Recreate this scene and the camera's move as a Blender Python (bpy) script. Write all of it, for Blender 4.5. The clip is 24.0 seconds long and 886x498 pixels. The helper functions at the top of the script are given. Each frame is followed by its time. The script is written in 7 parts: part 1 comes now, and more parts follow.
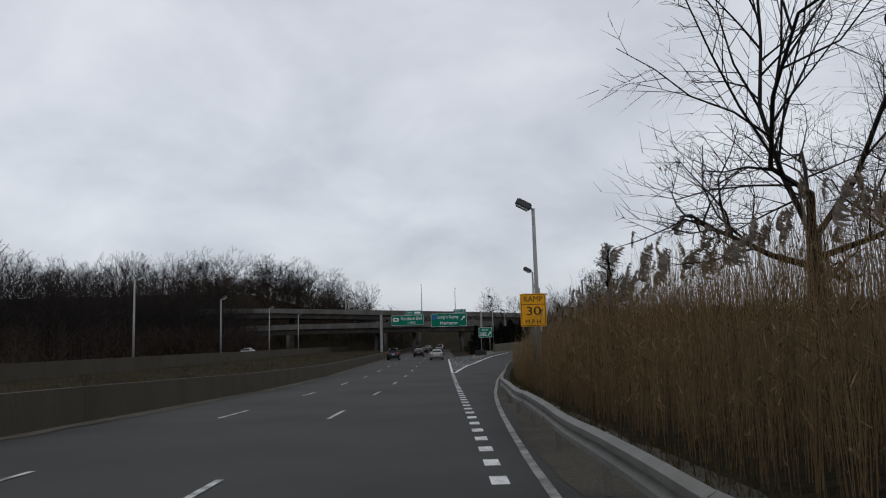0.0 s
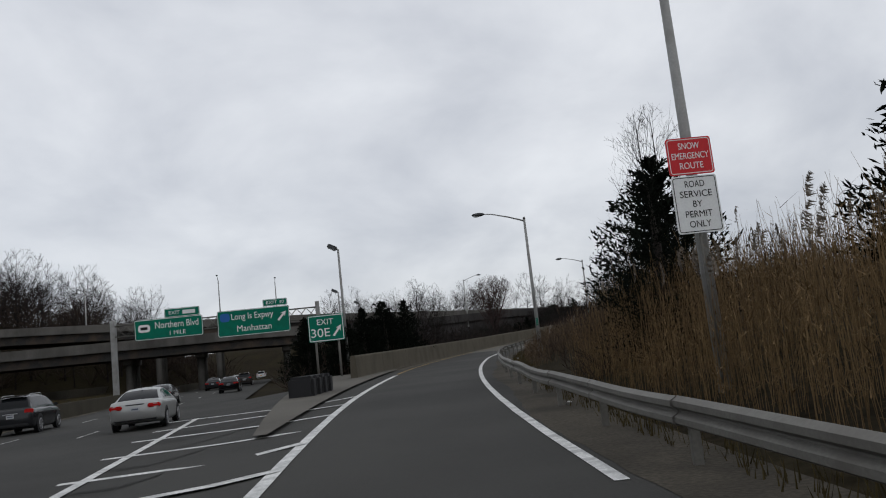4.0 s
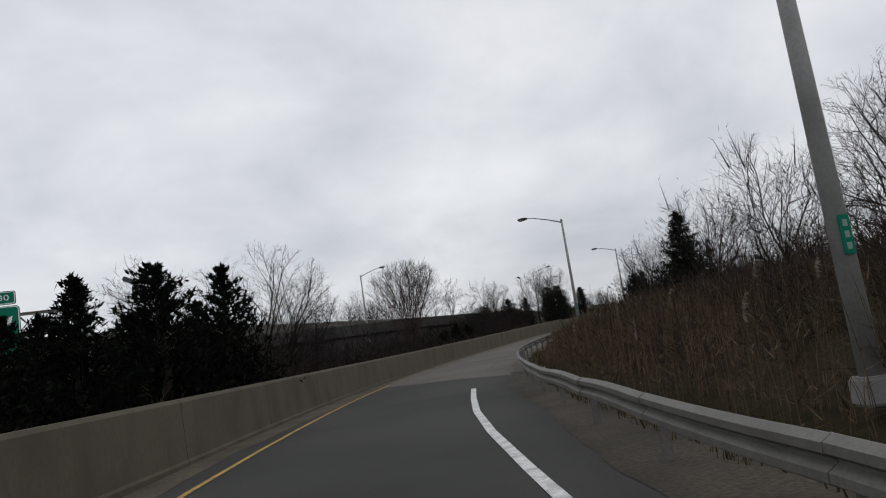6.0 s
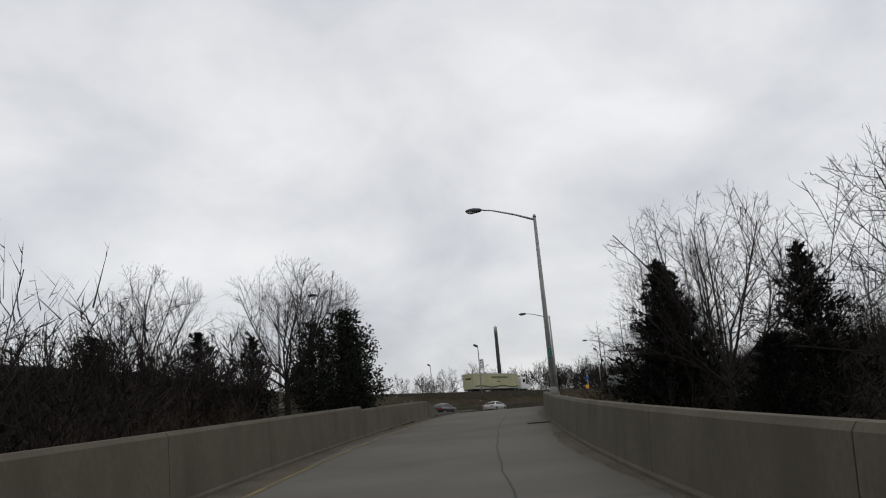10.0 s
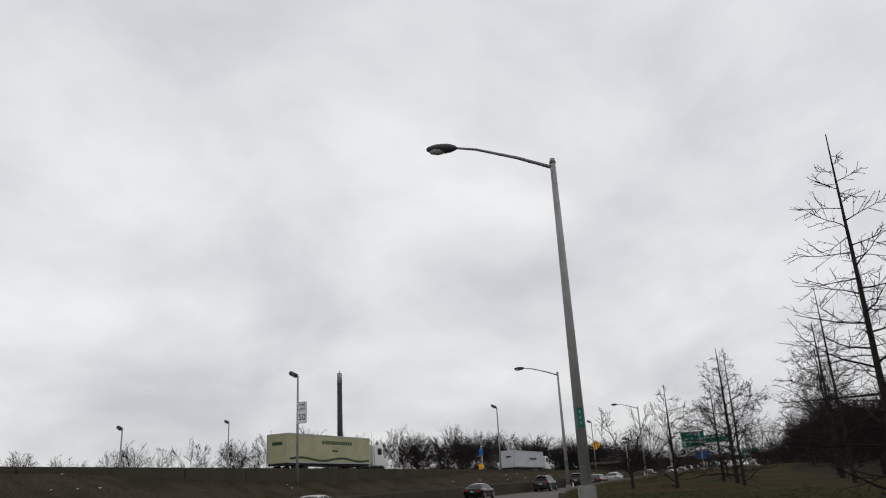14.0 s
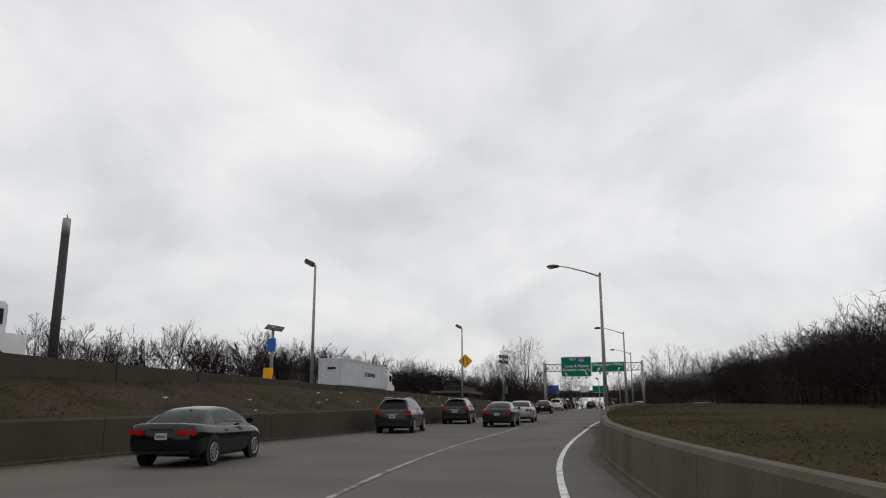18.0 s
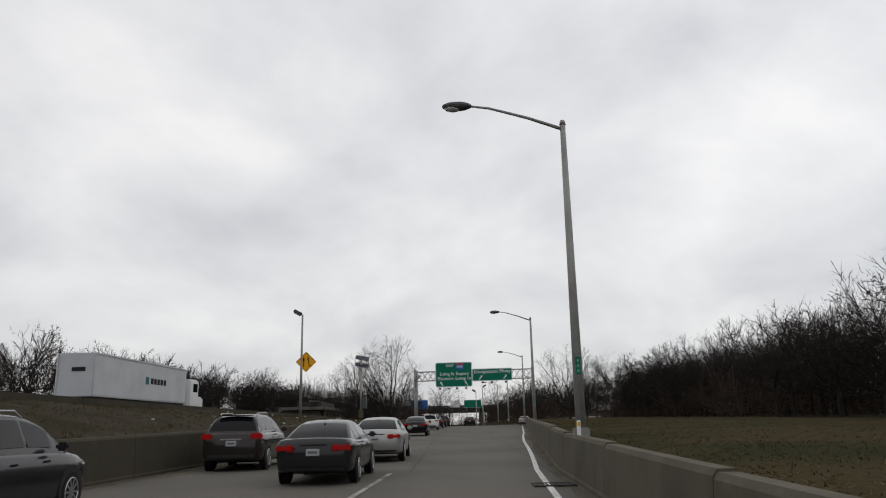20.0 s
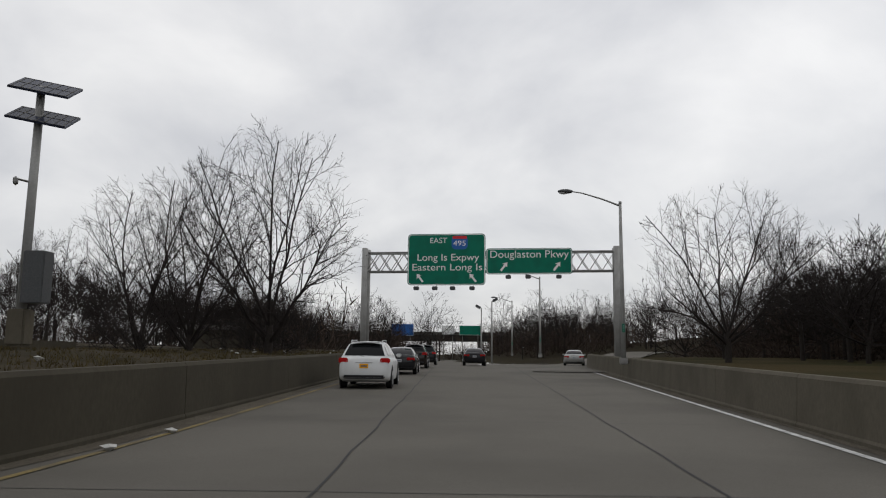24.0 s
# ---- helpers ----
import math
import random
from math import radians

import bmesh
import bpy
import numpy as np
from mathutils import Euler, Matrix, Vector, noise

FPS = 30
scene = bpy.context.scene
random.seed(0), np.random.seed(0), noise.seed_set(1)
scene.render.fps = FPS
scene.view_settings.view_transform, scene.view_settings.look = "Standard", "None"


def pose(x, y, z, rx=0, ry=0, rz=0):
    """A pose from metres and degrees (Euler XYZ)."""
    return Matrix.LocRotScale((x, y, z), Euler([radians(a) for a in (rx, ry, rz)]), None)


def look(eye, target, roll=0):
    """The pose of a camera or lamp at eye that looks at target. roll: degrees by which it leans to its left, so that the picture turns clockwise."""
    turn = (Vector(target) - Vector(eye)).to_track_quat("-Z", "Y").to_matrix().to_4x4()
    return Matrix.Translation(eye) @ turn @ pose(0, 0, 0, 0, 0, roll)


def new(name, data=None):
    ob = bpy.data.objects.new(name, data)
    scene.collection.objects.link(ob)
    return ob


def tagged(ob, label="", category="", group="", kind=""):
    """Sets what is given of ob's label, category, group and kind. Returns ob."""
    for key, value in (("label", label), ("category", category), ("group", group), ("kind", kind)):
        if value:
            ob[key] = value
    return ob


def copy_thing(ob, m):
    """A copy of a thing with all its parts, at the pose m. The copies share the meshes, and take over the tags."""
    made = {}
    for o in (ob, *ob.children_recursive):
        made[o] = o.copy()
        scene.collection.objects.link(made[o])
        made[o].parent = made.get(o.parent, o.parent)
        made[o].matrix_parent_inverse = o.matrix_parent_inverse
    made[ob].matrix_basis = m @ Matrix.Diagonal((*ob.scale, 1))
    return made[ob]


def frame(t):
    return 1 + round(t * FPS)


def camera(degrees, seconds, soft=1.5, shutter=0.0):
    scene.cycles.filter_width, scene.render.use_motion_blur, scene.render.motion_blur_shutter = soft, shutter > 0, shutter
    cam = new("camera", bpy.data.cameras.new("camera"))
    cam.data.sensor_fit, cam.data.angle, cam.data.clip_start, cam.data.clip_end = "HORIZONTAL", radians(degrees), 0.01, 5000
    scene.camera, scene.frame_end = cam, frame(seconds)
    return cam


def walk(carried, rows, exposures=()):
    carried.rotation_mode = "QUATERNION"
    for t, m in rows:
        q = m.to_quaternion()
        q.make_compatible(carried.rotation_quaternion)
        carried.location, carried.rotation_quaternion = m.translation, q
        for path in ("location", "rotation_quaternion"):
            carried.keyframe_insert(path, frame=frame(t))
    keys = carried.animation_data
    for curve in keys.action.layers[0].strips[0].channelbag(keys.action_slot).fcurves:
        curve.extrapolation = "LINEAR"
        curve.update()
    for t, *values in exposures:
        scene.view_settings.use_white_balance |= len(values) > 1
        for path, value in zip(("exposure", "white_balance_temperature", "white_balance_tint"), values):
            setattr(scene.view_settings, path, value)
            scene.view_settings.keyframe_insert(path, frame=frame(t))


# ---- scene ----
cam = camera(61.0, 24.0, soft=1.1)

# Seconds, eye, and the camera's yaw, pitch and roll in degrees.
PATH = [
    (0, 0.00, 0.00, 1.54, -1.41, 6.98, -1.70),
    (0.5, 0.03, 9.59, 1.39, -1.33, 6.51, -5.05),
    (1, 0.19, 19.18, 1.21, 0.44, 9.53, -1.87),
    (1.5, 0.56, 28.74, 1.02, -2.42, 9.16, -5.00),
    (2, 1.15, 38.23, 0.81, 0.80, 11.22, -0.06),
    (2.5, 1.97, 47.68, 0.62, -2.34, 9.35, -3.71),
    (3, 3.03, 57.11, 0.51, -10.07, 5.29, -5.59),
    (3.5, 4.34, 66.55, 0.47, -12.37, 8.23, -4.95),
    (4, 5.91, 76.03, 0.51, -13.79, 7.71, -6.35),
    (4.5, 7.72, 85.48, 0.61, -15.32, 7.20, -7.74),
    (5, 9.80, 94.85, 0.75, -17.12, 6.68, -9.14),
    (5.5, 12.17, 104.02, 0.89, -19.16, 6.17, -10.53),
    (6, 14.81, 112.89, 1.03, -22.24, 8.10, -8.68),
    (6.5, 17.75, 121.47, 1.16, -21.08, 10.79, -6.70),
    (7, 20.98, 129.78, 1.30, -24.02, 13.10, -5.52),
    (7.5, 24.52, 137.83, 1.46, -27.17, 12.41, -6.69),
    (8, 28.38, 145.63, 1.62, -32.60, 12.67, -2.44),
    (8.5, 32.53, 153.10, 1.82, -33.45, 13.32, -5.50),
    (9, 36.94, 160.18, 2.04, -36.52, 11.04, -8.53),
    (9.5, 41.71, 166.98, 2.29, -40.47, 12.79, -6.26),
    (10, 46.92, 173.62, 2.59, -42.54, 13.11, -4.76),
    (10.5, 52.48, 180.02, 2.92, -44.30, 13.42, -3.25),
    (11, 58.24, 186.12, 3.27, -45.60, 13.74, -1.75),
    (11.5, 64.07, 191.88, 3.61, -46.42, 14.06, -0.25),
    (12, 69.80, 197.26, 3.94, -46.89, 13.81, 0.83),
    (12.5, 75.41, 202.35, 4.25, -49.29, 15.59, -2.93),
    (13, 80.92, 207.20, 4.52, -51.27, 17.45, -4.69),
    (13.5, 86.33, 211.84, 4.75, -54.77, 16.86, -5.28),
    (14, 91.69, 216.27, 4.91, -54.18, 17.94, -3.14),
    (14.5, 97.05, 220.43, 5.03, -57.77, 16.84, -4.67),
    (15, 102.39, 224.29, 5.10, -58.89, 17.42, -5.00),
    (15.5, 107.80, 227.88, 5.15, -56.97, 18.35, -4.89),
    (16, 113.32, 231.27, 5.17, -65.57, 18.15, -7.61),
    (16.5, 118.88, 234.46, 5.19, -64.67, 18.42, -5.78),
    (17, 124.41, 237.44, 5.22, -66.59, 14.26, -4.25),
    (17.5, 130.04, 240.27, 5.28, -65.71, 13.50, -1.95),
    (18, 135.94, 242.96, 5.35, -65.98, 12.43, -0.15),
    (18.5, 142.08, 245.39, 5.45, -69.49, 14.11, -2.29),
    (19, 148.42, 247.55, 5.56, -73.17, 12.51, -1.37),
    (19.5, 154.91, 249.43, 5.68, -74.74, 13.57, -1.38),
    (20, 161.50, 251.10, 5.80, -76.15, 13.56, -1.19),
    (20.5, 168.23, 252.66, 5.93, -76.87, 13.55, -0.99),
    (21, 175.14, 254.19, 6.08, -76.95, 13.54, -0.80),
    (21.5, 182.25, 255.77, 6.24, -76.58, 13.53, -0.61),
    (22, 189.56, 257.45, 6.41, -78.66, 13.72, -2.52),
    (22.5, 196.94, 259.21, 6.57, -79.49, 13.30, -2.54),
    (23, 204.24, 260.99, 6.72, -76.44, 14.14, 0.35),
    (23.5, 211.65, 262.78, 6.85, -76.96, 9.84, 0.91),
    (24, 219.36, 264.57, 6.98, -76.34, 8.27, 0.64),
]

def aim(x, y, z, yaw, pitch, roll):
    a, b = radians(yaw), radians(pitch)
    way = Vector((-math.sin(a) * math.cos(b), math.cos(a) * math.cos(b), math.sin(b)))
    return look(Vector((x, y, z)), Vector((x, y, z)) + way * 10, roll)


walk(cam, [(t, aim(*row)) for t, *row in PATH], [(0.0, -0.2, 6150, 10), (3.5, -0.12, 6250, 10), (6.0, -0.05, 6400, 10), (9.0, 0.0, 6500, 10), (14.0, 0.0, 6550, 10), (18.0, 0.05, 6650, 10), (24.0, 0.0, 6600, 10)])

# ---- light: an overcast winter sky, thin sun behind the cloud ----
world = bpy.data.worlds.new("overcast_sky")
scene.world = world
world.use_nodes = True
wn, wl = world.node_tree.nodes, world.node_tree.links
wn.clear()
w_out = wn.new("ShaderNodeOutputWorld")
w_bg = wn.new("ShaderNodeBackground")
w_sky = wn.new("ShaderNodeTexSky")
w_sky.sky_type, w_sky.sun_disc = "NISHITA", False
w_sky.sun_elevation, w_sky.sun_rotation = radians(38), radians(150)
w_co = wn.new("ShaderNodeTexCoord")
w_sep = wn.new("ShaderNodeSeparateXYZ")
wl.new(w_co.outputs["Generated"], w_sep.inputs[0])


def w_math(op, a, b):
    n = wn.new("ShaderNodeMath")
    n.operation = op
    for i, v in enumerate((a, b)):
        if isinstance(v, (int, float)):
            n.inputs[i].default_value = v
        else:
            wl.new(v, n.inputs[i])
    return n.outputs[0]


# cloud sheet: the direction laid on a flat layer overhead
w_z = w_math("ADD", w_math("MAXIMUM", w_sep.outputs[2], 0.0), 0.42)
w_cmb = wn.new("ShaderNodeCombineXYZ")
wl.new(w_math("DIVIDE", w_sep.outputs[0], w_z), w_cmb.inputs[0])
wl.new(w_math("DIVIDE", w_sep.outputs[1], w_z), w_cmb.inputs[1])
w_n1 = wn.new("ShaderNodeTexNoise")
w_n1.inputs["Scale"].default_value, w_n1.inputs["Detail"].default_value = 2.3, 6.0
w_n1.inputs["Roughness"].default_value, w_n1.inputs["Distortion"].default_value = 0.52, 0.25
wl.new(w_cmb.outputs[0], w_n1.inputs["Vector"])
w_r1 = wn.new("ShaderNodeValToRGB")
w_r1.color_ramp.elements[0].position, w_r1.color_ramp.elements[0].color = 0.3, (0.555, 0.566, 0.598, 1)
w_r1.color_ramp.elements[1].position, w_r1.color_ramp.elements[1].color = 0.7, (0.865, 0.866, 0.868, 1)
wl.new(w_n1.outputs["Fac"], w_r1.inputs[0])
w_add = wn.new("ShaderNodeMixRGB")
w_add.blend_type = "ADD"
w_add.inputs[0].default_value = 0.012
wl.new(w_r1.outputs[0], w_add.inputs[1])
wl.new(w_sky.outputs[0], w_add.inputs[2])
wl.new(w_add.outputs[0], w_bg.inputs[0])
# the sheet is a little brighter overhead
wl.new(w_math("ADD", w_math("MULTIPLY", w_math("MAXIMUM", w_sep.outputs[2], 0.0), 0.26), 0.9), w_bg.inputs[1])
wl.new(w_bg.outputs[0], w_out.inputs[0])

sun = new("sun", bpy.data.lights.new("sun", "SUN"))
sun.data.energy, sun.data.angle, sun.data.color = 0.2, radians(25), (1.0, 0.96, 0.9)
sun.matrix_world = look(Vector((60, -80, 90)), Vector((0, 0, 0)))

# ---- materials ----
def mat(name, base, rough=0.85, metal=0.0, vary=0.25, scale=3.0, fine=60.0, bump=0.15, stain=None, stain_amt=0.5, stretch=None, spec=0.12, island=0.0):
    """A surface with broad stains, fine grain and relief; sizes in metres (noise scale per metre)."""
    m = bpy.data.materials.new(name)
    m.use_nodes = True
    n, l = m.node_tree.nodes, m.node_tree.links
    b = n["Principled BSDF"]
    b.inputs["Roughness"].default_value, b.inputs["Metallic"].default_value = rough, metal
    b.inputs["Specular IOR Level"].default_value = spec
    geo = n.new("ShaderNodeNewGeometry")
    src = geo.outputs["Position"]
    if stretch:
        mp = n.new("ShaderNodeMapping")
        mp.inputs["Scale"].default_value = stretch
        l.new(src, mp.inputs[0])
        src = mp.outputs[0]
    big, small = n.new("ShaderNodeTexNoise"), n.new("ShaderNodeTexNoise")
    for t, sc, d in ((big, scale, 6.0), (small, fine, 3.0)):
        t.inputs["Scale"].default_value, t.inputs["Detail"].default_value = sc, d
        l.new(src, t.inputs["Vector"])
    lo, hi = [c * (1 - vary) for c in base], [min(1, c * (1 + vary)) for c in base]
    ramp = n.new("ShaderNodeValToRGB")
    ramp.color_ramp.elements[0].position, ramp.color_ramp.elements[0].color = 0.3, (*lo, 1)
    ramp.color_ramp.elements[1].position, ramp.color_ramp.elements[1].color = 0.7, (*hi, 1)
    l.new(small.outputs["Fac"], ramp.inputs[0])
    col = ramp.outputs[0]
    if stain:
        r2 = n.new("ShaderNodeValToRGB")
        r2.color_ramp.elements[0].position, r2.color_ramp.elements[0].color = 0.42, (0, 0, 0, 1)
        r2.color_ramp.elements[1].position, r2.color_ramp.elements[1].color = 0.68, (stain_amt, stain_amt, stain_amt, 1)
        l.new(big.outputs["Fac"], r2.inputs[0])
        mx = n.new("ShaderNodeMixRGB")
        l.new(r2.outputs[0], mx.inputs[0])
        l.new(col, mx.inputs[1])
        mx.inputs[2].default_value = (*stain, 1)
        col = mx.outputs[0]
    if island:
        rnd = n.new("ShaderNodeHueSaturation")
        ma = n.new("ShaderNodeMapRange")
        ma.inputs[3].default_value, ma.inputs[4].default_value = 1 - island, 1 + island
        l.new(geo.outputs["Random Per Island"], ma.inputs[0])
        l.new(ma.outputs[0], rnd.inputs["Value"])
        l.new(col, rnd.inputs["Color"])
        col = rnd.outputs[0]
    l.new(col, b.inputs["Base Color"])
    if bump:
        bp = n.new("ShaderNodeBump")
        bp.inputs["Strength"].default_value, bp.inputs["Distance"].default_value = bump, 0.02
        l.new(small.outputs["Fac"], bp.inputs["Height"])
        l.new(bp.outputs[0], b.inputs["Normal"])
    return m


ASPHALT = mat("worn_asphalt", (0.052, 0.051, 0.047), 0.9, vary=0.14, scale=0.2, fine=45, bump=0.3, stain=(0.034, 0.0335, 0.0315), stain_amt=0.8)
SLAB = mat("road_concrete", (0.114, 0.106, 0.092), 0.9, vary=0.12, scale=0.25, fine=40, bump=0.2, stain=(0.083, 0.077, 0.067), stain_amt=0.8)
BARRIER = mat("barrier_concrete", (0.1, 0.089, 0.068), 0.9, vary=0.09, scale=0.9, fine=16, bump=0.15, stain=(0.068, 0.06, 0.045), stain_amt=0.7, stretch=(1, 1, 0.6))
OLDWALL = mat("old_wall_concrete", (0.057, 0.051, 0.038), 0.92, vary=0.09, scale=0.6, fine=12, bump=0.2, stain=(0.045, 0.04, 0.03), stain_amt=0.8, stretch=(1, 1, 0.6))
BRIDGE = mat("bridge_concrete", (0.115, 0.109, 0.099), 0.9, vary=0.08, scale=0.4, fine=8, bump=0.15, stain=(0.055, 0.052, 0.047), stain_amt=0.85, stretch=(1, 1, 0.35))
# bridge concrete again, with the shade of the connector's side put into its colour
BRIDGE_SHADED = mat("shaded_bridge_concrete", (0.05, 0.047, 0.045), 0.92, vary=0.08, scale=0.4, fine=8, bump=0.15, stain=(0.024, 0.023, 0.022), stain_amt=0.85, stretch=(1, 1, 0.3))
GIRDER = mat("girder_paint", (0.035, 0.034, 0.032), 0.75, vary=0.25, scale=0.6, fine=10, bump=0.1, stain=(0.1, 0.07, 0.05), stain_amt=0.6)
PAINT_W = mat("road_paint_white", (0.62, 0.62, 0.6), 0.8, vary=0.2, scale=4, fine=30, bump=0.1, stain=(0.2, 0.2, 0.2), stain_amt=0.6)
PAINT_OLD = mat("road_paint_worn", (0.3, 0.295, 0.28), 0.85, vary=0.3, scale=1.6, fine=20, bump=0.1, stain=(0.07, 0.066, 0.06), stain_amt=0.9)
PAINT_DASH = mat("road_paint_dull", (0.46, 0.46, 0.44), 0.85, vary=0.25, scale=2.5, fine=24, bump=0.1, stain=(0.1, 0.1, 0.096), stain_amt=0.85)
PAINT_YOLD = mat("road_paint_yellow_worn", (0.2, 0.155, 0.07), 0.85, vary=0.3, scale=1.2, fine=20, bump=0.1, stain=(0.1, 0.09, 0.072), stain_amt=0.95)
PAINT_Y = mat("road_paint_yellow", (0.42, 0.27, 0.07), 0.8, vary=0.25, scale=4, fine=30, bump=0.1, stain=(0.18, 0.15, 0.1), stain_amt=0.8)
STEEL = mat("galvanised_steel", (0.155, 0.15, 0.135), 0.6, 0.3, vary=0.12, scale=2, fine=25, bump=0.05, stain=(0.115, 0.107, 0.096), stain_amt=0.7)
POLE = mat("grey_pole_paint", (0.29, 0.29, 0.28), 0.6, 0.2, vary=0.1, scale=1.5, fine=25, bump=0.05, stain=(0.2, 0.195, 0.185), stain_amt=0.7)
PALEMARK = mat("faded_mark", (0.2, 0.3, 0.26), 0.6, vary=0.2, bump=0.0)
PLATE = mat("plate_white", (0.36, 0.37, 0.38), 0.5, vary=0.05, bump=0.0)
PLATEBAR = mat("plate_bar", (0.1, 0.11, 0.14), 0.5, vary=0.05, bump=0.0)
DARKPOLE = mat("dark_mast_paint", (0.05, 0.048, 0.048), 0.6, 0.3, vary=0.2, scale=1, fine=10, bump=0.05)
LAMPGREY = mat("lamp_housing_grey", (0.075, 0.078, 0.08), 0.5, 0.2, vary=0.12, scale=3, fine=30, bump=0.03)
LENS = mat("lamp_lens", (0.45, 0.46, 0.46), 0.25, vary=0.08, bump=0.0)
GREEN = mat("sign_green", (0.004, 0.155, 0.098), 0.5, vary=0.08, scale=1.5, fine=30, bump=0.02, stain=(0.008, 0.1, 0.066), stain_amt=0.5)
WHITE = mat("sign_white", (0.74, 0.75, 0.74), 0.5, vary=0.05, fine=30, bump=0.0)
YELLOW = mat("sign_yellow", (0.78, 0.36, 0.012), 0.5, vary=0.08, scale=1.5, fine=30, bump=0.0, stain=(0.55, 0.27, 0.02), stain_amt=0.5)
RED = mat("sign_red", (0.55, 0.035, 0.04), 0.5, vary=0.06, fine=30, bump=0.0)
BLUE = mat("sign_blue", (0.03, 0.12, 0.36), 0.5, vary=0.06, fine=30, bump=0.0)
BLACK = mat("sign_black", (0.02, 0.02, 0.02), 0.6, vary=0.1, bump=0.0)
RUBBER = mat("tyre_rubber", (0.018, 0.018, 0.018), 0.85, vary=0.2, fine=40, bump=0.1)
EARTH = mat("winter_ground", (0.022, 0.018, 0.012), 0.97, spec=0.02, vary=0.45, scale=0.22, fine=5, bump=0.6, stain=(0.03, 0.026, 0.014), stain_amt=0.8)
DIRT = mat("shoulder_dirt", (0.098, 0.086, 0.067), 0.97, vary=0.3, scale=0.7, fine=18, bump=0.5, stain=(0.06, 0.051, 0.039), stain_amt=0.7)
GRIT = mat("dark_shoulder_grit", (0.068, 0.06, 0.047), 0.97, vary=0.3, scale=0.7, fine=18, bump=0.5, stain=(0.03, 0.027, 0.022), stain_amt=0.7)
BANKSOIL = mat("bank_soil", (0.045, 0.038, 0.027), 0.97, spec=0.02, vary=0.35, scale=0.5, fine=9, bump=0.7, stain=(0.024, 0.022, 0.012), stain_amt=0.8)
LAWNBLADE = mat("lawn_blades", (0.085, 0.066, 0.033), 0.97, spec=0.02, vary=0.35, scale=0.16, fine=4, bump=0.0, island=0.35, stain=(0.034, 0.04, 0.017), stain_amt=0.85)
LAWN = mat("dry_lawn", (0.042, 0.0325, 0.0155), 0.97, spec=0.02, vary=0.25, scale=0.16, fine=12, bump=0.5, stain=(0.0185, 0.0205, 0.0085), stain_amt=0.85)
BARK = mat("bark", (0.028, 0.024, 0.021), 0.95, vary=0.3, scale=2, fine=16, bump=0.4)
TWIG = mat("twigs", (0.02, 0.0165, 0.015), 0.95, vary=0.25, scale=0.5, fine=4, bump=0.0)
TWIG_RED = mat("budding_twigs", (0.05, 0.033, 0.03), 0.95, vary=0.25, scale=0.5, fine=4, bump=0.0)
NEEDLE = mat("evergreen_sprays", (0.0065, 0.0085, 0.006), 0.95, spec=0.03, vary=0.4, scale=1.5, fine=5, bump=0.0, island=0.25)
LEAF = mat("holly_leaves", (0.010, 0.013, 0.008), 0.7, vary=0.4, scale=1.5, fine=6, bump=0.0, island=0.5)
REED = mat("reed_stems", (0.165, 0.109, 0.052), 0.95, vary=0.25, scale=0.4, fine=3, bump=0.0, island=0.32, stain=(0.1, 0.066, 0.036), stain_amt=0.5)
WEED = mat("dry_weeds", (0.105, 0.072, 0.043), 0.95, vary=0.4, scale=0.4, fine=3, bump=0.0, island=0.45, stain=(0.055, 0.04, 0.028), stain_amt=0.7)
PLUME = mat("reed_plumes", (0.15, 0.128, 0.105), 1.0, vary=0.3, scale=1, fine=8, bump=0.0, island=0.3)
BRUSH = mat("bramble_stems", (0.04, 0.0295, 0.023), 0.95, vary=0.4, scale=0.5, fine=3, bump=0.0, island=0.4)
GRASS = mat("dead_grass", (0.062, 0.049, 0.023), 0.97, spec=0.02, vary=0.3, scale=0.5, fine=4, bump=0.0, island=0.3)
LITTER = mat("paper_litter", (0.42, 0.42, 0.4), 0.8, vary=0.1, bump=0.0)
GLASS = mat("car_glass", (0.006, 0.007, 0.008), 0.06, vary=0.05, bump=0.0, spec=0.14)
RIM = mat("alloy_rim", (0.4, 0.4, 0.41), 0.35, 0.8, vary=0.05, bump=0.0)
TAIL = mat("tail_lamp_red", (0.35, 0.012, 0.012), 0.2, vary=0.1, bump=0.0)
HEADL = mat("clear_lamp", (0.6, 0.6, 0.6), 0.15, vary=0.05, bump=0.0)
TRIM = mat("black_trim", (0.025, 0.025, 0.026), 0.6, vary=0.1, bump=0.0)
SOLAR = mat("solar_cells", (0.03, 0.035, 0.055), 0.2, vary=0.15, fine=12, bump=0.0)


def car_paint(name, base, metal=0.3):
    return mat(name, base, 0.3, metal, vary=0.04, fine=80, bump=0.0, scale=0.8, stain=tuple(c * 0.8 for c in base), stain_amt=0.4, spec=0.22)


# ---- helpers for meshes ----
def part(name, bm, material, parent=None, label=""):
    me = bpy.data.meshes.new(name)
    bm.to_mesh(me)
    bm.free()
    me.materials.append(material)
    ob = new(name, me)
    if parent:
        ob.parent = parent
    if label:
        ob["label"] = label
    return ob


def mesh_part(name, verts, faces, material, parent=None, label="", smooth=False):
    me = bpy.data.meshes.new(name)
    me.from_pydata(verts, [], faces)
    me.materials.append(material)
    if smooth:
        me.polygons.foreach_set("use_smooth", [True] * len(me.polygons))
    me.update()
    ob = new(name, me)
    if parent:
        ob.parent = parent
    if label:
        ob["label"] = label
    return ob


def thing(name, m=None, label="", category="", group="", kind=""):
    ob = new(name)
    ob.empty_display_size = 0.3
    if m is not None:
        ob.matrix_world = m
    return tagged(ob, label, category, group, kind)


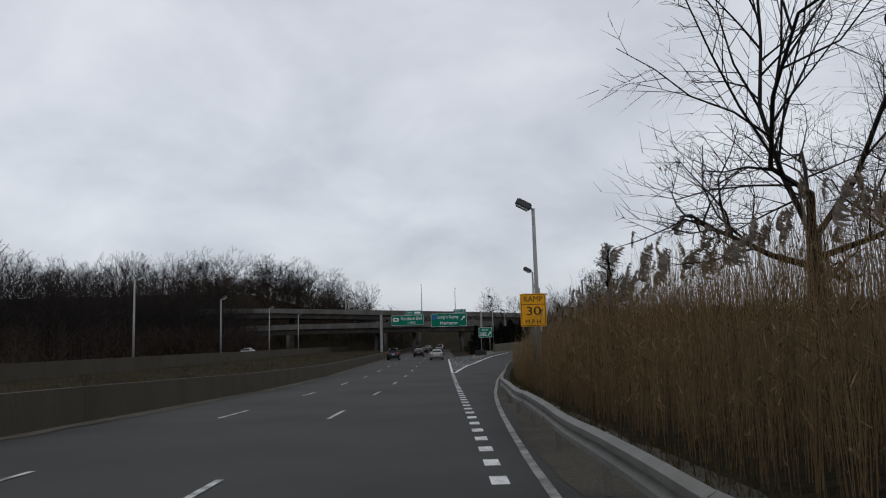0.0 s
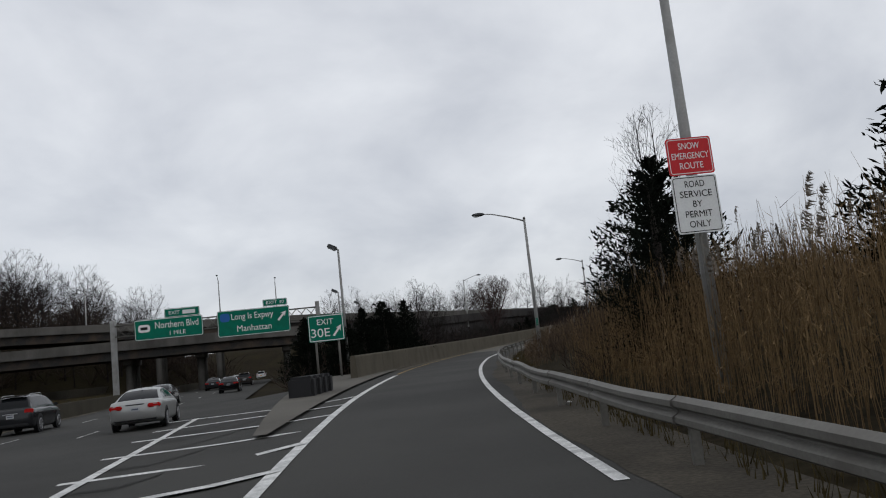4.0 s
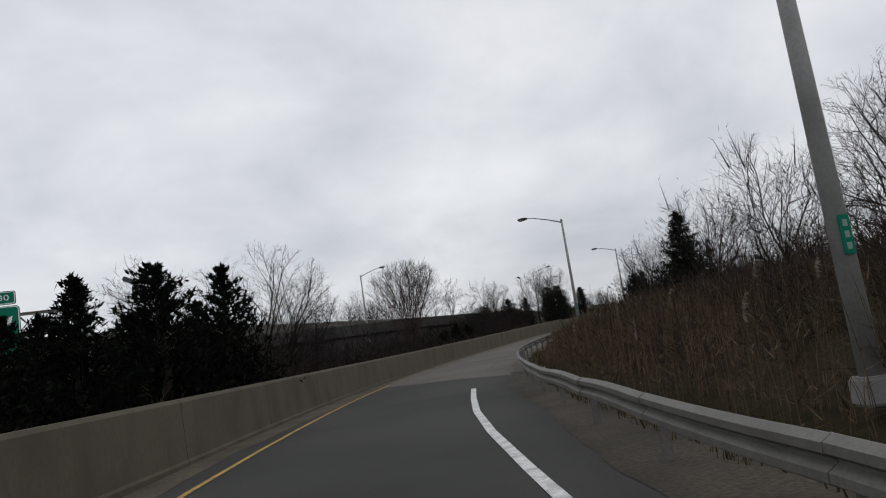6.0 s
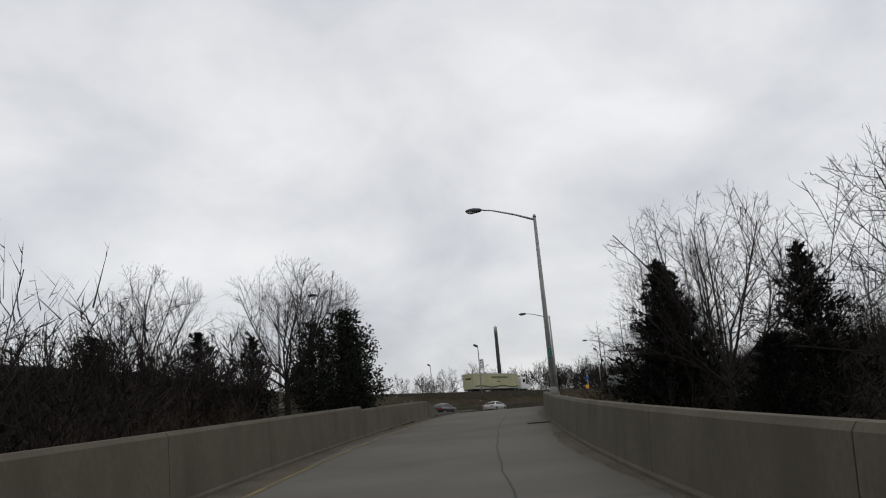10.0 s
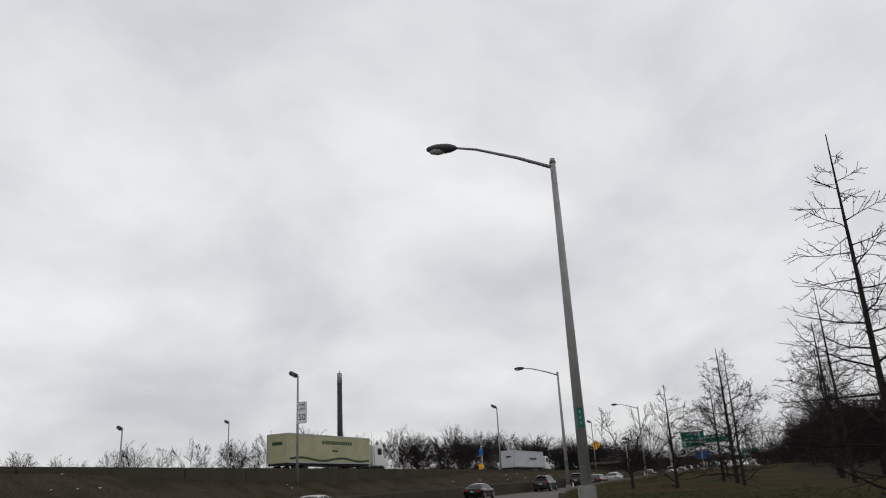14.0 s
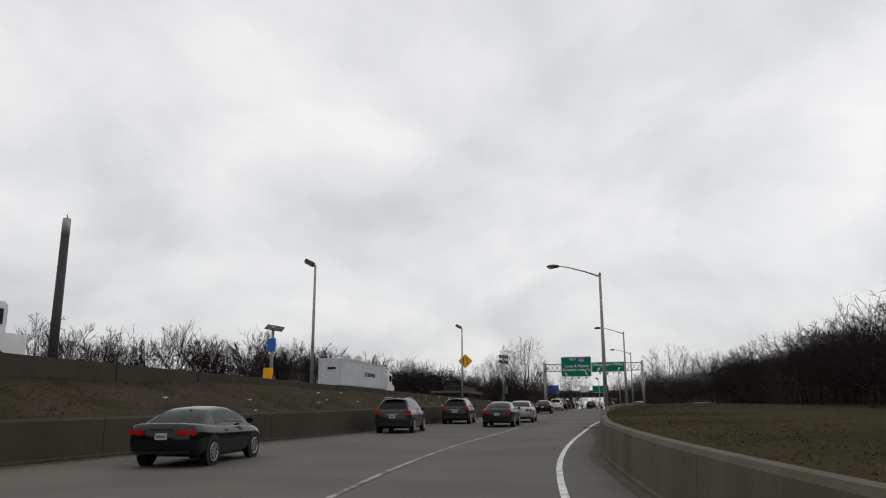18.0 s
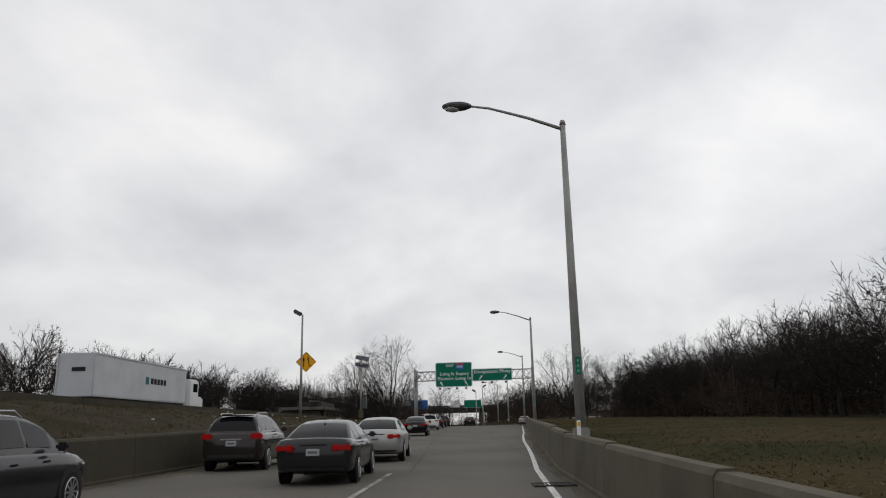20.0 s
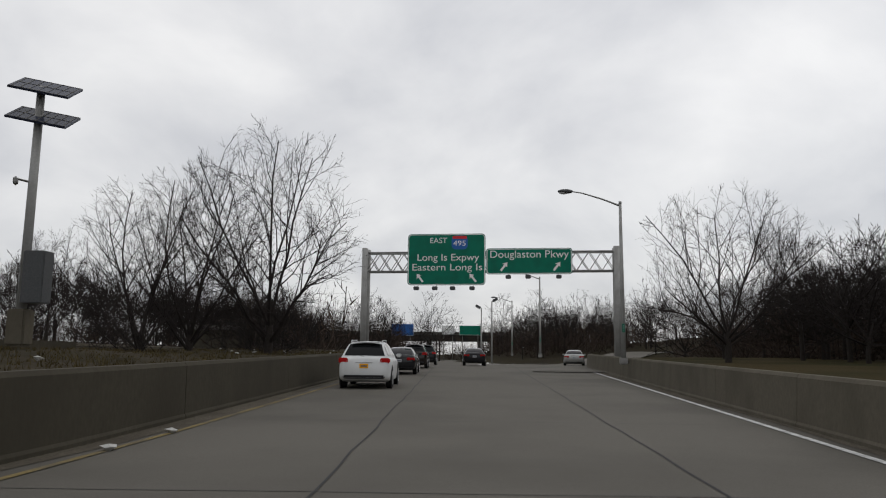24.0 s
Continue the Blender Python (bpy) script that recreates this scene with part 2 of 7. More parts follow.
def box(bm, c, size, rz=0.0, bevel=0.0, rx=0.0):
    m = Matrix.Translation(c) @ Matrix.Rotation(rz, 4, "Z") @ Matrix.Rotation(rx, 4, "X") @ Matrix.Diagonal((*size, 1))
    g = bmesh.ops.create_cube(bm, size=1, matrix=m)
    if bevel:
        es = list({e for v in g["verts"] for e in v.link_edges})
        bmesh.ops.bevel(bm, geom=es, offset=bevel, segments=2, affect="EDGES")
    return bm


def B():
    return bmesh.new()


def ring(c, u, v, r, n):
    return [c + u * (r * math.cos(2 * math.pi * k / n)) + v * (r * math.sin(2 * math.pi * k / n)) for k in range(n)]


def tube_into(verts, faces, pts, radii, n, cap=True):
    """A round bar through pts, tapered by radii."""
    base = len(verts)
    u = None
    for i, p in enumerate(pts):
        d = (pts[min(i + 1, len(pts) - 1)] - pts[max(i - 1, 0)]).normalized()
        if u is None:
            u = d.orthogonal().normalized()
        else:
            u = (u - d * u.dot(d)).normalized()
        verts.extend(ring(p, u, d.cross(u), radii[i], n))
    for i in range(len(pts) - 1):
        a, b = base + i * n, base + (i + 1) * n
        for k in range(n):
            faces.append((a + k, a + (k + 1) % n, b + (k + 1) % n, b + k))
    if cap:
        faces.append(tuple(base + k for k in reversed(range(n))))
        faces.append(tuple(base + (len(pts) - 1) * n + k for k in range(n)))


def tube_part(name, pts, radii, n, material, parent=None, label=""):
    v, f = [], []
    tube_into(v, f, [Vector(p) for p in pts], radii, n)
    return mesh_part(name, v, f, material, parent, label, smooth=True)


def plate(bm, w, hgt, thick, r=0.06, x=0.0, z=0.0, y=0.0):
    """An upright rounded plate, face towards -y, centred at x, z."""
    pts = []
    for cx, cz, a0 in ((w / 2 - r, hgt / 2 - r, 0), (-w / 2 + r, hgt / 2 - r, 90), (-w / 2 + r, -hgt / 2 + r, 180), (w / 2 - r, -hgt / 2 + r, 270)):
        for k in range(5):
            a = radians(a0 + 90 * k / 4)
            pts.append((x + cx + r * math.cos(a), z + cz + r * math.sin(a)))
    f = [bm.verts.new((px, y, pz)) for px, pz in pts]
    b = [bm.verts.new((px, y + thick, pz)) for px, pz in pts]
    bm.faces.new(f)
    bm.faces.new(b[::-1])
    for i in range(len(f)):
        j = (i + 1) % len(f)
        bm.faces.new((f[j], f[i], b[i], b[j]))
    return bm


def border(bm, w, hgt, line, r=0.06, x=0.0, z=0.0, y=0.0):
    """A thin raised frame line on a plate."""
    loops = []
    for ww, hh, rr in ((w, hgt, r), (w - 2 * line, hgt - 2 * line, max(r - line, 0.01))):
        pts = []
        for cx, cz, a0 in ((ww / 2 - rr, hh / 2 - rr, 0), (-ww / 2 + rr, hh / 2 - rr, 90), (-ww / 2 + rr, -hh / 2 + rr, 180), (ww / 2 - rr, -hh / 2 + rr, 270)):
            for k in range(4):
                a = radians(a0 + 90 * k / 3)
                pts.append(bm.verts.new((x + cx + rr * math.cos(a), y, z + cz + rr * math.sin(a))))
        loops.append(pts)
    o, i = loops
    for k in range(len(o)):
        j = (k + 1) % len(o)
        bm.faces.new((o[k], o[j], i[j], i[k]))
    return bm


def lettering(name, text, size, material, parent, x, z, y, width=None, bold=0.0):
    """Words in the built-in font, as a thin mesh on a plate's face."""
    cu = bpy.data.curves.new(name, "FONT")
    cu.body, cu.size, cu.align_x, cu.align_y = text, size, "CENTER", "CENTER"
    cu.extrude, cu.offset = 0.003, bold
    tmp = bpy.data.objects.new(name, cu)
    me = bpy.data.meshes.new_from_object(tmp)
    bpy.data.objects.remove(tmp)
    me.materials.clear()
    me.materials.append(material)
    ob = new(name, me)
    ob.parent = parent
    xs = [v.co.x for v in me.vertices]
    k = width / (max(xs) - min(xs)) if width and xs else 1.0
    ob.matrix_basis = Matrix.Translation((x, y, z)) @ Matrix.Rotation(radians(90), 4, "X") @ Matrix.Diagonal((k, 1, 1, 1))
    return ob


def arrow_bm(length, ang, line, x, z, y):
    """A sign arrow in the plate's plane; ang in degrees from +x."""
    bm = B()
    a = radians(ang)
    d, n = Vector((math.cos(a), 0, math.sin(a))), Vector((-math.sin(a), 0, math.cos(a)))
    c = Vector((x, y, z))
    for pts in ([(-0.5, -line), (0.25, -line), (0.25, line), (-0.5, line)], [(0.5, 0), (0.08, 2.9 * line), (0.2, 0.0), (0.08, -2.9 * line)]):
        bm.faces.new([bm.verts.new(c + d * (p * length) + n * (q * length)) for p, q in pts])
    return bm


# ---- the line of the road that is driven: turn, pace and slope, second by second ----
RATE = [-0.324, -2.749, -2.697, -3.092, -2.799, -3.933, -4.584, -4.953, -5.341, -6.384, -5.769, -3.94, -1.931, -1.25, -3.356, -4.678, -3.417, -2.845, -6.02, -5.397, -2.347, 0.172, 1.327, -0.367, -1.431]
PACE = [19.188, 19.176, 18.969, 18.992, 19.283, 19.157, 18.3, 17.675, 17.313, 16.476, 17.019, 16.715, 15.398, 14.427, 13.742, 13.003, 12.943, 12.44, 13.132, 13.472, 13.65, 14.322, 15.239, 14.956, 16.135]
SLOPE = [-1.434, -1.94, -2.325, -0.818, 0.857, 1.581, 1.425, 1.632, 2.035, 2.866, 3.776, 4.184, 4.213, 3.566, 2.021, 0.805, 0.242, 0.594, 1.419, 1.746, 1.766, 2.195, 2.278, 1.78, 1.602]
tf = np.arange(0, 24.001, 0.05)
tk = np.arange(0, 24.5, 1.0)


def cum(a):
    return np.concatenate([[0], np.cumsum((a[1:] + a[:-1]) / 2 * 0.05)])


head = np.radians(cum(np.interp(tf, tk, RATE)))
pace = np.interp(tf, tk, PACE)
LX, LY, LZ = cum(-np.sin(head) * pace), cum(np.cos(head) * pace), cum(np.interp(tf, tk, SLOPE) * 0.01 * pace)
LS = cum(pace)
# straight on before the start and past the end
BACK, ON = 120.0, 320.0
before = np.arange(-BACK, -0.5, 2.0)
after = np.arange(2.0, ON, 2.0)
hx, hy = -math.sin(head[-1]), math.cos(head[-1])
LX, LY = np.concatenate([0 * before, LX, LX[-1] + hx * after]), np.concatenate([before, LY, LY[-1] + hy * after])
LZ = np.concatenate([-0.014 * before, LZ, LZ[-1] + 0.016 * np.minimum(after, 60) ])
LH = np.concatenate([0 * before, head, head[-1] + 0 * after])
LS = np.concatenate([before, LS, LS[-1] + after])


def line(s):
    return (float(np.interp(s, LS, LX)), float(np.interp(s, LS, LY)), float(np.interp(s, LS, LZ)), float(np.interp(s, LS, LH)))


def W(s, lat, up=0.0):
    """A place by the way driven, metres to the right of it, and metres above the road."""
    x, y, z, a = line(s)
    return Vector((x + lat * math.cos(a), y + lat * math.sin(a), z + up))


def nearest(x, y):
    """For arrays x, y: the way driven, the lateral distance and the road's height at the nearest place of the line."""
    q = np.stack([LX, LY], 1)[::4]
    ss, zz, hh = LS[::4], LZ[::4], LH[::4]
    d = (x[:, None] - q[None, :, 0]) ** 2 + (y[:, None] - q[None, :, 1]) ** 2
    j = d.argmin(1)
    lat = (x - q[j, 0]) * np.cos(hh[j]) + (y - q[j, 1]) * np.sin(hh[j])
    return ss[j], lat, zz[j]


def sweep(stations, profile, cap=True):
    """Loft of a closed profile [(lateral, up)] along stations of (s, lateral, up)."""
    v, f = [], []
    n = len(profile)
    for s, lat, up in stations:
        for dl, du in profile:
            v.append(W(s, lat + dl, up + du))
    for i in range(len(stations) - 1):
        a, b = i * n, (i + 1) * n
        for k in range(n):
            f.append((a + k, b + k, b + (k + 1) % n, a + (k + 1) % n))
    if cap:
        f.append(tuple(range(n))[::-1])
        f.append(tuple((len(stations) - 1) * n + k for k in range(n)))
    return v, f


def ribbon(stations, up=0.0):
    """A flat strip along stations of (s, lateral left, lateral right)."""
    v, f = [], []
    for s, a, b in stations:
        v += [W(s, a, up), W(s, b, up)]
    for i in range(len(stations) - 1):
        k = 2 * i
        f.append((k, k + 1, k + 3, k + 2))
    return v, f


def span(a, b, step):
    n = max(1, int(round((b - a) / step)))
    return [a + (b - a) * i / n for i in range(n + 1)]


def smooth(t):
    t = np.clip(t, 0, 1)
    return t * t * (3 - 2 * t)


# the parkway runs straight on, a little to the right of +y
def hw_x(x0, y):
    return x0 + 0.022 * y


def hw_z(y):
    return np.interp(y, [-120, 0, 20, 40, 62, 900], [1.7, 0.0, -0.33, -0.77, -1.06, -1.06])


def H(x0, y, up=0.0):
    return Vector((hw_x(x0, y), y, float(hw_z(y)) + up))


# lateral of the long left wall of the merging road, and of the right-hand wall
def left_wall(s):
    return float(np.interp(s, [240, 280, 315, 335, 360, 395, 420, 520, 700], [-27.0, -18.5, -12.6, -9.8, -8.0, -5.7, -5.3, -5.3, -5.3]))


def right_wall(s):
    return float(np.interp(s, [170, 180, 200, 285, 300, 310, 320, 345, 365, 385, 440, 470], [3.7, 3.3, 3.3, 3.15, 3.02, 2.76, 2.56, 2.72, 4.2, 6.0, 10.2, 15.0]))


def lawn_up(e):
    """Height of the lawn over the road, e metres behind the wall."""
    return 0.78 + 0.1 * smooth((e - 1) / 8) + 0.15 * smooth((e - 8) / 40)


def ground_z(x, y):
    x, y = np.asarray(x, float), np.asarray(y, float)
    s, l, zr = nearest(x, y)
    # right of the road: a reed bank, then brush, then a lawn a little above the road
    d = np.maximum(l - 2.9, 0)
    bank = zr - 0.12 + 1.3 * smooth(d / 6) + 1.8 * smooth((d - 6) / 22)
    brush = zr - 0.15 - 0.5 * smooth(d / 8) + 0.9 * smooth((d - 15) / 30)
    rw = np.interp(s, [170, 180, 200, 285, 300, 310, 320, 345, 365, 385, 440, 470], [3.7, 3.3, 3.3, 3.15, 3.02, 2.76, 2.56, 2.72, 4.2, 6.0, 10.2, 15.0])
    lawn = zr + lawn_up(l - rw) - 0.08 - 0.9 * (1 - smooth((l - rw - 9) / 5)) + 3.4 * smooth((l - rw - 36) / 26) + 3.6 * smooth((s - 520) / 30) * smooth((l - 8) / 10)
    w1, w2 = smooth((s - 165) / 25), smooth((s - 255) / 22)
    right = bank * (1 - w1) + brush * w1
    right = right * (1 - w2) + lawn * w2
    # left: the parkway and the ground round it
    hz = hw_z(y)
    far = 6.5 * smooth((-x - 48) / 45) * smooth((y + 40) / 60) * (1 - smooth((y - 128) / 14)) + 18.5 * smooth((12 - x) / 75) * smooth((y - 219) / 16)
    west = np.where(x < hw_x(-12.7, y), hz * 0 - 0.25 + 0.5 * (hz + 1.06) + far, hz - 0.12)
    ew = zr - 0.2 - 1.4 * smooth((-l - 5.2) / 7) * (1 - smooth((s - 192) / 20)) + 1.15 * smooth((s - 200) / 16) * (1 - smooth((s - 236) / 5)) * smooth((-l - 5.0) / 1.2)
    k = smooth((x - hw_x(0.9, y)) / 9)
    mid = (hz - 0.12) * (1 - k) + ew * k
    left = np.where(x < hw_x(1.2, y), west, np.where(s < 100, np.minimum(zr, hz) - 0.12, mid))
    left = np.where((s < 128) & (l > -8), np.minimum(zr, hz) - 0.12, left)
    # the merging road, its wall, and the expressway's bank behind it
    lw = np.interp(s, [240, 280, 315, 335, 360, 395, 420, 520, 700], [-27.0, -18.5, -12.6, -9.8, -8.0, -5.7, -5.3, -5.3, -5.3])
    e = lw - l
    top = np.maximum(7.1, zr + 1.2)
    bank2 = np.where(e > 9.0, top + 2.4 * smooth((e - 56) / 16), zr - 0.6)
    merge = np.where(e > 0.1, bank2, zr - 0.3)
    wm = smooth((s - 228) / 12)
    left = left * (1 - wm) + merge * wm
    left = np.where((s > 150) & (s < 240) & (l < -4.9), left * (1 - smooth((-l - 24) / 20) * smooth((s - 195) / 30)) + 6.9 * smooth((-l - 24) / 20) * smooth((s - 195) / 30), left)
    z = np.where(l >= 0, right, left)
    z = np.where((np.abs(l) < 4.0) & (s < 150), zr - 0.12, z)
    # a mound with cedars behind the merge
    k = 1 - smooth((np.hypot(x - 93.5, y - 247.5) - 6.5) / 5)
    z = np.where(z < 5.3, z + (5.3 - z) * k, z)
    return z

# ---- ground: one sheet to the horizon ----
def grid_axis(lo, hi, a, b, fine, coarse):
    return sorted(set(list(np.arange(a, b + 0.1, fine)) + list(np.arange(lo, a, coarse)) + list(np.arange(b + coarse, hi + 1, coarse))))


gx, gy = grid_axis(-1500, 1900, -70, 330, 2.5, 70), grid_axis(-1300, 2000, -60, 330, 2.5, 70)
gxx, gyy = np.meshgrid(gx, gy)
gz = np.concatenate([ground_z(a, b) for a, b in zip(gxx, gyy)])
gz += np.array([0.06 * noise.noise((x * 0.3, y * 0.3, 0)) for x, y in zip(gxx.ravel(), gyy.ravel())])
nx, ny = len(gx), len(gy)
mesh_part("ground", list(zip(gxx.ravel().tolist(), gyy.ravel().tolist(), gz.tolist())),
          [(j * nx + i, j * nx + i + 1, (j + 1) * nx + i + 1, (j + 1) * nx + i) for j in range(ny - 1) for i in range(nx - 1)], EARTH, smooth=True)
tagged(bpy.data.objects["ground"], "brown winter ground with dead grass and litter", "ground", kind="structure")


GZ, GXA, GYA = gz.reshape(ny, nx), np.array(gx), np.array(gy)


def gz1(x, y):
    """The ground's height, read off the sheet."""
    i = min(max(int(np.searchsorted(GXA, x)) - 1, 0), nx - 2)
    j = min(max(int(np.searchsorted(GYA, y)) - 1, 0), ny - 2)
    u, w = (x - GXA[i]) / (GXA[i + 1] - GXA[i]), (y - GYA[j]) / (GYA[j + 1] - GYA[j])
    return float((GZ[j, i] * (1 - u) + GZ[j, i + 1] * u) * (1 - w) + (GZ[j + 1, i] * (1 - u) + GZ[j + 1, i + 1] * u) * w)


# ---- road surfaces ----
def structure(name, v, f, m, label, cat):
    return tagged(mesh_part(name, v, f, m), label, cat, kind="structure")


ys = span(-110, 420, 6)
v, f = [], []
for y in ys:
    v += [H(-9.9, y), H(1.6, y)]
f = [(2 * i, 2 * i + 1, 2 * i + 3, 2 * i + 2) for i in range(len(ys) - 1)]
structure("road_parkway", v, f, ASPHALT, "dark worn asphalt of a three-lane parkway", "road")
# auxiliary lane and ramp: asphalt up to the joint, then concrete
JOINT = 149.0


v, f = ribbon([(s, float(np.interp(s, [-110, 0, 20, 60, 80, 100, 112, 125], [-0.6, -0.6, -0.3, -1.5, -3.5, -5.0, -5.2, -4.5])), 2.75) for s in span(-100, JOINT, 3)], 0.006)
structure("road_ramp_asphalt", v, f, ASPHALT, "dark asphalt of the exit lane and ramp", "road")
v = []
for s in span(56, 124, 3):
    q = W(s, float(np.interp(s, [20, 60, 80, 100, 112, 125], [-0.3, -1.5, -3.5, -5.0, -5.2, -4.5])) + 0.15)
    v += [H(1.5, q.y, 0.003), q + Vector((0, 0, 0.003))]
structure("road_gore", v, [(2 * i, 2 * i + 1, 2 * i + 3, 2 * i + 2) for i in range(len(v) // 2 - 1)], ASPHALT, "dark asphalt between the parkway and the ramp", "road")
v, f = ribbon([(s, -4.7, 3.2) for s in span(JOINT, 236, 3)], 0.006)
structure("road_ramp_concrete", v, f, SLAB, "pale worn concrete ramp with dusty edges", "road")
structure("road_ramp_joint", [W(149.0, -4.7, 0.012), W(146.3, 0.2, 0.012), W(142.7, 3.0, 0.012), W(149.0, 3.0, 0.012)], [(0, 1, 2, 3)], SLAB, "skewed start of the pale concrete ramp", "road")
v, f = ribbon([(s, left_wall(s), right_wall(s)) for s in span(236, 470, 3)], 0.004)
structure("road_service", v, f, SLAB, "pale worn concrete of a two-lane service road", "road")
v, f = ribbon([(s, -5.5, 5.5) for s in span(466, 660, 6)], 0.0)
structure("road_ahead", v, f, SLAB, "pale concrete road running on under a bridge", "road")
v, f = [], []
for s in span(430, 518, 4):
    c = float(np.interp(s, [430, 455, 475, 492, 506, 518], [8.0, 11.5, 16.0, 22.0, 29.0, 37.0]))
    for d in (-3.2, 3.2):
        v.append(W(s - d * float(np.interp(s, [440, 510], [0.1, 0.55])), c + d, float(np.interp(c, [16, 22, 30, 40], [0.06, 0.7, 1.9, 2.3]))))
f = [(2 * i, 2 * i + 1, 2 * i + 3, 2 * i + 2) for i in range(len(v) // 2 - 1)]
structure("road_exit", v, f, SLAB, "pale concrete exit road rising past trees", "road")


def strip(name, pts, width, m, up=0.012, parent=None):
    v, f = [], []
    for i, p in enumerate(pts):
        d = (pts[min(i + 1, len(pts) - 1)] - pts[max(i - 1, 0)])
        n = Vector((d.y, -d.x, 0)).normalized() * (width / 2)
        v += [p - n + Vector((0, 0, up)), p + n + Vector((0, 0, up))]
    f = [(2 * i, 2 * i + 1, 2 * i + 3, 2 * i + 2) for i in range(len(pts) - 1)]
    return mesh_part(name, v, f, m, parent)


marks = thing("road_markings", label="white and yellow painted lines, worn", category="road marking", kind="structure")
for k in range(-3, 22):
    y = 8.5 + 12.2 * k
    strip("lane_dash", [H(-6.1, y), H(-6.1, y + 3.0)], 0.11, PAINT_DASH, parent=marks)
    strip("lane_dash", [H(-2.95, y - 1.4), H(-2.95, y + 1.6)], 0.11, PAINT_DASH, parent=marks)
for k in range(-22, 38):
    y = 60.0 - 1.5 * k
    if y < 60 and y > -20:
        strip("dotted_mark", [H(0.62, y), H(0.62, y + 0.6)], 0.22, PAINT_W, 0.016, parent=marks)
gore_l = [H(0.62, y) for y in span(61, 108, 4)]
gore_r = [W(s, float(np.interp(s, [60, 76, 84, 99, 114, 124], [-1.35, -2.0, -2.0, -2.65, -3.1, -3.5]))) for s in span(60.5, 116, 4)]
strip("gore_line", gore_l, 0.2, PAINT_W, 0.018, parent=marks)
strip("gore_line", gore_r, 0.2, PAINT_W, 0.018, parent=marks)
gxr = [(p.y, p.x) for p in gore_r]
for k in range(13):
    y = 66.0 + 2.9 * k
    xa, xb = hw_x(0.62, y), float(np.interp(y + 0.9, [q[0] for q in gxr], [q[1] for q in gxr]))
    if xb - xa < 0.5:
        continue
    xm = xa + (xb - xa) * 0.5
    bar = [Vector((xa, y, 0)), Vector((xm, y, 0)), Vector(((xm + xb) / 2, y + 0.3, 0)), Vector((xb, y + 0.9, 0))]
    for q in bar:
        q.z = max(float(hw_z(q.y)), float(nearest(np.array([q.x]), np.array([q.y]))[2][0]))
    strip("chevron_bar", bar, 0.26, PAINT_W, 0.02, parent=marks)
strip("edge_line", [W(s, float(np.interp(s, [-20, 8, 15, 30, 37, 55, 66, 76], [1.2, 1.25, 1.5, 2.0, 2.25, 2.5, 2.52, 2.2]))) for s in span(-60, 74, 4)], 0.12, PAINT_OLD, 0.016, parent=marks)
strip("edge_line", [W(s, float(np.interp(s, [80, 95, 112, 122, 130, 139], [2.0, 1.72, 1.4, 1.17, 0.88, 0.84]))) for s in span(84, 139, 4)], 0.16, PAINT_W, 0.016, parent=marks)
strip("edge_line", [W(s, float(np.interp(s, [114, 124, 150], [-3.2, -3.55, -3.7]))) for s in span(117.5, 150, 4)], 0.11, PAINT_Y, 0.017, parent=marks)
strip("edge_line", [W(s, -3.7) for s in span(152, 232, 4)], 0.12, PAINT_YOLD, 0.017, parent=marks)
strip("edge_line", [W(s, float(np.interp(s, [288, 300, 310, 317, 323, 330, 345, 365], [1.4, 1.22, 1.13, 1.14, 1.24, 1.43, 1.97, 3.45])) if s < 365 else right_wall(s) - 0.75) for s in span(288, 455, 2.5)], 0.14, PAINT_W, 0.016, parent=marks)
strip("edge_line", [W(s, left_wall(s) + 0.85) for s in span(345, 520, 4)], 0.12, PAINT_YOLD, 0.016, parent=marks)
strip("lane_line", [W(s, float(np.interp(s, [300, 325, 345], [-2.75, -2.65, -1.95]))) for s in span(300, 345, 3)], 0.13, PAINT_OLD, 0.016, parent=marks)
strip("gore_line", [W(452, 2.2), W(475, 4.2), W(505, 5.4)], 0.2, PAINT_W, 0.02, parent=marks)
strip("gore_line", [W(452, 2.6), W(462, 6.2), W(475, 11.5)], 0.2, PAINT_W, 0.07, parent=marks)

# slab joints and sealed cracks
TAR = mat("crack_seal", (0.03, 0.03, 0.03), 0.7, vary=0.2, bump=0.0)
cracks = thing("slab_joints", label="dark sealed joints between concrete slabs", category="road joint", kind="structure")
rj = random.Random(5)
for a, b, lat in ((150, 236, 0.95), (236, 300, 1.0), (300, 470, 2.3), (345, 470, -1.45)):
    strip("joint_seal", [W(s, lat + rj.uniform(-0.04, 0.04) + (max(0, s - 375) * 0.035 if lat > 2 else 0)) for s in span(a, b, 1.5)], 0.035, TAR, 0.011, parent=cracks)
for s in span(156, 460, 7.6):
    lo, hi = (-4.4, 3.0) if s < 236 else (left_wall(s) + 0.4, right_wall(s) - 0.4)
    strip("joint_seal", [W(s + rj.uniform(-0.02, 0.02), lo + (hi - lo) * k / 6) for k in range(7)], 0.022, TAR, 0.009, parent=cracks)

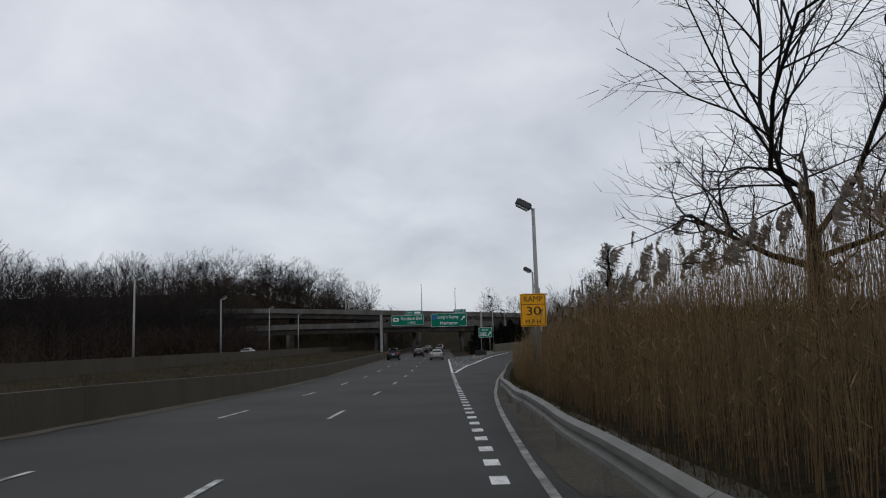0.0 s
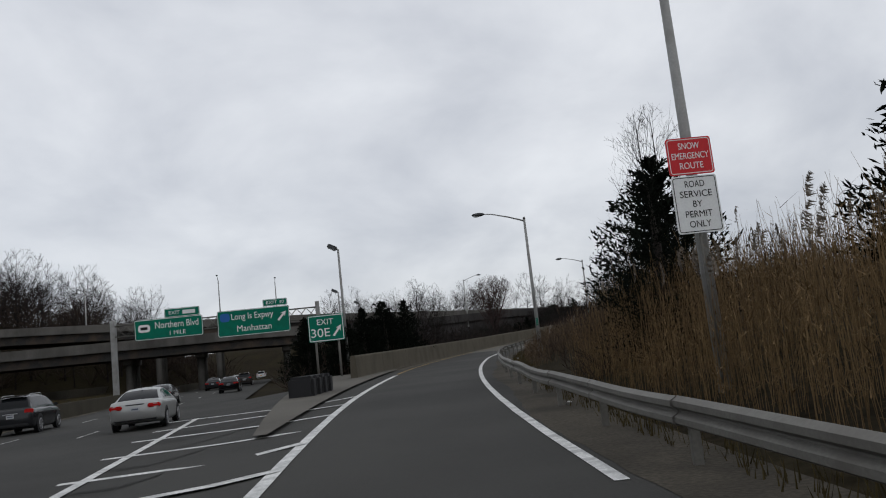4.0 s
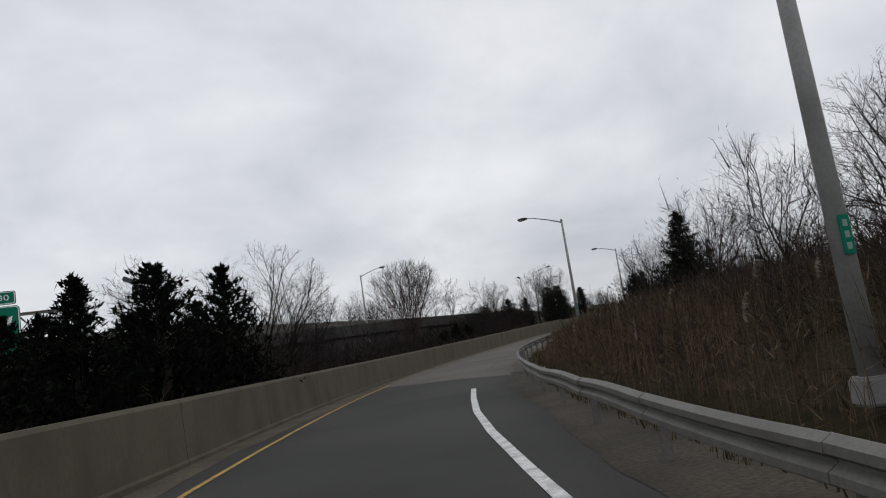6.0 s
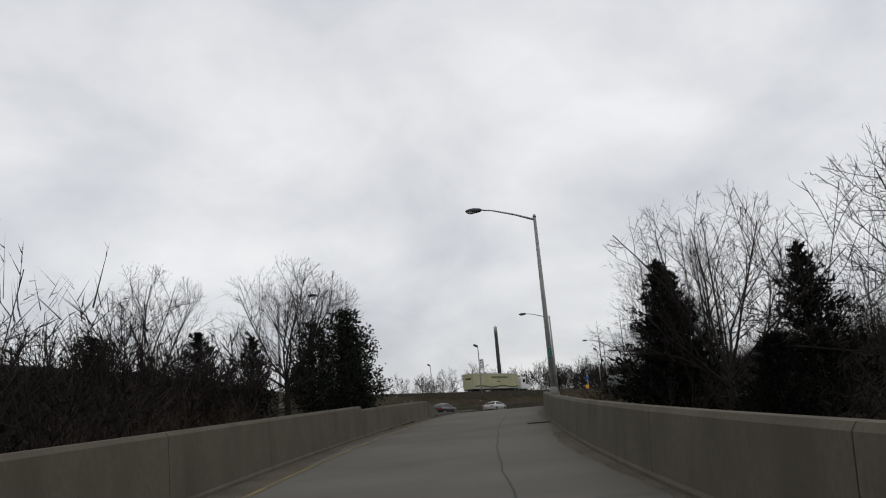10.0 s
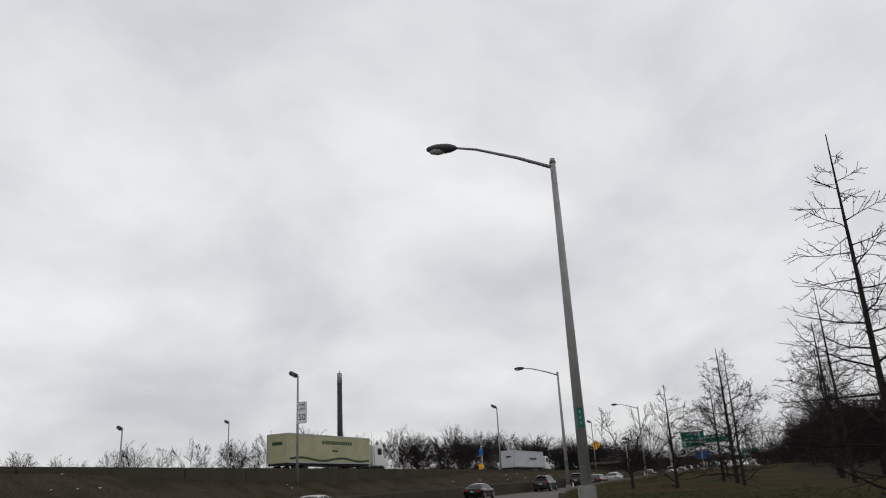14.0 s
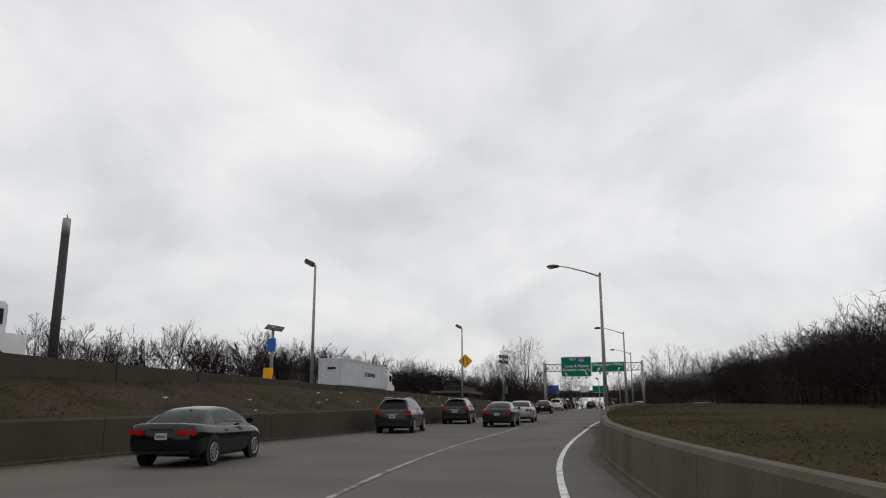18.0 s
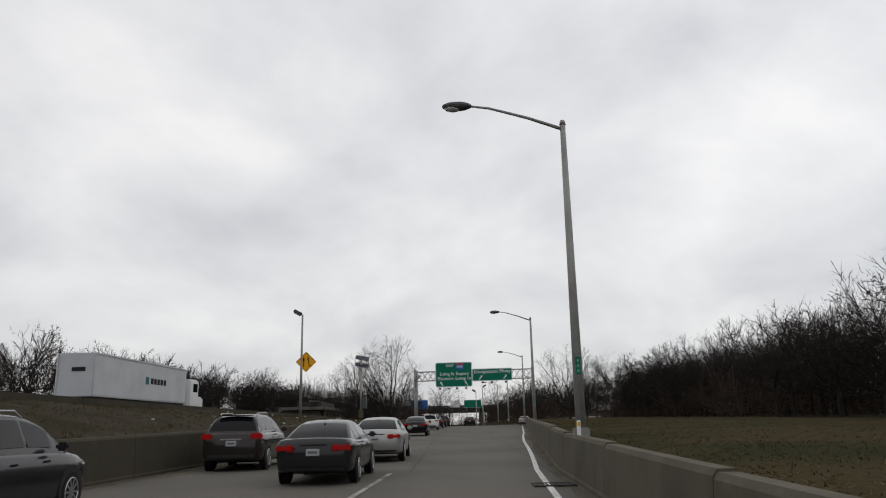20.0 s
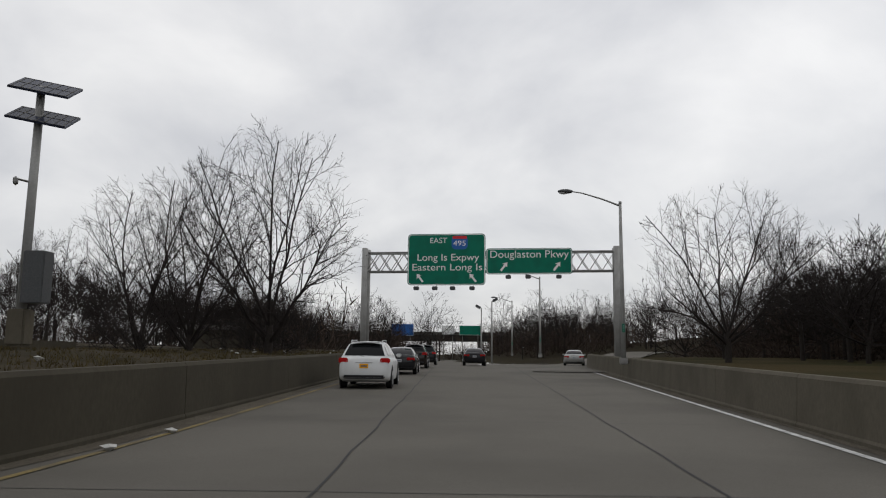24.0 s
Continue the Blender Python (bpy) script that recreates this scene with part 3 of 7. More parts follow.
# dirt along the edges
rd = random.Random(15)
for nm, st in (("shoulder_dirt_ramp", [(s, float(np.interp(s, [5, 30], [1.5, 2.05])) + 0.12 * math.sin(s * 0.4) + rd.uniform(-0.05, 0.05), 3.4) for s in span(-60, 146, 0.7)]),
               ("shoulder_dirt_bend", [(s, 2.2 + 0.12 * math.sin(s * 0.4) + rd.uniform(-0.05, 0.05), 3.4) for s in span(146.5, 172, 0.7)]),
               ("shoulder_dirt_wall", [(s, -4.75, -3.95 + 0.2 * math.sin(s * 0.23) + rd.uniform(-0.07, 0.07)) for s in span(124, 238, 0.7)]),
               ("shoulder_dirt_right", [(s, float(np.interp(s, [178, 190, 262], [2.5, 2.75, 2.85])) + 0.15 * math.sin(s * 0.3) + rd.uniform(-0.05, 0.05), 3.25) for s in span(178, 262, 0.7)]),
               ("shoulder_dirt_lawn", [(s, right_wall(s) - 0.5 + 0.12 * math.sin(s * 0.35) + rd.uniform(-0.04, 0.04), right_wall(s) - 0.1) for s in span(284, 446, 0.8)]),
               ("shoulder_dirt_bank", [(s, left_wall(s) + 0.1, left_wall(s) + 0.62 + 0.15 * math.sin(s * 0.27) + rd.uniform(-0.05, 0.05)) for s in span(262, 520, 0.8)])):
    v, f = ribbon(st, 0.013)
    structure(nm, v, f, GRIT if nm == "shoulder_dirt_ramp" else DIRT, "gritty dirt and leaf litter along the road edge", "shoulder")
v, f = [], []
for y in span(-60, 330, 0.9):
    v += [H(-9.78, y, 0.012), H(-9.2 + 0.14 * math.sin(y * 0.3) + rd.uniform(-0.12, 0.12), y, 0.012)]
structure("gutter_dirt", v, [(2 * i, 2 * i + 1, 2 * i + 3, 2 * i + 2) for i in range(len(v) // 2 - 1)], DIRT, "pale grit along the foot of the parkway wall", "shoulder")
# paved gore island before the crash cushion
v, f = ribbon([(s, float(np.interp(s, [92, 108, 124], [-3.6, -6.6, -8.6])), float(np.interp(s, [92, 108, 124], [-3.3, -3.9, -4.4]))) for s in span(92, 124, 4)], 0.09)
structure("gore_island", v, f, SLAB, "raised pale concrete nose between the ramp and parkway", "island")


# ---- walls and barriers, piece by piece ----
def wall_run(name, label, s0, s1, lat, height, top, base, material, seg=6.1, cat="barrier", lean=0.0, up=None):
    root = thing(name, label=label, category=cat, kind="structure")
    a = s0
    while a < s1 - 0.5:
        b = min(a + seg, s1)
        hh = height(a) if callable(height) else height
        prof = [(-base / 2, -0.3), (base / 2, -0.3), (base / 2, 0.07), (base / 2 - 0.03, 0.12), (top / 2, hh - 0.07), (top / 2 - 0.05, hh), (-top / 2 + 0.05, hh), (-top / 2, hh - 0.07), (-base / 2 + 0.03, 0.12), (-base / 2, 0.07)]
        v, f = sweep([(s, lat(s) if callable(lat) else lat, up(s) if up else 0.0) for s in span(a + 0.012, b - 0.012, 1.6)], prof)
        mesh_part("barrier_segment", v, f, material, root)
        a = b
    return root


wall_run("wall_ramp_left", "stained concrete parapet along the outside of the ramp", 117, 234.0, lambda s: float(np.interp(s, [117, 130, 160, 238], [-5.6, -4.95, -4.85, -4.75])), lambda s: 1.28 if s < 210 else 1.14, 0.3, 0.44, BARRIER)
wall_run("wall_ramp_right", "concrete barrier along the inside of the ramp", 171.0, 258.5, right_wall, 1.08, 0.26, 0.46, BARRIER)
wall_run("wall_service_right", "long concrete barrier beside the dry lawn", 283, 448, right_wall, lambda s: float(np.interp(s, [326, 350], [0.94, 1.06])), 0.3, 0.46, BARRIER)
wall_run("wall_service_left", "long weathered concrete retaining wall under the bank", 246, 560, left_wall, 1.15, 0.34, 0.42, OLDWALL, seg=9.0)
def end_taper(root, s0, s1, lat, h0, h1, half):
    """The last piece of a parapet, sloping down to its end."""
    v, f = [], []
    for s, h in ((s0, h0), ((s0 + s1) / 2, h0 + (h1 - h0) * 0.42), (s1, h1)):
        v += [W(s, lat + a, b) for a, b in ((-half, -0.3), (half, -0.3), (half * 0.75, h), (-half * 0.75, h))]
    for i in (0, 4):
        f += [(i + k, i + (k + 1) % 4, i + 4 + (k + 1) % 4, i + 4 + k) for k in range(4)]
    f += [(0, 1, 2, 3), (11, 10, 9, 8)]
    return mesh_part("end_block", v, f, BARRIER, root)


end_taper(bpy.data.objects["wall_ramp_left"], 234.02, 239.3, -4.75, 1.14, 0.16, 0.22)
kerb = thing("kerb_lawn", label="low concrete kerb along the lawn", category="kerb", kind="structure")
v, f = sweep([(s, right_wall(s) + 0.05, 0) for s in span(259, 283, 2)], [(-0.15, -0.2), (0.15, -0.2), (0.15, 0.3), (-0.08, 0.3), (-0.15, 0.15)])
mesh_part("kerb_run", v, f, BARRIER, kerb)

# parkway walls on the left
pk = thing("wall_parkway_left", label="low dark concrete retaining wall beside the parkway", category="wall", kind="structure")
pk2 = thing("wall_parkway_back", label="weathered concrete wall along the far carriageway", category="wall", kind="structure")


def straight_wall(root, x0, y0, y1, base, hgt, thick, seg, material, slope=False):
    y = y0
    while y < y1 - 0.5:
        b = min(y + seg, y1)
        bm = B()
        za, zb = (float(hw_z(y)), float(hw_z(b))) if slope else (0.0, 0.0)
        for yy, zz in ((y + 0.01, za), (b - 0.01, zb)):
            for dx, up in ((-thick / 2, -0.5), (thick / 2, -0.5), (thick / 2 - 0.03, hgt), (-thick / 2, hgt)):
                bm.verts.new((hw_x(x0, yy) + dx, yy, base + zz + up))
        bm.verts.ensure_lookup_table()
        vs = bm.verts
        for q in ((0, 1, 2, 3), (7, 6, 5, 4), (0, 4, 5, 1), (1, 5, 6, 2), (2, 6, 7, 3), (3, 7, 4, 0)):
            bm.faces.new([vs[k] for k in q])
        part("wall_panel", bm, material, root)
        y = b


straight_wall(pk, -9.95, -60, 330, 0.0, 0.95, 0.35, 9.0, OLDWALL, slope=True)
straight_wall(pk2, -27.2, -80, 300, -0.3, 1.25, 0.3, 9.0, OLDWALL)
# far carriageway behind it
v, f = [], []
for y in ys:
    v += [H(-38.5, y), H(-28.5, y)]
for i, p in enumerate(v):
    p.z = -0.1
structure("road_far_carriageway", v, [(2 * i, 2 * i + 1, 2 * i + 3, 2 * i + 2) for i in range(len(ys) - 1)], ASPHALT, "asphalt of the opposite carriageway behind a wall", "road")


# ---- guard rail ----
def guard_rail(s0, s1, lat):
    root = thing("guard_rail", label="dull galvanised steel guard rail on posts", category="guard rail", kind="structure")
    prof = [(0.02, 0.42), (-0.05, 0.46), (-0.05, 0.52), (0.02, 0.565), (0.02, 0.585), (-0.05, 0.63), (-0.05, 0.69), (0.02, 0.73), (0.035, 0.73), (-0.03, 0.685), (-0.03, 0.635), (0.035, 0.59), (0.035, 0.56), (-0.03, 0.515), (-0.03, 0.465), (0.035, 0.42)]
    a = s0
    rg = random.Random(3)
    while a < s1 - 0.1:
        b = min(a + 3.81, s1)
        dip = [rg.uniform(-0.03, 0.03) for _ in range(2)]
        st = [(s, lat(s) + dip[0] * (s - a) / (b - a), dip[1] * math.sin(3.14 * (s - a) / (b - a))) for s in span(a, b + 0.04, 1.0)]
        v, f = sweep(st, prof)
        mesh_part("rail_beam", v, f, STEEL, root)
        bm = B()
        x, y, z, h0 = line(a)
        box(bm, W(a, lat(a) + 0.16, 0.23), (0.1, 0.08, 0.86), h0)
        part("rail_post", bm, STEEL, root)
        bm = B()
        box(bm, W(a, lat(a) + 0.075, 0.575), (0.08, 0.08, 0.24), h0)
        part("rail_block", bm, STEEL, root)
        a = b
    return root


guard_rail(-30, 178.5, lambda s: float(np.interp(s, [-30, 4, 13, 25, 29, 37, 49, 65, 80, 100, 119, 130, 156, 165, 178.5], [1.5, 1.55, 1.8, 2.02, 2.25, 2.68, 2.95, 2.92, 2.72, 2.4, 2.28, 2.48, 2.62, 2.82, 3.02])))


# ---- bridges ----
def deck(name, label, line_pts, width, depth, material, parapet=0.95):
    """A bridge deck: near edge along line_pts (x, y, top of parapet), deck spreading to the left of the run."""
    root = thing(name, label=label, category="bridge", kind="structure")
    P = [Vector(p) for p in line_pts]
    fine = []
    for i in range(len(P) - 1):
        k = max(2, int((P[i + 1] - P[i]).length / 6))
        fine += [P[i].lerp(P[i + 1], j / k) for j in range(k)]
    fine.append(P[-1])
    nrm = []
    for i in range(len(fine)):
        d = fine[min(i + 3, len(fine) - 1)] - fine[max(i - 3, 0)]
        nrm.append(Vector((-d.y, d.x, 0)).normalized())

    def loft(nm, prof, m):
        v, f = [], []
        n = len(prof)
        for p, q in zip(fine, nrm):
            v += [p + q * a + Vector((0, 0, b)) for a, b in prof]
        for i in range(len(fine) - 1):
            for k in range(n):
                f.append((i * n + k, i * n + (k + 1) % n, (i + 1) * n + (k + 1) % n, (i + 1) * n + k))
        f += [tuple(range(n)), tuple(len(v) - n + k for k in reversed(range(n)))]
        return mesh_part(nm, v, f, m, root)

    loft("parapet", [(0, 0), (0.3, 0), (0.3, -parapet), (0, -parapet)], material)
    loft("parapet", [(width - 0.3, 0), (width, 0), (width, -parapet), (width - 0.3, -parapet)], material)
    loft("slab", [(-0.12, -parapet - 0.004), (width + 0.12, -parapet - 0.004), (width + 0.12, -parapet - 0.3), (-0.12, -parapet - 0.3)], material)
    for a in np.arange(0.5, width, 2.3):
        loft("girder", [(a, -parapet - 0.304), (a + 0.4, -parapet - 0.304), (a + 0.4, -parapet - depth), (a, -parapet - depth)], GIRDER)
    return root


def pier(name, x, y, rot, width, z0, z1, cols=3):
    root = thing(name, pose(x, y, 0, 0, 0, rot), "concrete bridge pier with round columns and a cap beam", "bridge pier", "bridge piers")
    bm = B()
    box(bm, (0, width / 2, z1 - 0.5), (1.1, width, 1.0), 0, 0.05)
    part("cap_beam", bm, BRIDGE, root)
    for k in range(cols):
        yy = width * (k + 0.5) / cols
        tube_part("column", [(0, yy, z0 - 0.6), (0, yy, z1 - 0.98)], [0.45, 0.45], 14, BRIDGE, root)
    return root


deck("bridge_upper", "high concrete and steel flyover crossing the parkway", [(-230, 196, 13.6), (-120, 199, 12.8), (-41, 204, 11.6), (14, 206, 9.2), (50, 223, 7.9), (90, 250, 7.5), (128, 268, 7.4)], 12.5, 1.6, BRIDGE)
deck("bridge_lower", "low concrete bridge carrying an expressway over the parkway", [(-200, 150, 4.4), (-90, 166, 5.6), (-30, 183.5, 6.6), (4, 181, 6.3), (16, 184, 6.05)], 11.0, 1.45, BRIDGE)
# the lower deck running on; its shaded side is painted by the darker concrete
deck("bridge_connector", "concrete viaduct of the expressway connector, shade coloured in", [(16.02, 184.01, 6.05), (28, 192.2, 6.0), (48, 206, 6.6), (62, 215.6, 6.7)], 11.0, 1.45, BRIDGE_SHADED)
for x, y, z in ((-12.5, 187, 4.4), (-3.2, 187, 4.4), (8.6, 186, 4.1)):
    pier("bridge_pier", x, y - 2, 90 - 90, 9, hw_z(y), z - 0.05)
for x, y, z in ((-38, 206, 9.9), (-11.5, 206, 8.9), (-2.0, 206, 8.5), (13, 206, 7.9)):
    pier("bridge_pier", x, y, 0, 11, hw_z(y), z - 0.4)
bm = B()
for p, q, z0, z1 in (((30, 194.0), (63, 216.6), -1, 5.2),):
    a, b = Vector((*p, 0)), Vector((*q, 0))
    d = (b - a).normalized()
    n = Vector((-d.y, d.x, 0))
    vs = [bm.verts.new(w) for w in (a + Vector((0, 0, z0)), b + Vector((0, 0, z0 + 2)), b + Vector((0, 0, z1)), a + Vector((0, 0, z1)))]
    vb = [bm.verts.new(w.co + n * 0.6) for w in vs]
    bm.faces.new(vs), bm.faces.new(vb[::-1])
    for i in range(4):
        bm.faces.new((vs[(i + 1) % 4], vs[i], vb[i], vb[(i + 1) % 4]))
# the wall's shade below the deck is part of its colour
tagged(part("wall_abutment", bm, BRIDGE_SHADED), "stained concrete retaining wall under the expressway, shade coloured in", "wall", kind="structure")

# the connector's parapet comes down to the merge
bm = B()
run = [(62.2, 215.8, 6.7), (72, 224.4, 6.75), (80.1, 230.6, 6.22), (83.4, 230.3, 5.63), (87.6, 229.9, 5.0), (90.7, 230.5, 4.4)]
wc = thing("wall_connector", label="grey concrete wall panels stepping down to the merge", category="wall", kind="structure")
for p, q in zip(run, run[1:]):
    a, b = Vector(p), Vector(q)
    d = (b - a)
    n = Vector((-d.y, d.x, 0)).normalized() * 0.35
    bm = B()
    lo = Vector((0, 0, 2.0))
    va = [bm.verts.new(w) for w in (Vector((a.x, a.y, 2.0)), Vector((b.x, b.y, 2.0)), b, a)]
    vb = [bm.verts.new(w.co + n) for w in va]
    bm.faces.new(va), bm.faces.new(vb[::-1])
    for i in range(4):
        bm.faces.new((va[(i + 1) % 4], va[i], vb[i], vb[(i + 1) % 4]))
    part("wall_panel", bm, OLDWALL, wc)
    bm = B()
    box(bm, (a.x, a.y, (a.z + 2.0) / 2 + 0.05), (0.32, 0.32, a.z - 1.9), math.atan2(d.y, d.x))
    part("wall_post", bm, BARRIER, wc)

# verges: the lawn behind the right wall, the littered bank behind the left one
v, f = [], []
es = (0.12, 0.6, 1.5, 3, 5, 8, 12, 16)
st = span(222, 470, 3)
for s in st:
    for e in es:
        v.append(W(s, right_wall(s) + e, float(lawn_up(np.array(e))) - 0.75 * (1 - float(smooth(np.array((s - 250) / 14))))))
k = len(es)
f = [(i * k + j, i * k + j + 1, (i + 1) * k + j + 1, (i + 1) * k + j) for i in range(len(st) - 1) for j in range(k - 1)]
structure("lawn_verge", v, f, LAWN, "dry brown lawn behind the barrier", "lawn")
v, f = [], []
es = (0.1, 0.8, 2.0, 3.5, 5.0, 6.5, 8.0, 9.5, 14.0)
st = span(240, 560, 3)
rb = random.Random(9)
for s in st:
    zr = line(s)[2]
    for e in es:
        p = W(s, left_wall(s) - e)
        top = max(7.12, zr + 1.2)
        p.z = zr + 1.08 + (top - zr - 1.08) * float(smooth(np.array((e - 0.3) / 7.0))) + (rb.uniform(-0.08, 0.08) if 0.5 < e < 8 else 0)
        v.append(p)
k = len(es)
f = [(i * k + j, (i + 1) * k + j, (i + 1) * k + j + 1, i * k + j + 1) for i in range(len(st) - 1) for j in range(k - 1)]
structure("bank_verge", v, f, BANKSOIL, "littered weedy bank below the expressway", "bank")
# expressway above the bank, with its low wall
EX0, EXD, EXN = Vector((135, 262.5, 7.14)), Vector((0.978, 0.178, 0)).normalized(), Vector((-0.178, 0.978, 0)).normalized()
v = [EX0 + EXD * a + EXN * b + Vector((0, 0, 0.02)) for a in (-55, 0, 60, 120, 330) for b in (1.0, 22.0)]
structure("road_expressway", v, [(2 * i, 2 * i + 2, 2 * i + 3, 2 * i + 1) for i in range(4)], SLAB, "pale concrete lanes of the expressway", "road")
xw = thing("wall_expressway", label="low weathered wall at the expressway edge", category="wall", kind="structure")
for k in range(26):
    bm = B()
    c = EX0 + EXD * (-45 + 6.0 * k) + EXN * 0.75
    box(bm, (c.x, c.y, c.z - 0.3), (5.96, 0.3, 1.1), math.atan2(EXD.y, EXD.x), 0.03)
    part("wall_panel", bm, OLDWALL, xw)
xm = thing("wall_median", label="concrete median wall of the expressway", category="wall", kind="structure")
for k in range(39):
    bm = B()
    c = EX0 + EXD * (-45 + 6.0 * k) + EXN * 22.3
    box(bm, (c.x, c.y, c.z + 0.35), (5.96, 0.4, 0.9), math.atan2(EXD.y, EXD.x), 0.04)
    part("wall_panel", bm, BARRIER, xm)

# ---- bare trees, evergreens, reeds ----
def crown_reach(p, d, c, rx, rz):
    """How far from p along d the egg-shaped crown round c ends."""
    q = Vector(((p.x - c.x) / rx, (p.y - c.y) / rx, (p.z - c.z) / rz))
    e = Vector((d.x / rx, d.y / rx, d.z / rz))
    a, b, g = e.dot(e), q.dot(e), q.dot(q) - 1
    k = b * b - a * g
    return max((-b + math.sqrt(k)) / a, 0.0) if k > 0 else 0.0


def grow(seed, height, radius, trunk_r, fork=0.2, limbs=6, open_a=0.75, kids=(11, 8, 4), near=True, leader=False, lift=0.3, twig_r=0.006, crook=0.16, level=False, whips=0.0, mid=False):
    """A leafless tree inside an egg-shaped crown: returns (trunk verts, faces), (crown verts, faces)."""
    rg = random.Random(seed)
    trunk, crown = ([], []), ([], [])
    ctr, rz = Vector((0, 0, height * (fork * 0.7 + 1) / 2)), height * (1 - fork * 0.7) / 2

    def sliver(p, q, r):
        b = len(crown[0])
        d = (q - p).normalized()
        s1 = d.orthogonal().normalized()
        s1.rotate(Matrix.Rotation(rg.uniform(0, 6.283), 3, d))
        if near:
            s2 = d.cross(s1)
            crown[0].extend((p + s1 * r, p + (s2 * 0.87 - s1 * 0.5) * r, p - (s2 * 0.87 + s1 * 0.5) * r, q))
            crown[1].extend(((b, b + 1, b + 3), (b + 1, b + 2, b + 3), (b + 2, b, b + 3)))
        else:
            crown[0].extend((p + s1 * r, p - s1 * r, q))
            crown[1].append((b, b + 1, b + 2))

    def limb(p, d, length, r, lev):
        if length < 0.15:
            return
        if lev >= 3 or (lev == 2 and not near and not mid):
            q = p + d * length
            sliver(p, q, r)
            pts, n, rad = [p, q], 1, [r, r * 0.4]
        else:
            n = (5, 5, 4, 3)[lev] if near else (5, 3, 2, 2)[lev]
            pts, q, dd = [p.copy()], p.copy(), d.copy()
            for i in range(n):
                dd = (dd + Vector((rg.gauss(0, crook), rg.gauss(0, crook), rg.gauss(0, crook) + (lift * 0.22 if lev else 0.0)))).normalized()
                q = q + dd * (length / n)
                pts.append(q.copy())
            rad = [max(r * (1 - 0.75 * (i / n) ** 0.8), twig_r) for i in range(n + 1)]
            tube_into(*(trunk if lev == 0 else crown), pts, rad, (8, 5, 4, 3)[lev] if near else (5, 3, 3, 3)[lev], cap=False)
        if lev > len(kids):
            return
        k = max(2, int(kids[lev - 1] * rg.uniform(0.8, 1.2)))
        for i in range(k):
            t = 0.18 + 0.8 * (i + rg.random()) / k
            j = min(int(t * n), n - 1)
            base = pts[j].lerp(pts[j + 1], t * n - j)
            axis = (pts[j + 1] - pts[j]).normalized()
            side = axis.orthogonal().normalized()
            side.rotate(Matrix.Rotation(rg.uniform(0, 6.283), 3, axis))
            a = rg.uniform(0.5, 1.05)
            nd = (axis * math.cos(a) + side * math.sin(a) + Vector((0, 0, lift * (0.15 if level else 0.6)))).normalized()
            room = crown_reach(base, nd, ctr, radius, rz) * rg.uniform(0.8, 1.08) + 0.2
            ln = min(room, length * rg.uniform(0.38, 0.62) * (1.15 - 0.5 * t))
            if lev == 1 and not level:
                ln = min(room, length * rg.uniform(0.4, 0.75) * (1.2 - 0.6 * t))
            limb(base, nd, ln, max(min(rad[j] * 0.6, r * 0.42), twig_r), lev + 1)

    top = height * (0.97 if leader else fork * 1.25)
    n = 10 if leader else 5
    pts, rad = [], []
    x = y = 0.0
    for i in range(n + 1):
        pts.append(Vector((x, y, -0.3 + (top + 0.3) * i / n)))
        rad.append(max(trunk_r * (1.25 - 0.25 * min(1, i)) * (1 - (0.9 if leader else 0.3) * i / n), 0.012))
        x, y = x + rg.gauss(0, 0.02) * height * 0.1 * (1 if not leader else 0.3), y + rg.gauss(0, 0.02) * height * 0.1 * (1 if not leader else 0.3)
    tube_into(*trunk, pts, rad, 9 if near else 5, cap=False)
    for i in range(limbs):
        u = (i + rg.random() * 0.8) / limbs
        az = 2.4 * i + rg.uniform(-0.35, 0.35)
        if leader:
            z = height * (fork + (0.93 - fork) * u)
            a = open_a * rg.uniform(0.85, 1.12) * (1.0 if level else 1.1 - 0.55 * u)
        else:
            z = top * (0.72 + 0.28 * u)
            a = open_a * (1.1 - 0.85 * u) + rg.uniform(-0.08, 0.08)
        k = min(int(z / top * n), n - 1)
        base = pts[k].lerp(pts[k + 1], min(1.0, max(0.0, z / top * n - k)))
        d = Vector((math.cos(az) * math.sin(a), math.sin(az) * math.sin(a), math.cos(a)))
        ln = crown_reach(base, d, ctr, radius, rz) * rg.uniform(0.86, 1.04)
        if level:
            ln = radius * (1 - u) ** 0.7 * rg.uniform(0.75, 1.1) + 0.25
        limb(base, d, ln, max(rad[k] * (0.48 if not leader else 0.38), twig_r * 1.5), 1)
    for i in range(int(whips)):
        az, a = rg.uniform(0, 6.283), rg.uniform(0.0, 0.3)
        p = Vector((math.cos(az), math.sin(az), 0)) * radius * rg.uniform(0.1, 0.6) + Vector((0, 0, height * rg.uniform(0.75, 0.9)))
        d = Vector((math.cos(az) * a, math.sin(az) * a, 1)).normalized()
        limb(p, d, height * rg.uniform(0.18, 0.3), twig_r * 2.2, 2)
    return trunk, crown


def scatter_mesh(tri_v, tri_f, places):
    """Copies of a small mesh joined into one: places are 4x4 matrices."""
    base = np.array([tuple(p) for p in tri_v])
    vs, fs, off = [], [], 0
    for m in places:
        a = np.array(m)
        vs.append(base @ a[:3, :3].T + a[:3, 3])
        fs += [tuple(k + off for k in q) for q in tri_f]
        off += len(base)
    return np.concatenate(vs).tolist(), fs


def tree_kind(name, label, seed, height, radius, trunk_r, twig=TWIG, **kw):
    t, c = grow(seed, height, radius, trunk_r, **kw)
    root = thing(name, pose(0, 0, -500), label, "tree" if "shrub" not in name else "shrub")
    mesh_part("trunk", t[0], t[1], BARK, root, smooth=True)
    mesh_part("crown", c[0], c[1], twig, root)
    return root


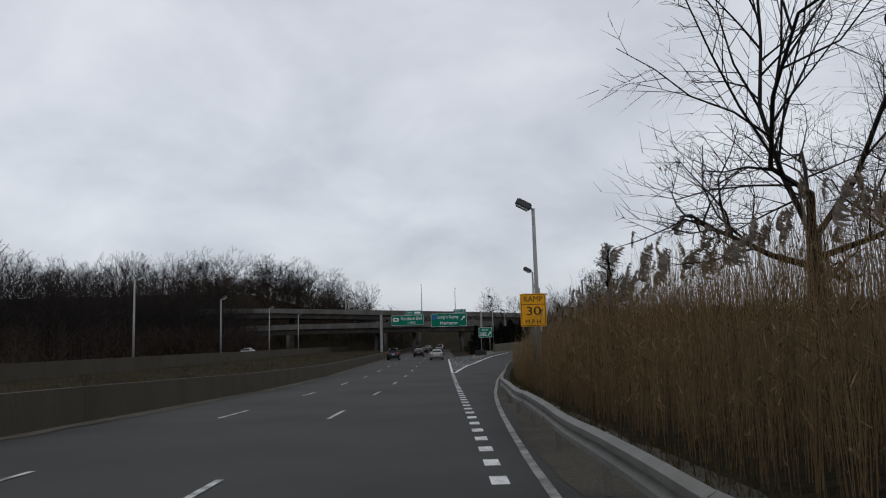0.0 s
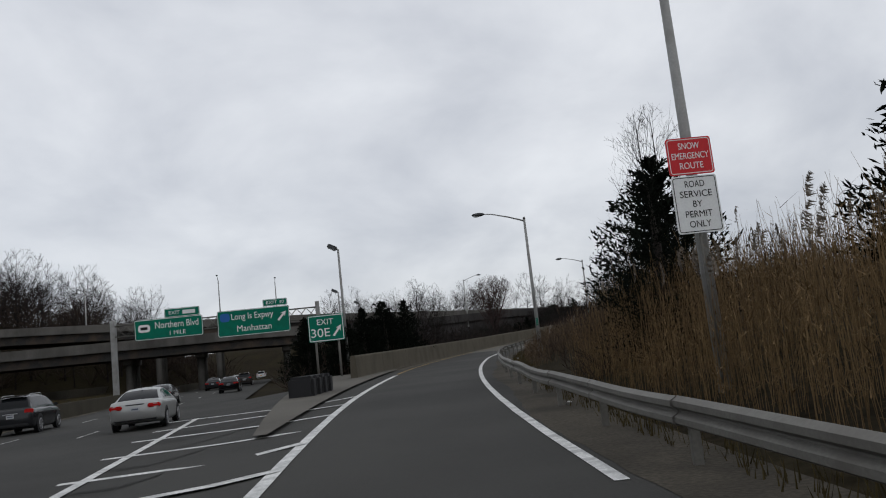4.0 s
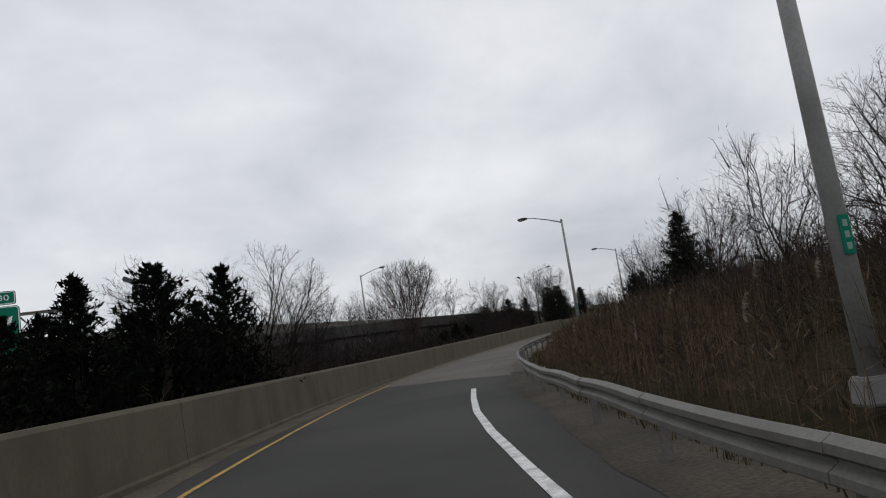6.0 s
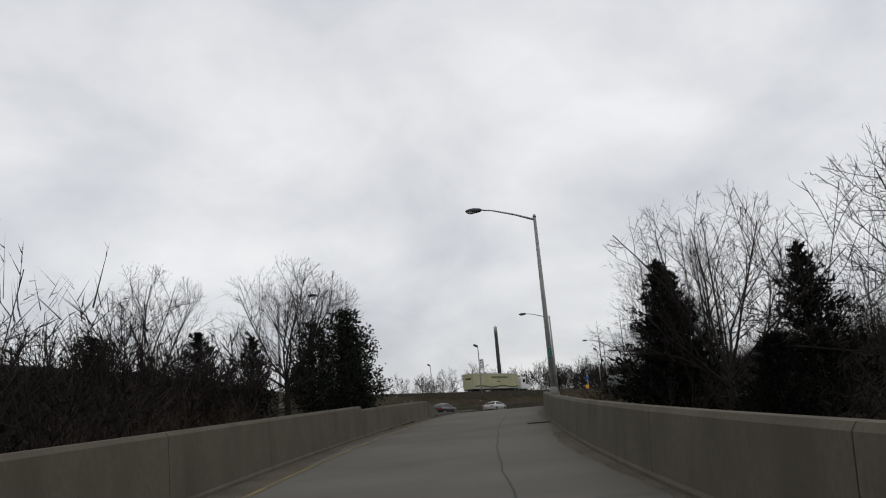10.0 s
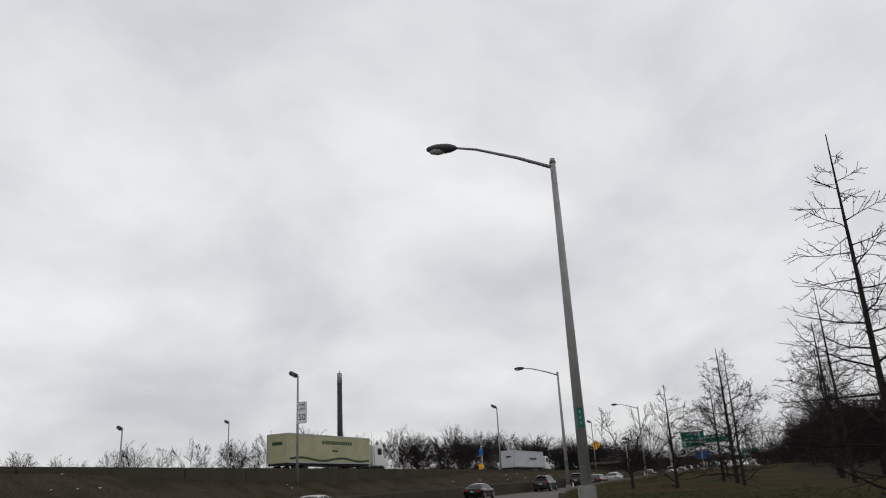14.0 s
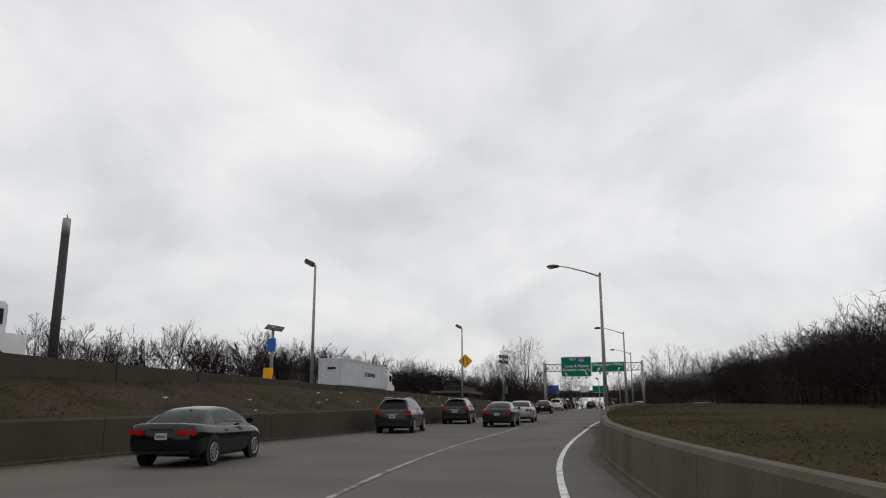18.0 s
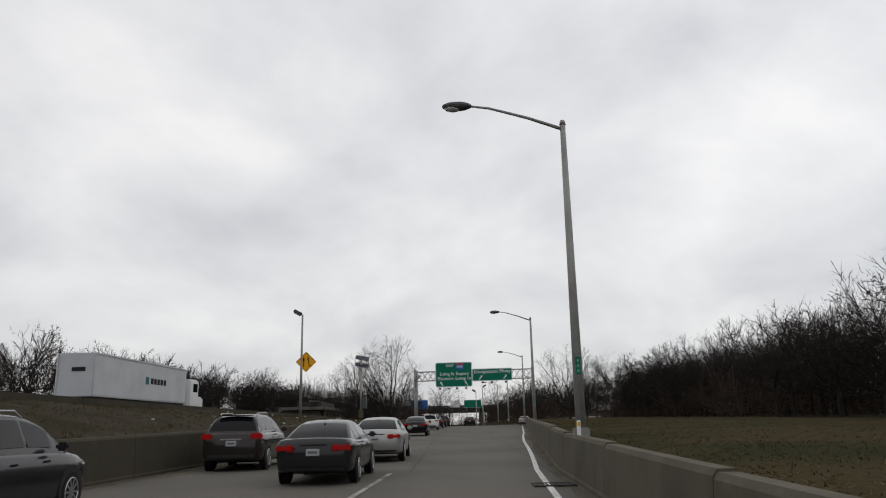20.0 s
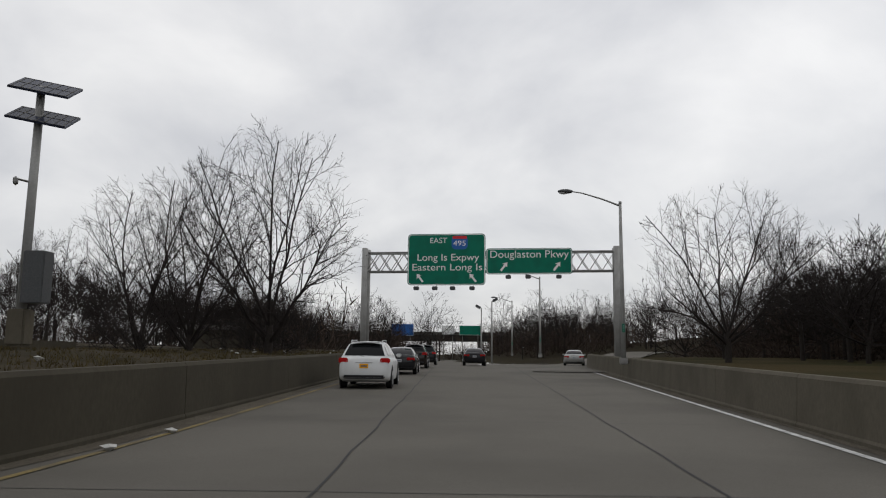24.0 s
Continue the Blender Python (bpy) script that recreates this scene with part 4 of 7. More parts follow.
def evergreen(name, label, seed, height, width, arms=120, per=36, m=NEEDLE, base=0.03, shape=1.0, leaf=0.2, slim=0.3, core=0.35, flare=1.9, fuzz=1.0):
    """A conifer or holly: whorls of short arms, each thick with small sprays."""
    rg = random.Random(seed)
    root = thing(name, pose(0, 0, -500), label, "tree")
    tube_part("trunk", [(0, 0, -0.3), (0.05, 0, height * 0.5), (0, 0.03, height * 0.97)], [width * 0.05, width * 0.035, 0.012], 7, BARK, root)
    v, f = [], []
    for i in range(arms):
        t = ((i + rg.random()) / arms) ** 1.15
        az = 2.4 * i + rg.uniform(-0.4, 0.4)
        z = height * (base + (0.97 - base) * t)
        r = width / 2 * rg.uniform(0.5, 1.2) * ((1 - t) ** shape * min(1.0, 0.72 + t * 2.2) * 0.95 + 0.05)
        tip = Vector((math.cos(az) * r, math.sin(az) * r, z + r * rg.uniform(0.15, 0.6)))
        root_p = Vector((0, 0, max(z - r * 0.15, 0.05)))
        tube_into(v, f, [root_p, root_p.lerp(tip, 0.5) - Vector((0, 0, r * 0.04)), tip], [0.025, 0.016, 0.005], 3, cap=False)
        for k in range(int(per * (core + r / width * flare))):
            u = rg.random() ** 0.55
            c = root_p.lerp(tip, u) + Vector((rg.gauss(0, 1), rg.gauss(0, 1), rg.gauss(0, 0.8))) * (0.05 + 0.11 * r) * fuzz
            d = (tip - root_p).normalized() * 0.8 + Vector((rg.gauss(0, 0.6), rg.gauss(0, 0.6), rg.gauss(0.25, 0.55)))
            d.normalize()
            s1 = d.orthogonal().normalized()
            s1.rotate(Matrix.Rotation(rg.uniform(0, 6.283), 3, d))
            ln, wd = leaf * rg.uniform(0.6, 1.4), leaf * rg.uniform(0.5, 1.0) * slim
            b = len(v)
            v += [c - d * ln * 0.5, c + s1 * wd, c + d * ln * 0.7, c - s1 * wd]
            f += [(b, b + 1, b + 2), (b, b + 2, b + 3)]
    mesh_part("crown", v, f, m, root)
    return root


def put(kind, x, y, size=1.0, turn=0.0, z=None, label="", group=""):
    m = pose(x, y, gz1(x, y) - 0.05 if z is None else z, 0, 0, turn)
    ob = copy_thing(kind, m)
    ob.scale = (size, size, size)
    if label:
        ob["label"] = label
    if group:
        ob["group"] = group
    return ob


def discard(kind):
    for o in (*kind.children_recursive, kind):
        bpy.data.objects.remove(o)


spread_a = tree_kind("bare_tree", "bare spreading deciduous tree with dark crooked limbs", 11, 11, 5.4, 0.2, fork=0.2, limbs=7, open_a=1.2, kids=(13, 9, 4), crook=0.26, lift=0.1, twig_r=0.007)
spread_b = tree_kind("bare_tree", "bare round-crowned deciduous tree with fine twigs", 23, 10, 4.6, 0.2, fork=0.2, limbs=9, open_a=1.0, kids=(11, 8, 4), lift=0.25, crook=0.13, twig_r=0.009)
spread_c = tree_kind("bare_tree", "bare deciduous tree with a rounded crown", 24, 10, 4.3, 0.18, fork=0.24, limbs=6, open_a=0.95, kids=(9, 8, 5), lift=0.25, crook=0.16, near=False, twig_r=0.011)
tall_a = tree_kind("bare_tree", "tall bare woodland tree with upright limbs", 5, 14, 3.4, 0.17, fork=0.28, limbs=13, open_a=0.75, kids=(8, 6), leader=True, lift=0.5, crook=0.16, near=False, twig_r=0.011)
tall_b = tree_kind("bare_tree", "tall bare woodland tree with a narrow crown", 8, 13, 2.9, 0.14, fork=0.3, limbs=12, open_a=0.7, kids=(8, 6), leader=True, lift=0.5, crook=0.2, near=False, twig_r=0.011, whips=3)
vase = tree_kind("bare_tree", "bare vase-shaped tree budding reddish at the tips", 31, 8.5, 3.7, 0.17, TWIG_RED, fork=0.12, limbs=12, open_a=0.52, kids=(15, 7, 3), lift=0.3, crook=0.06, twig_r=0.009)
pin = tree_kind("bare_tree", "bare young pin oak with level side branches", 41, 10.5, 2.3, 0.12, fork=0.16, limbs=40, open_a=1.4, kids=(7, 3), leader=True, level=True, lift=0.06, crook=0.1, twig_r=0.007)
shrub = tree_kind("bare_shrub", "leafless twiggy shrub beside the road", 52, 4.2, 1.9, 0.05, fork=0.06, limbs=11, open_a=0.85, kids=(9, 6), lift=0.4, crook=0.2, near=False, twig_r=0.009, whips=4)
for v in [c for c in vase.children if c.name.startswith("crown")][0].data.vertices:
    k = 0.36 + 0.62 * min(1.0, max(0.0, v.co.z / 8.0))
    v.co.x, v.co.y = v.co.x * k, v.co.y * k
crab = tree_kind("bare_tree", "low bare tree with a dense round twiggy crown", 61, 7.2, 3.7, 0.15, fork=0.24, limbs=9, open_a=1.15, kids=(10, 8, 3), lift=0.2, crook=0.22, near=False, mid=True, twig_r=0.017)
crab_b = tree_kind("bare_tree", "low bare tree with a broad uneven twiggy crown", 64, 7.0, 4.1, 0.16, fork=0.2, limbs=8, open_a=1.25, kids=(11, 8, 3), lift=0.16, crook=0.26, near=False, mid=True, twig_r=0.016)
crooked = tree_kind("bare_tree", "small bare crooked tree with sparse thick branches", 87, 6.0, 3.2, 0.12, fork=0.34, limbs=6, open_a=1.15, kids=(7, 4, 2), lift=0.3, crook=0.24, twig_r=0.012)
oak = tree_kind("bare_tree", "bare oak with level branches and a few dead leaves", 45, 8.6, 3.4, 0.15, fork=0.2, limbs=26, open_a=1.25, kids=(9, 6, 3), leader=True, level=True, lift=0.1, crook=0.17, twig_r=0.008)
rl = random.Random(46)
oak_tips = [v.co.copy() for v in [c for c in oak.children if c.name.startswith("crown")][0].data.vertices if v.co.z < 6.4 and math.hypot(v.co.x, v.co.y) > 0.9]
v, f = [], []
for _ in range(420):
    c = rl.choice(oak_tips)
    d, e = Vector([rl.gauss(0, 1) for _k in range(3)]).normalized(), Vector([rl.gauss(0, 1) for _k in range(3)]).normalized()
    k = len(v)
    v += [c, c + d * 0.09 + e * 0.035, c + d * 0.16, c + d * 0.08 - e * 0.035]
    f.append((k, k + 1, k + 2, k + 3))
mesh_part("dead_leaves", v, f, mat("dead_oak_leaves", (0.05, 0.032, 0.018), 0.9, vary=0.3, bump=0.0), oak, "curled brown leaves")
cedar = evergreen("red_cedar", "dark ragged red cedar tree", 71, 6.4, 5.4, 180, 46, shape=0.66, leaf=0.22, slim=0.24, flare=2.2, fuzz=0.6)
cedar_tight = evergreen("red_cedar", "dense dark cedar with a compact pointed crown", 76, 6.6, 4.9, 200, 46, shape=0.62, leaf=0.24, slim=0.24, core=0.45, fuzz=0.8)
cedar2 = evergreen("red_cedar", "dark ragged red cedar with a slim pointed top", 72, 6.9, 4.9, 180, 42, shape=0.78, leaf=0.22, slim=0.24, flare=2.2, fuzz=0.6)
oval = tree_kind("bare_tree", "bare upright tree with a tall oval crown", 29, 10.5, 3.9, 0.2, fork=0.2, limbs=9, open_a=0.85, kids=(11, 8, 4), lift=0.22, crook=0.15, twig_r=0.008)
cedar_fine = evergreen("red_cedar", "dark pointed red cedar with spiky layered branches", 75, 6.7, 5.6, 110, 150, shape=0.9, leaf=0.12, slim=0.2, core=0.14, flare=2.6)
bushy = evergreen("holly_tree", "dense dark broadleaf evergreen tree", 73, 7.0, 5.0, 170, 46, m=LEAF, shape=0.42, base=0.03, leaf=0.15, slim=0.55)

# ---- street lamps ----
def cobra_lamp(base_h=0.0, hgt=8.0):
    root = thing("street_lamp", pose(0, 0, -500), "grey steel cobra-head street lamp on a tapered pole", "street lamp", "cobra-head street lamps")
    tube_part("pole", [(0, 0, -0.02), (0, 0, hgt * 0.5), (0, 0, hgt)], [0.13, 0.1, 0.07], 12, POLE, root)
    bm = B()
    box(bm, (0, 0, 0.15), (0.36, 0.36, 0.3), 0, 0.03)
    part("base_cover", bm, POLE, root)
    tube_part("pole_cap", [(0, 0, hgt), (0, 0, hgt + 0.12)], [0.085, 0.06], 12, POLE, root)
    tube_part("arm", [(0, 0, hgt - 0.12), (-0.9, 0, hgt + 0.22), (-1.9, 0, hgt + 0.52), (-2.45, 0, hgt + 0.6)], [0.05, 0.042, 0.034, 0.03], 8, POLE, root)
    bm = B()
    bmesh.ops.create_uvsphere(bm, u_segments=14, v_segments=8, radius=0.5, matrix=Matrix.Translation((-2.75, 0, hgt + 0.6)) @ Matrix.Diagonal((0.8, 0.34, 0.24, 1)))
    h_ob = part("lamp_head", bm, LAMPGREY, root)
    bm = B()
    bmesh.ops.create_uvsphere(bm, u_segments=12, v_segments=6, radius=0.5, matrix=Matrix.Translation((-2.85, 0, hgt + 0.535)) @ Matrix.Diagonal((0.46, 0.27, 0.17, 1)))
    part("lens", bm, LENS, h_ob)
    bm = B()
    box(bm, (0.0, -0.122, 1.75), (0.12, 0.02, 0.42), 0, 0.004)
    part("number_band", bm, GREEN, root, "small green band with white bars")
    for k in range(3):
        bm = B()
        box(bm, (0.0, -0.136, 1.87 - 0.12 * k), (0.05, 0.006, 0.07))
        part("band_mark", bm, PALEMARK, root)
    return root


cobra = cobra_lamp()


def on_ground(kind, x, y, turn, z=None):
    return copy_thing(kind, pose(x, y, gz1(x, y) if z is None else z, 0, 0, turn))


for x, y, top, turn in ((21.6, 118.6, 7.9, -19), (43.2, 159.2, 9.4, -33), (72.65, 195.3, 11.5, -47), (107.37, 224.07, 12.6, -56), (140.65, 242.0, 12.7, -68), (180.1, 252.4, 13.5, -77), (219.6, 258.55, 14.1, -77), (257.6, 264.7, 14.8, -77), (296, 273, 15.2, -77), (331, 281, 15.5, -77)):
    copy_thing(cobra, pose(x, y, top - 8.0, 0, 0, turn))


def flood_lamp(hgt):
    """A straight pole with a boxy tilted lamp."""
    root = thing("street_lamp", pose(0, 0, -500), "grey pole with a boxy tilted floodlight head", "street lamp", "boxy street lamps")
    tube_part("pole", [(0, 0, -0.3), (0, 0, hgt)], [0.12, 0.075], 12, POLE, root)
    tube_part("bracket", [(0, 0, hgt - 0.05), (-0.12, 0, hgt + 0.06), (-0.22, 0, hgt + 0.08)], [0.05, 0.045, 0.045], 8, POLE, root)
    bm = B()
    box(bm, (0, 0, 0), (0.72, 0.42, 0.3), 0, 0.05)
    bmesh.ops.transform(bm, matrix=Matrix.Translation((-0.42, 0, hgt + 0.2)) @ Matrix.Rotation(radians(28), 4, "Y"), verts=bm.verts)
    h_ob = part("lamp_head", bm, LAMPGREY, root)
    bm = B()
    box(bm, (0, 0, -0.17), (0.56, 0.34, 0.06), 0, 0.015)
    bmesh.ops.transform(bm, matrix=Matrix.Translation((-0.42, 0, hgt + 0.2)) @ Matrix.Rotation(radians(28), 4, "Y"), verts=bm.verts)
    part("lens", bm, LENS, h_ob)
    return root


flood = flood_lamp(8.3)
for x, y, top, turn in ((4.85, 32.8, 7.3, 0), (9.26, 64.62, 7.3, 0), (13.25, 87.4, 7.4, -8), (11.55, 131.6, 8.9, -15), (-27.7, 102.4, 8.1, 180), (-28.0, 135.2, 8.3, 180), (-26.5, 69.0, 8.0, 180), (-28.4, 168, 8.4, 180), (178.85, 271.72, 15.5, -80), (221.1, 278.4, 15.8, -80), (135.0, 263.1, 14.8, -75), (163.3, 308.2, 16.3, -80), (139.2, 295.8, 13.5, -80), (14.5, 165, 8.8, -15), (18.5, 178, 8.2, -15), (313.8, 282.4, 13.4, -80), (314.1, 281.1, 14.3, 100), (92.0, 259.9, 15.6, -75)):
    on_ground(flood, x, y, turn, top - 8.35)
for x, y, top, turn in ((-1.2, 205.8, 16.2, 90), (39.4, 200.4, 12.2, 150), (76.9, 226.2, 12.9, 140), (-22, 207, 16.8, 90), (8, 207, 15.2, 90)):
    copy_thing(cobra, pose(x, y, top - 8.05, 0, 0, turn))

# the tall dark mast
mast = thing("tall_mast", pose(194.3, 315.9, 6.9), "tall dark monopole mast with a pale top", "mast")
tube_part("mast_tube", [(0, 0, -0.5), (0, 0, 18.4)], [0.55, 0.45], 16, DARKPOLE, mast)
tube_part("mast_top", [(0, 0, 18.4), (0, 0, 20.4)], [0.46, 0.44], 16, POLE, mast, "pale grey antenna shroud")
tube_part("finial", [(0, 0, 20.4), (0, 0, 20.9)], [0.08, 0.05], 6, DARKPOLE, mast)


# ---- signs ----
def sign_panel(root, w, hgt, m, x=0.0, z=0.0, y=0.0, rim=None, r=0.08, name="panel"):
    p = part(name, plate(B(), w, hgt, 0.03, r, x, z, y), m, root)
    if rim:
        part("border", border(B(), w - 0.07, hgt - 0.07, 0.045 if w > 2 else 0.022, r, x, z, y - 0.004), rim, p)
    return p


def posts(root, xs, z0, z1, y=0.06, r=0.05):
    for x in xs:
        tube_part("post", [(x, y + r, z0), (x, y + r, z1)], [r, r], 8, STEEL, root)


# ramp speed sign
g = thing("speed_sign", pose(4.62, 32.45, 0, 0, 0, 0), "yellow advisory ramp speed sign on a lamp pole among reeds", "road sign")
p = sign_panel(g, 1.12, 1.42, YELLOW, 0, 2.76, rim=BLACK)
bm = B()
box(bm, (0, -0.006, 3.0), (1.05, 0.005, 0.025))
part("rule", bm, BLACK, p)
lettering("legend", "RAMP", 0.34, BLACK, p, 0, 3.22, -0.005, 0.82)
lettering("legend", "30", 0.52, BLACK, p, 0, 2.7, -0.005, 0.62)
lettering("legend", "M.P.H.", 0.3, BLACK, p, 0, 2.24, -0.005, 0.72)
posts(g, (0.0,), 0.2, 3.3)

# snow route sign
g = thing("route_sign", pose(12.95, 86.9, 1.1, 0, 0, -10), "red and white snow emergency route sign on a lamp pole", "road sign")
p = sign_panel(g, 1.28, 1.05, RED, 0, 3.6, rim=WHITE)
for k, w in enumerate(("SNOW", "EMERGENCY", "ROUTE")):
    lettering("legend", w, 0.26, WHITE, p, 0, 3.88 - 0.28 * k, -0.005, (0.6, 1.05, 0.66)[k])
p = sign_panel(g, 1.28, 1.6, WHITE, 0, 2.24, rim=BLACK)
for k, w in enumerate(("ROAD", "SERVICE", "BY", "PERMIT", "ONLY")):
    lettering("legend", w, 0.26, BLACK, p, 0, 2.8 - 0.28 * k, -0.005, (0.55, 0.9, 0.26, 0.75, 0.6)[k])
posts(g, (0.0,), -3.0, 4.0)
g.scale = (0.6, 0.6, 0.6)

# exit sign behind the parapet
g = thing("exit_sign", pose(9.55, 123.45, 0, 0, 0, -6), "green exit sign with an arrow on two steel posts", "road sign")
p = sign_panel(g, 2.2, 1.65, GREEN, 0, 2.75, rim=WHITE)
lettering("legend", "EXIT", 0.5, WHITE, p, -0.05, 3.12, -0.006, 1.0)
lettering("legend", "30E", 0.75, WHITE, p, -0.38, 2.45, -0.006, 1.15)
part("arrow", arrow_bm(0.85, 52, 0.07, 0.68, 2.55, -0.006), WHITE, p)
posts(g, (-0.7, 0.7), -1.4, 3.3, r=0.07)


def truss(root, x0, x1, z0, z1, y0, y1, n, m=STEEL, r=0.05):
    """A box truss between two posts."""
    for z in (z0, z1):
        for y in (y0, y1):
            tube_part("chord", [(x0, y, z), (x1, y, z)], [r, r], 6, m, root)
    for k in range(n):
        a, b = x0 + (x1 - x0) * k / n, x0 + (x1 - x0) * (k + 1) / n
        c = (a + b) / 2
        for y in (y0, y1):
            tube_part("web_bar", [(a, y, z0), (c, y, z1)], [r * 0.6] * 2, 4, m, root)
            tube_part("web_bar", [(c, y, z1), (b, y, z0)], [r * 0.6] * 2, 4, m, root)
            tube_part("web_bar", [(a, y, z1), (c, y, z0)], [r * 0.6] * 2, 4, m, root)
            tube_part("web_bar", [(c, y, z0), (b, y, z1)], [r * 0.6] * 2, 4, m, root)
        tube_part("web_bar", [(b, y0, z0), (b, y1, z0)], [r * 0.6] * 2, 4, m, root)


# first gantry over the parkway
g = thing("sign_gantry", pose(0, 160.4, 0, 0, 0, -3), "steel sign gantry with two green guide signs", "sign gantry")
for x in (-9.7, 11.6):
    bm = B()
    box(bm, (x, 0.4, 3.0), (0.45, 0.9, 9.0), 0, 0.03)
    part("upright", bm, POLE, g)
truss(g, -9.5, 11.4, 5.7, 6.9, 0.1, 0.8, 10)
p = sign_panel(g, 6.9, 2.15, GREEN, -4.0, 6.15, -0.25, WHITE, 0.2)
lettering("legend", "Northern Blvd", 1.0, WHITE, p, -3.2, 6.5, -0.257, 4.4)
lettering("legend", "1 MILE", 0.6, WHITE, p, -3.2, 5.6, -0.257, 1.6)
part("route_shield", plate(B(), 1.2, 0.8, 0.01, 0.3, -6.5, 6.3, -0.262), WHITE, p)
bm = B()
box(bm, (-6.5, -0.266, 6.3), (0.7, 0.004, 0.3))
part("shield_mark", bm, BLACK, p)
p = sign_panel(g, 3.6, 0.95, GREEN, -2.6, 7.7, -0.25, WHITE, 0.15, "tab")
lettering("legend", "EXIT", 0.5, WHITE, p, -3.4, 7.7, -0.257, 1.1)
bm = B()
box(bm, (-1.9, -0.256, 7.7), (1.3, 0.004, 0.4))
part("tab_mark", bm, WHITE, p)
p = sign_panel(g, 7.6, 2.8, GREEN, 4.75, 5.95, -0.25, WHITE, 0.2)
lettering("legend", "Long Is Expwy", 0.95, WHITE, p, 4.6, 6.6, -0.257, 4.4)
lettering("legend", "Manhattan", 0.95, WHITE, p, 4.75, 5.3, -0.257, 3.6)
part("arrow", arrow_bm(1.3, 48, 0.08, 7.75, 6.3, -0.257), WHITE, p)
part("route_shield", plate(B(), 1.0, 0.9, 0.01, 0.3, 1.75, 6.6, -0.262), BLUE, p)
p = sign_panel(g, 2.6, 0.75, GREEN, 7.1, 7.8, -0.25, WHITE, 0.12, "tab")
lettering("legend", "EXIT 30", 0.45, WHITE, p, 7.1, 7.8, -0.257, 1.9)

# second gantry over the service road
a = Vector((268.1, 282.0, 0))
b = Vector((269.9, 265.0, 0))
c2 = (a + b) / 2
yaw2 = math.degrees(math.atan2((b - a).y, (b - a).x))
zb = 6.1
g = thing("sign_gantry", pose(c2.x, c2.y, zb, 0, 0, yaw2), "steel truss sign gantry with two green guide signs", "sign gantry")
for x, z0 in ((-8.5, -0.3), (8.5, -0.3)):
    for y in (0.0, 0.9):
        tube_part("upright", [(x, y, z0), (x, y, 8.35)], [0.2, 0.2], 10, POLE, g)
    for z in np.arange(0.8, 8, 1.6):
        tube_part("upright_brace", [(x, 0, z), (x, 0.9, z + 0.8)], [0.05, 0.05], 5, POLE, g)
truss(g, -8.4, 8.4, 6.75, 8.05, 0.1, 0.8, 10, POLE, 0.055)
p = sign_panel(g, 5.3, 3.5, GREEN, -2.8, 7.5, -0.3, WHITE, 0.25)
lettering("legend", "EAST", 0.52, WHITE, p, -3.35, 8.78, -0.307, 1.15)
part("route_shield", plate(B(), 1.1, 0.95, 0.01, 0.3, -1.9, 8.65, -0.312), BLUE, p)
bm = B()
box(bm, (-1.9, -0.316, 9.0), (0.95, 0.004, 0.2))
part("shield_band", bm, RED, p)
lettering("legend", "495", 0.5, WHITE, p, -1.9, 8.58, -0.317, 0.85)
lettering("legend", "Long Is Expwy", 0.66, WHITE, p, -2.7, 7.62, -0.307, 4.2)
lettering("legend", "Eastern Long Is", 0.66, WHITE, p, -2.75, 6.95, -0.307, 4.75)
for x in (-4.6, -1.0):
    part("arrow", arrow_bm(0.72, 128, 0.1, x, 6.25, -0.307), WHITE, p)
p = sign_panel(g, 5.7, 1.75, GREEN, 2.75, 7.35, -0.3, WHITE, 0.18)
lettering("legend", "Douglaston Pkwy", 0.7, WHITE, p, 2.75, 7.8, -0.307, 5.2)
for x in (1.1, 4.6):
    part("arrow", arrow_bm(0.72, 52, 0.1, x, 7.0, -0.307), WHITE, p)
for x, z in ((-4.75, 5.5), (-3.5, 5.5), (-2.3, 5.5), (-1.0, 5.5), (1.4, 6.25), (2.7, 6.25), (4.7, 6.25)):
    bm = B()
    box(bm, (x, -0.75, z), (0.36, 0.3, 0.24), 0, 0.04)
    l_ob = part("sign_light", bm, LAMPGREY, g)
    tube_part("light_arm", [(x, 0.1, z + 0.25), (x, -0.7, z + 0.05)], [0.025, 0.025], 5, STEEL, l_ob)
# merge warning sign on the lamp pole
g = thing("merge_sign", pose(221.15, 278.0, 0, 0, 0, -74), "yellow diamond merging traffic sign on a lamp pole", "road sign")
bm = plate(B(), 1.24, 1.24, 0.03, 0.08)
bmesh.ops.transform(bm, matrix=Matrix.Translation((0, 0, 11.7)) @ Matrix.Rotation(radians(45), 4, "Y"), verts=bm.verts)
p = part("panel", bm, YELLOW, g)
bm = border(B(), 1.17, 1.17, 0.022, 0.08, y=-0.005)
bmesh.ops.transform(bm, matrix=Matrix.Translation((0, 0, 11.7)) @ Matrix.Rotation(radians(45), 4, "Y"), verts=bm.verts)
part("border", bm, BLACK, p)
part("arrow", arrow_bm(0.9, 90, 0.05, -0.2, 11.7, -0.006), BLACK, p)
part("arrow", arrow_bm(0.75, 100, 0.05, 0.2, 11.8, -0.006), BLACK, p)
tube_part("arrow_tail", [(0.26, -0.006, 11.5), (0.38, -0.006, 11.33)], [0.05, 0.05], 4, BLACK, p)
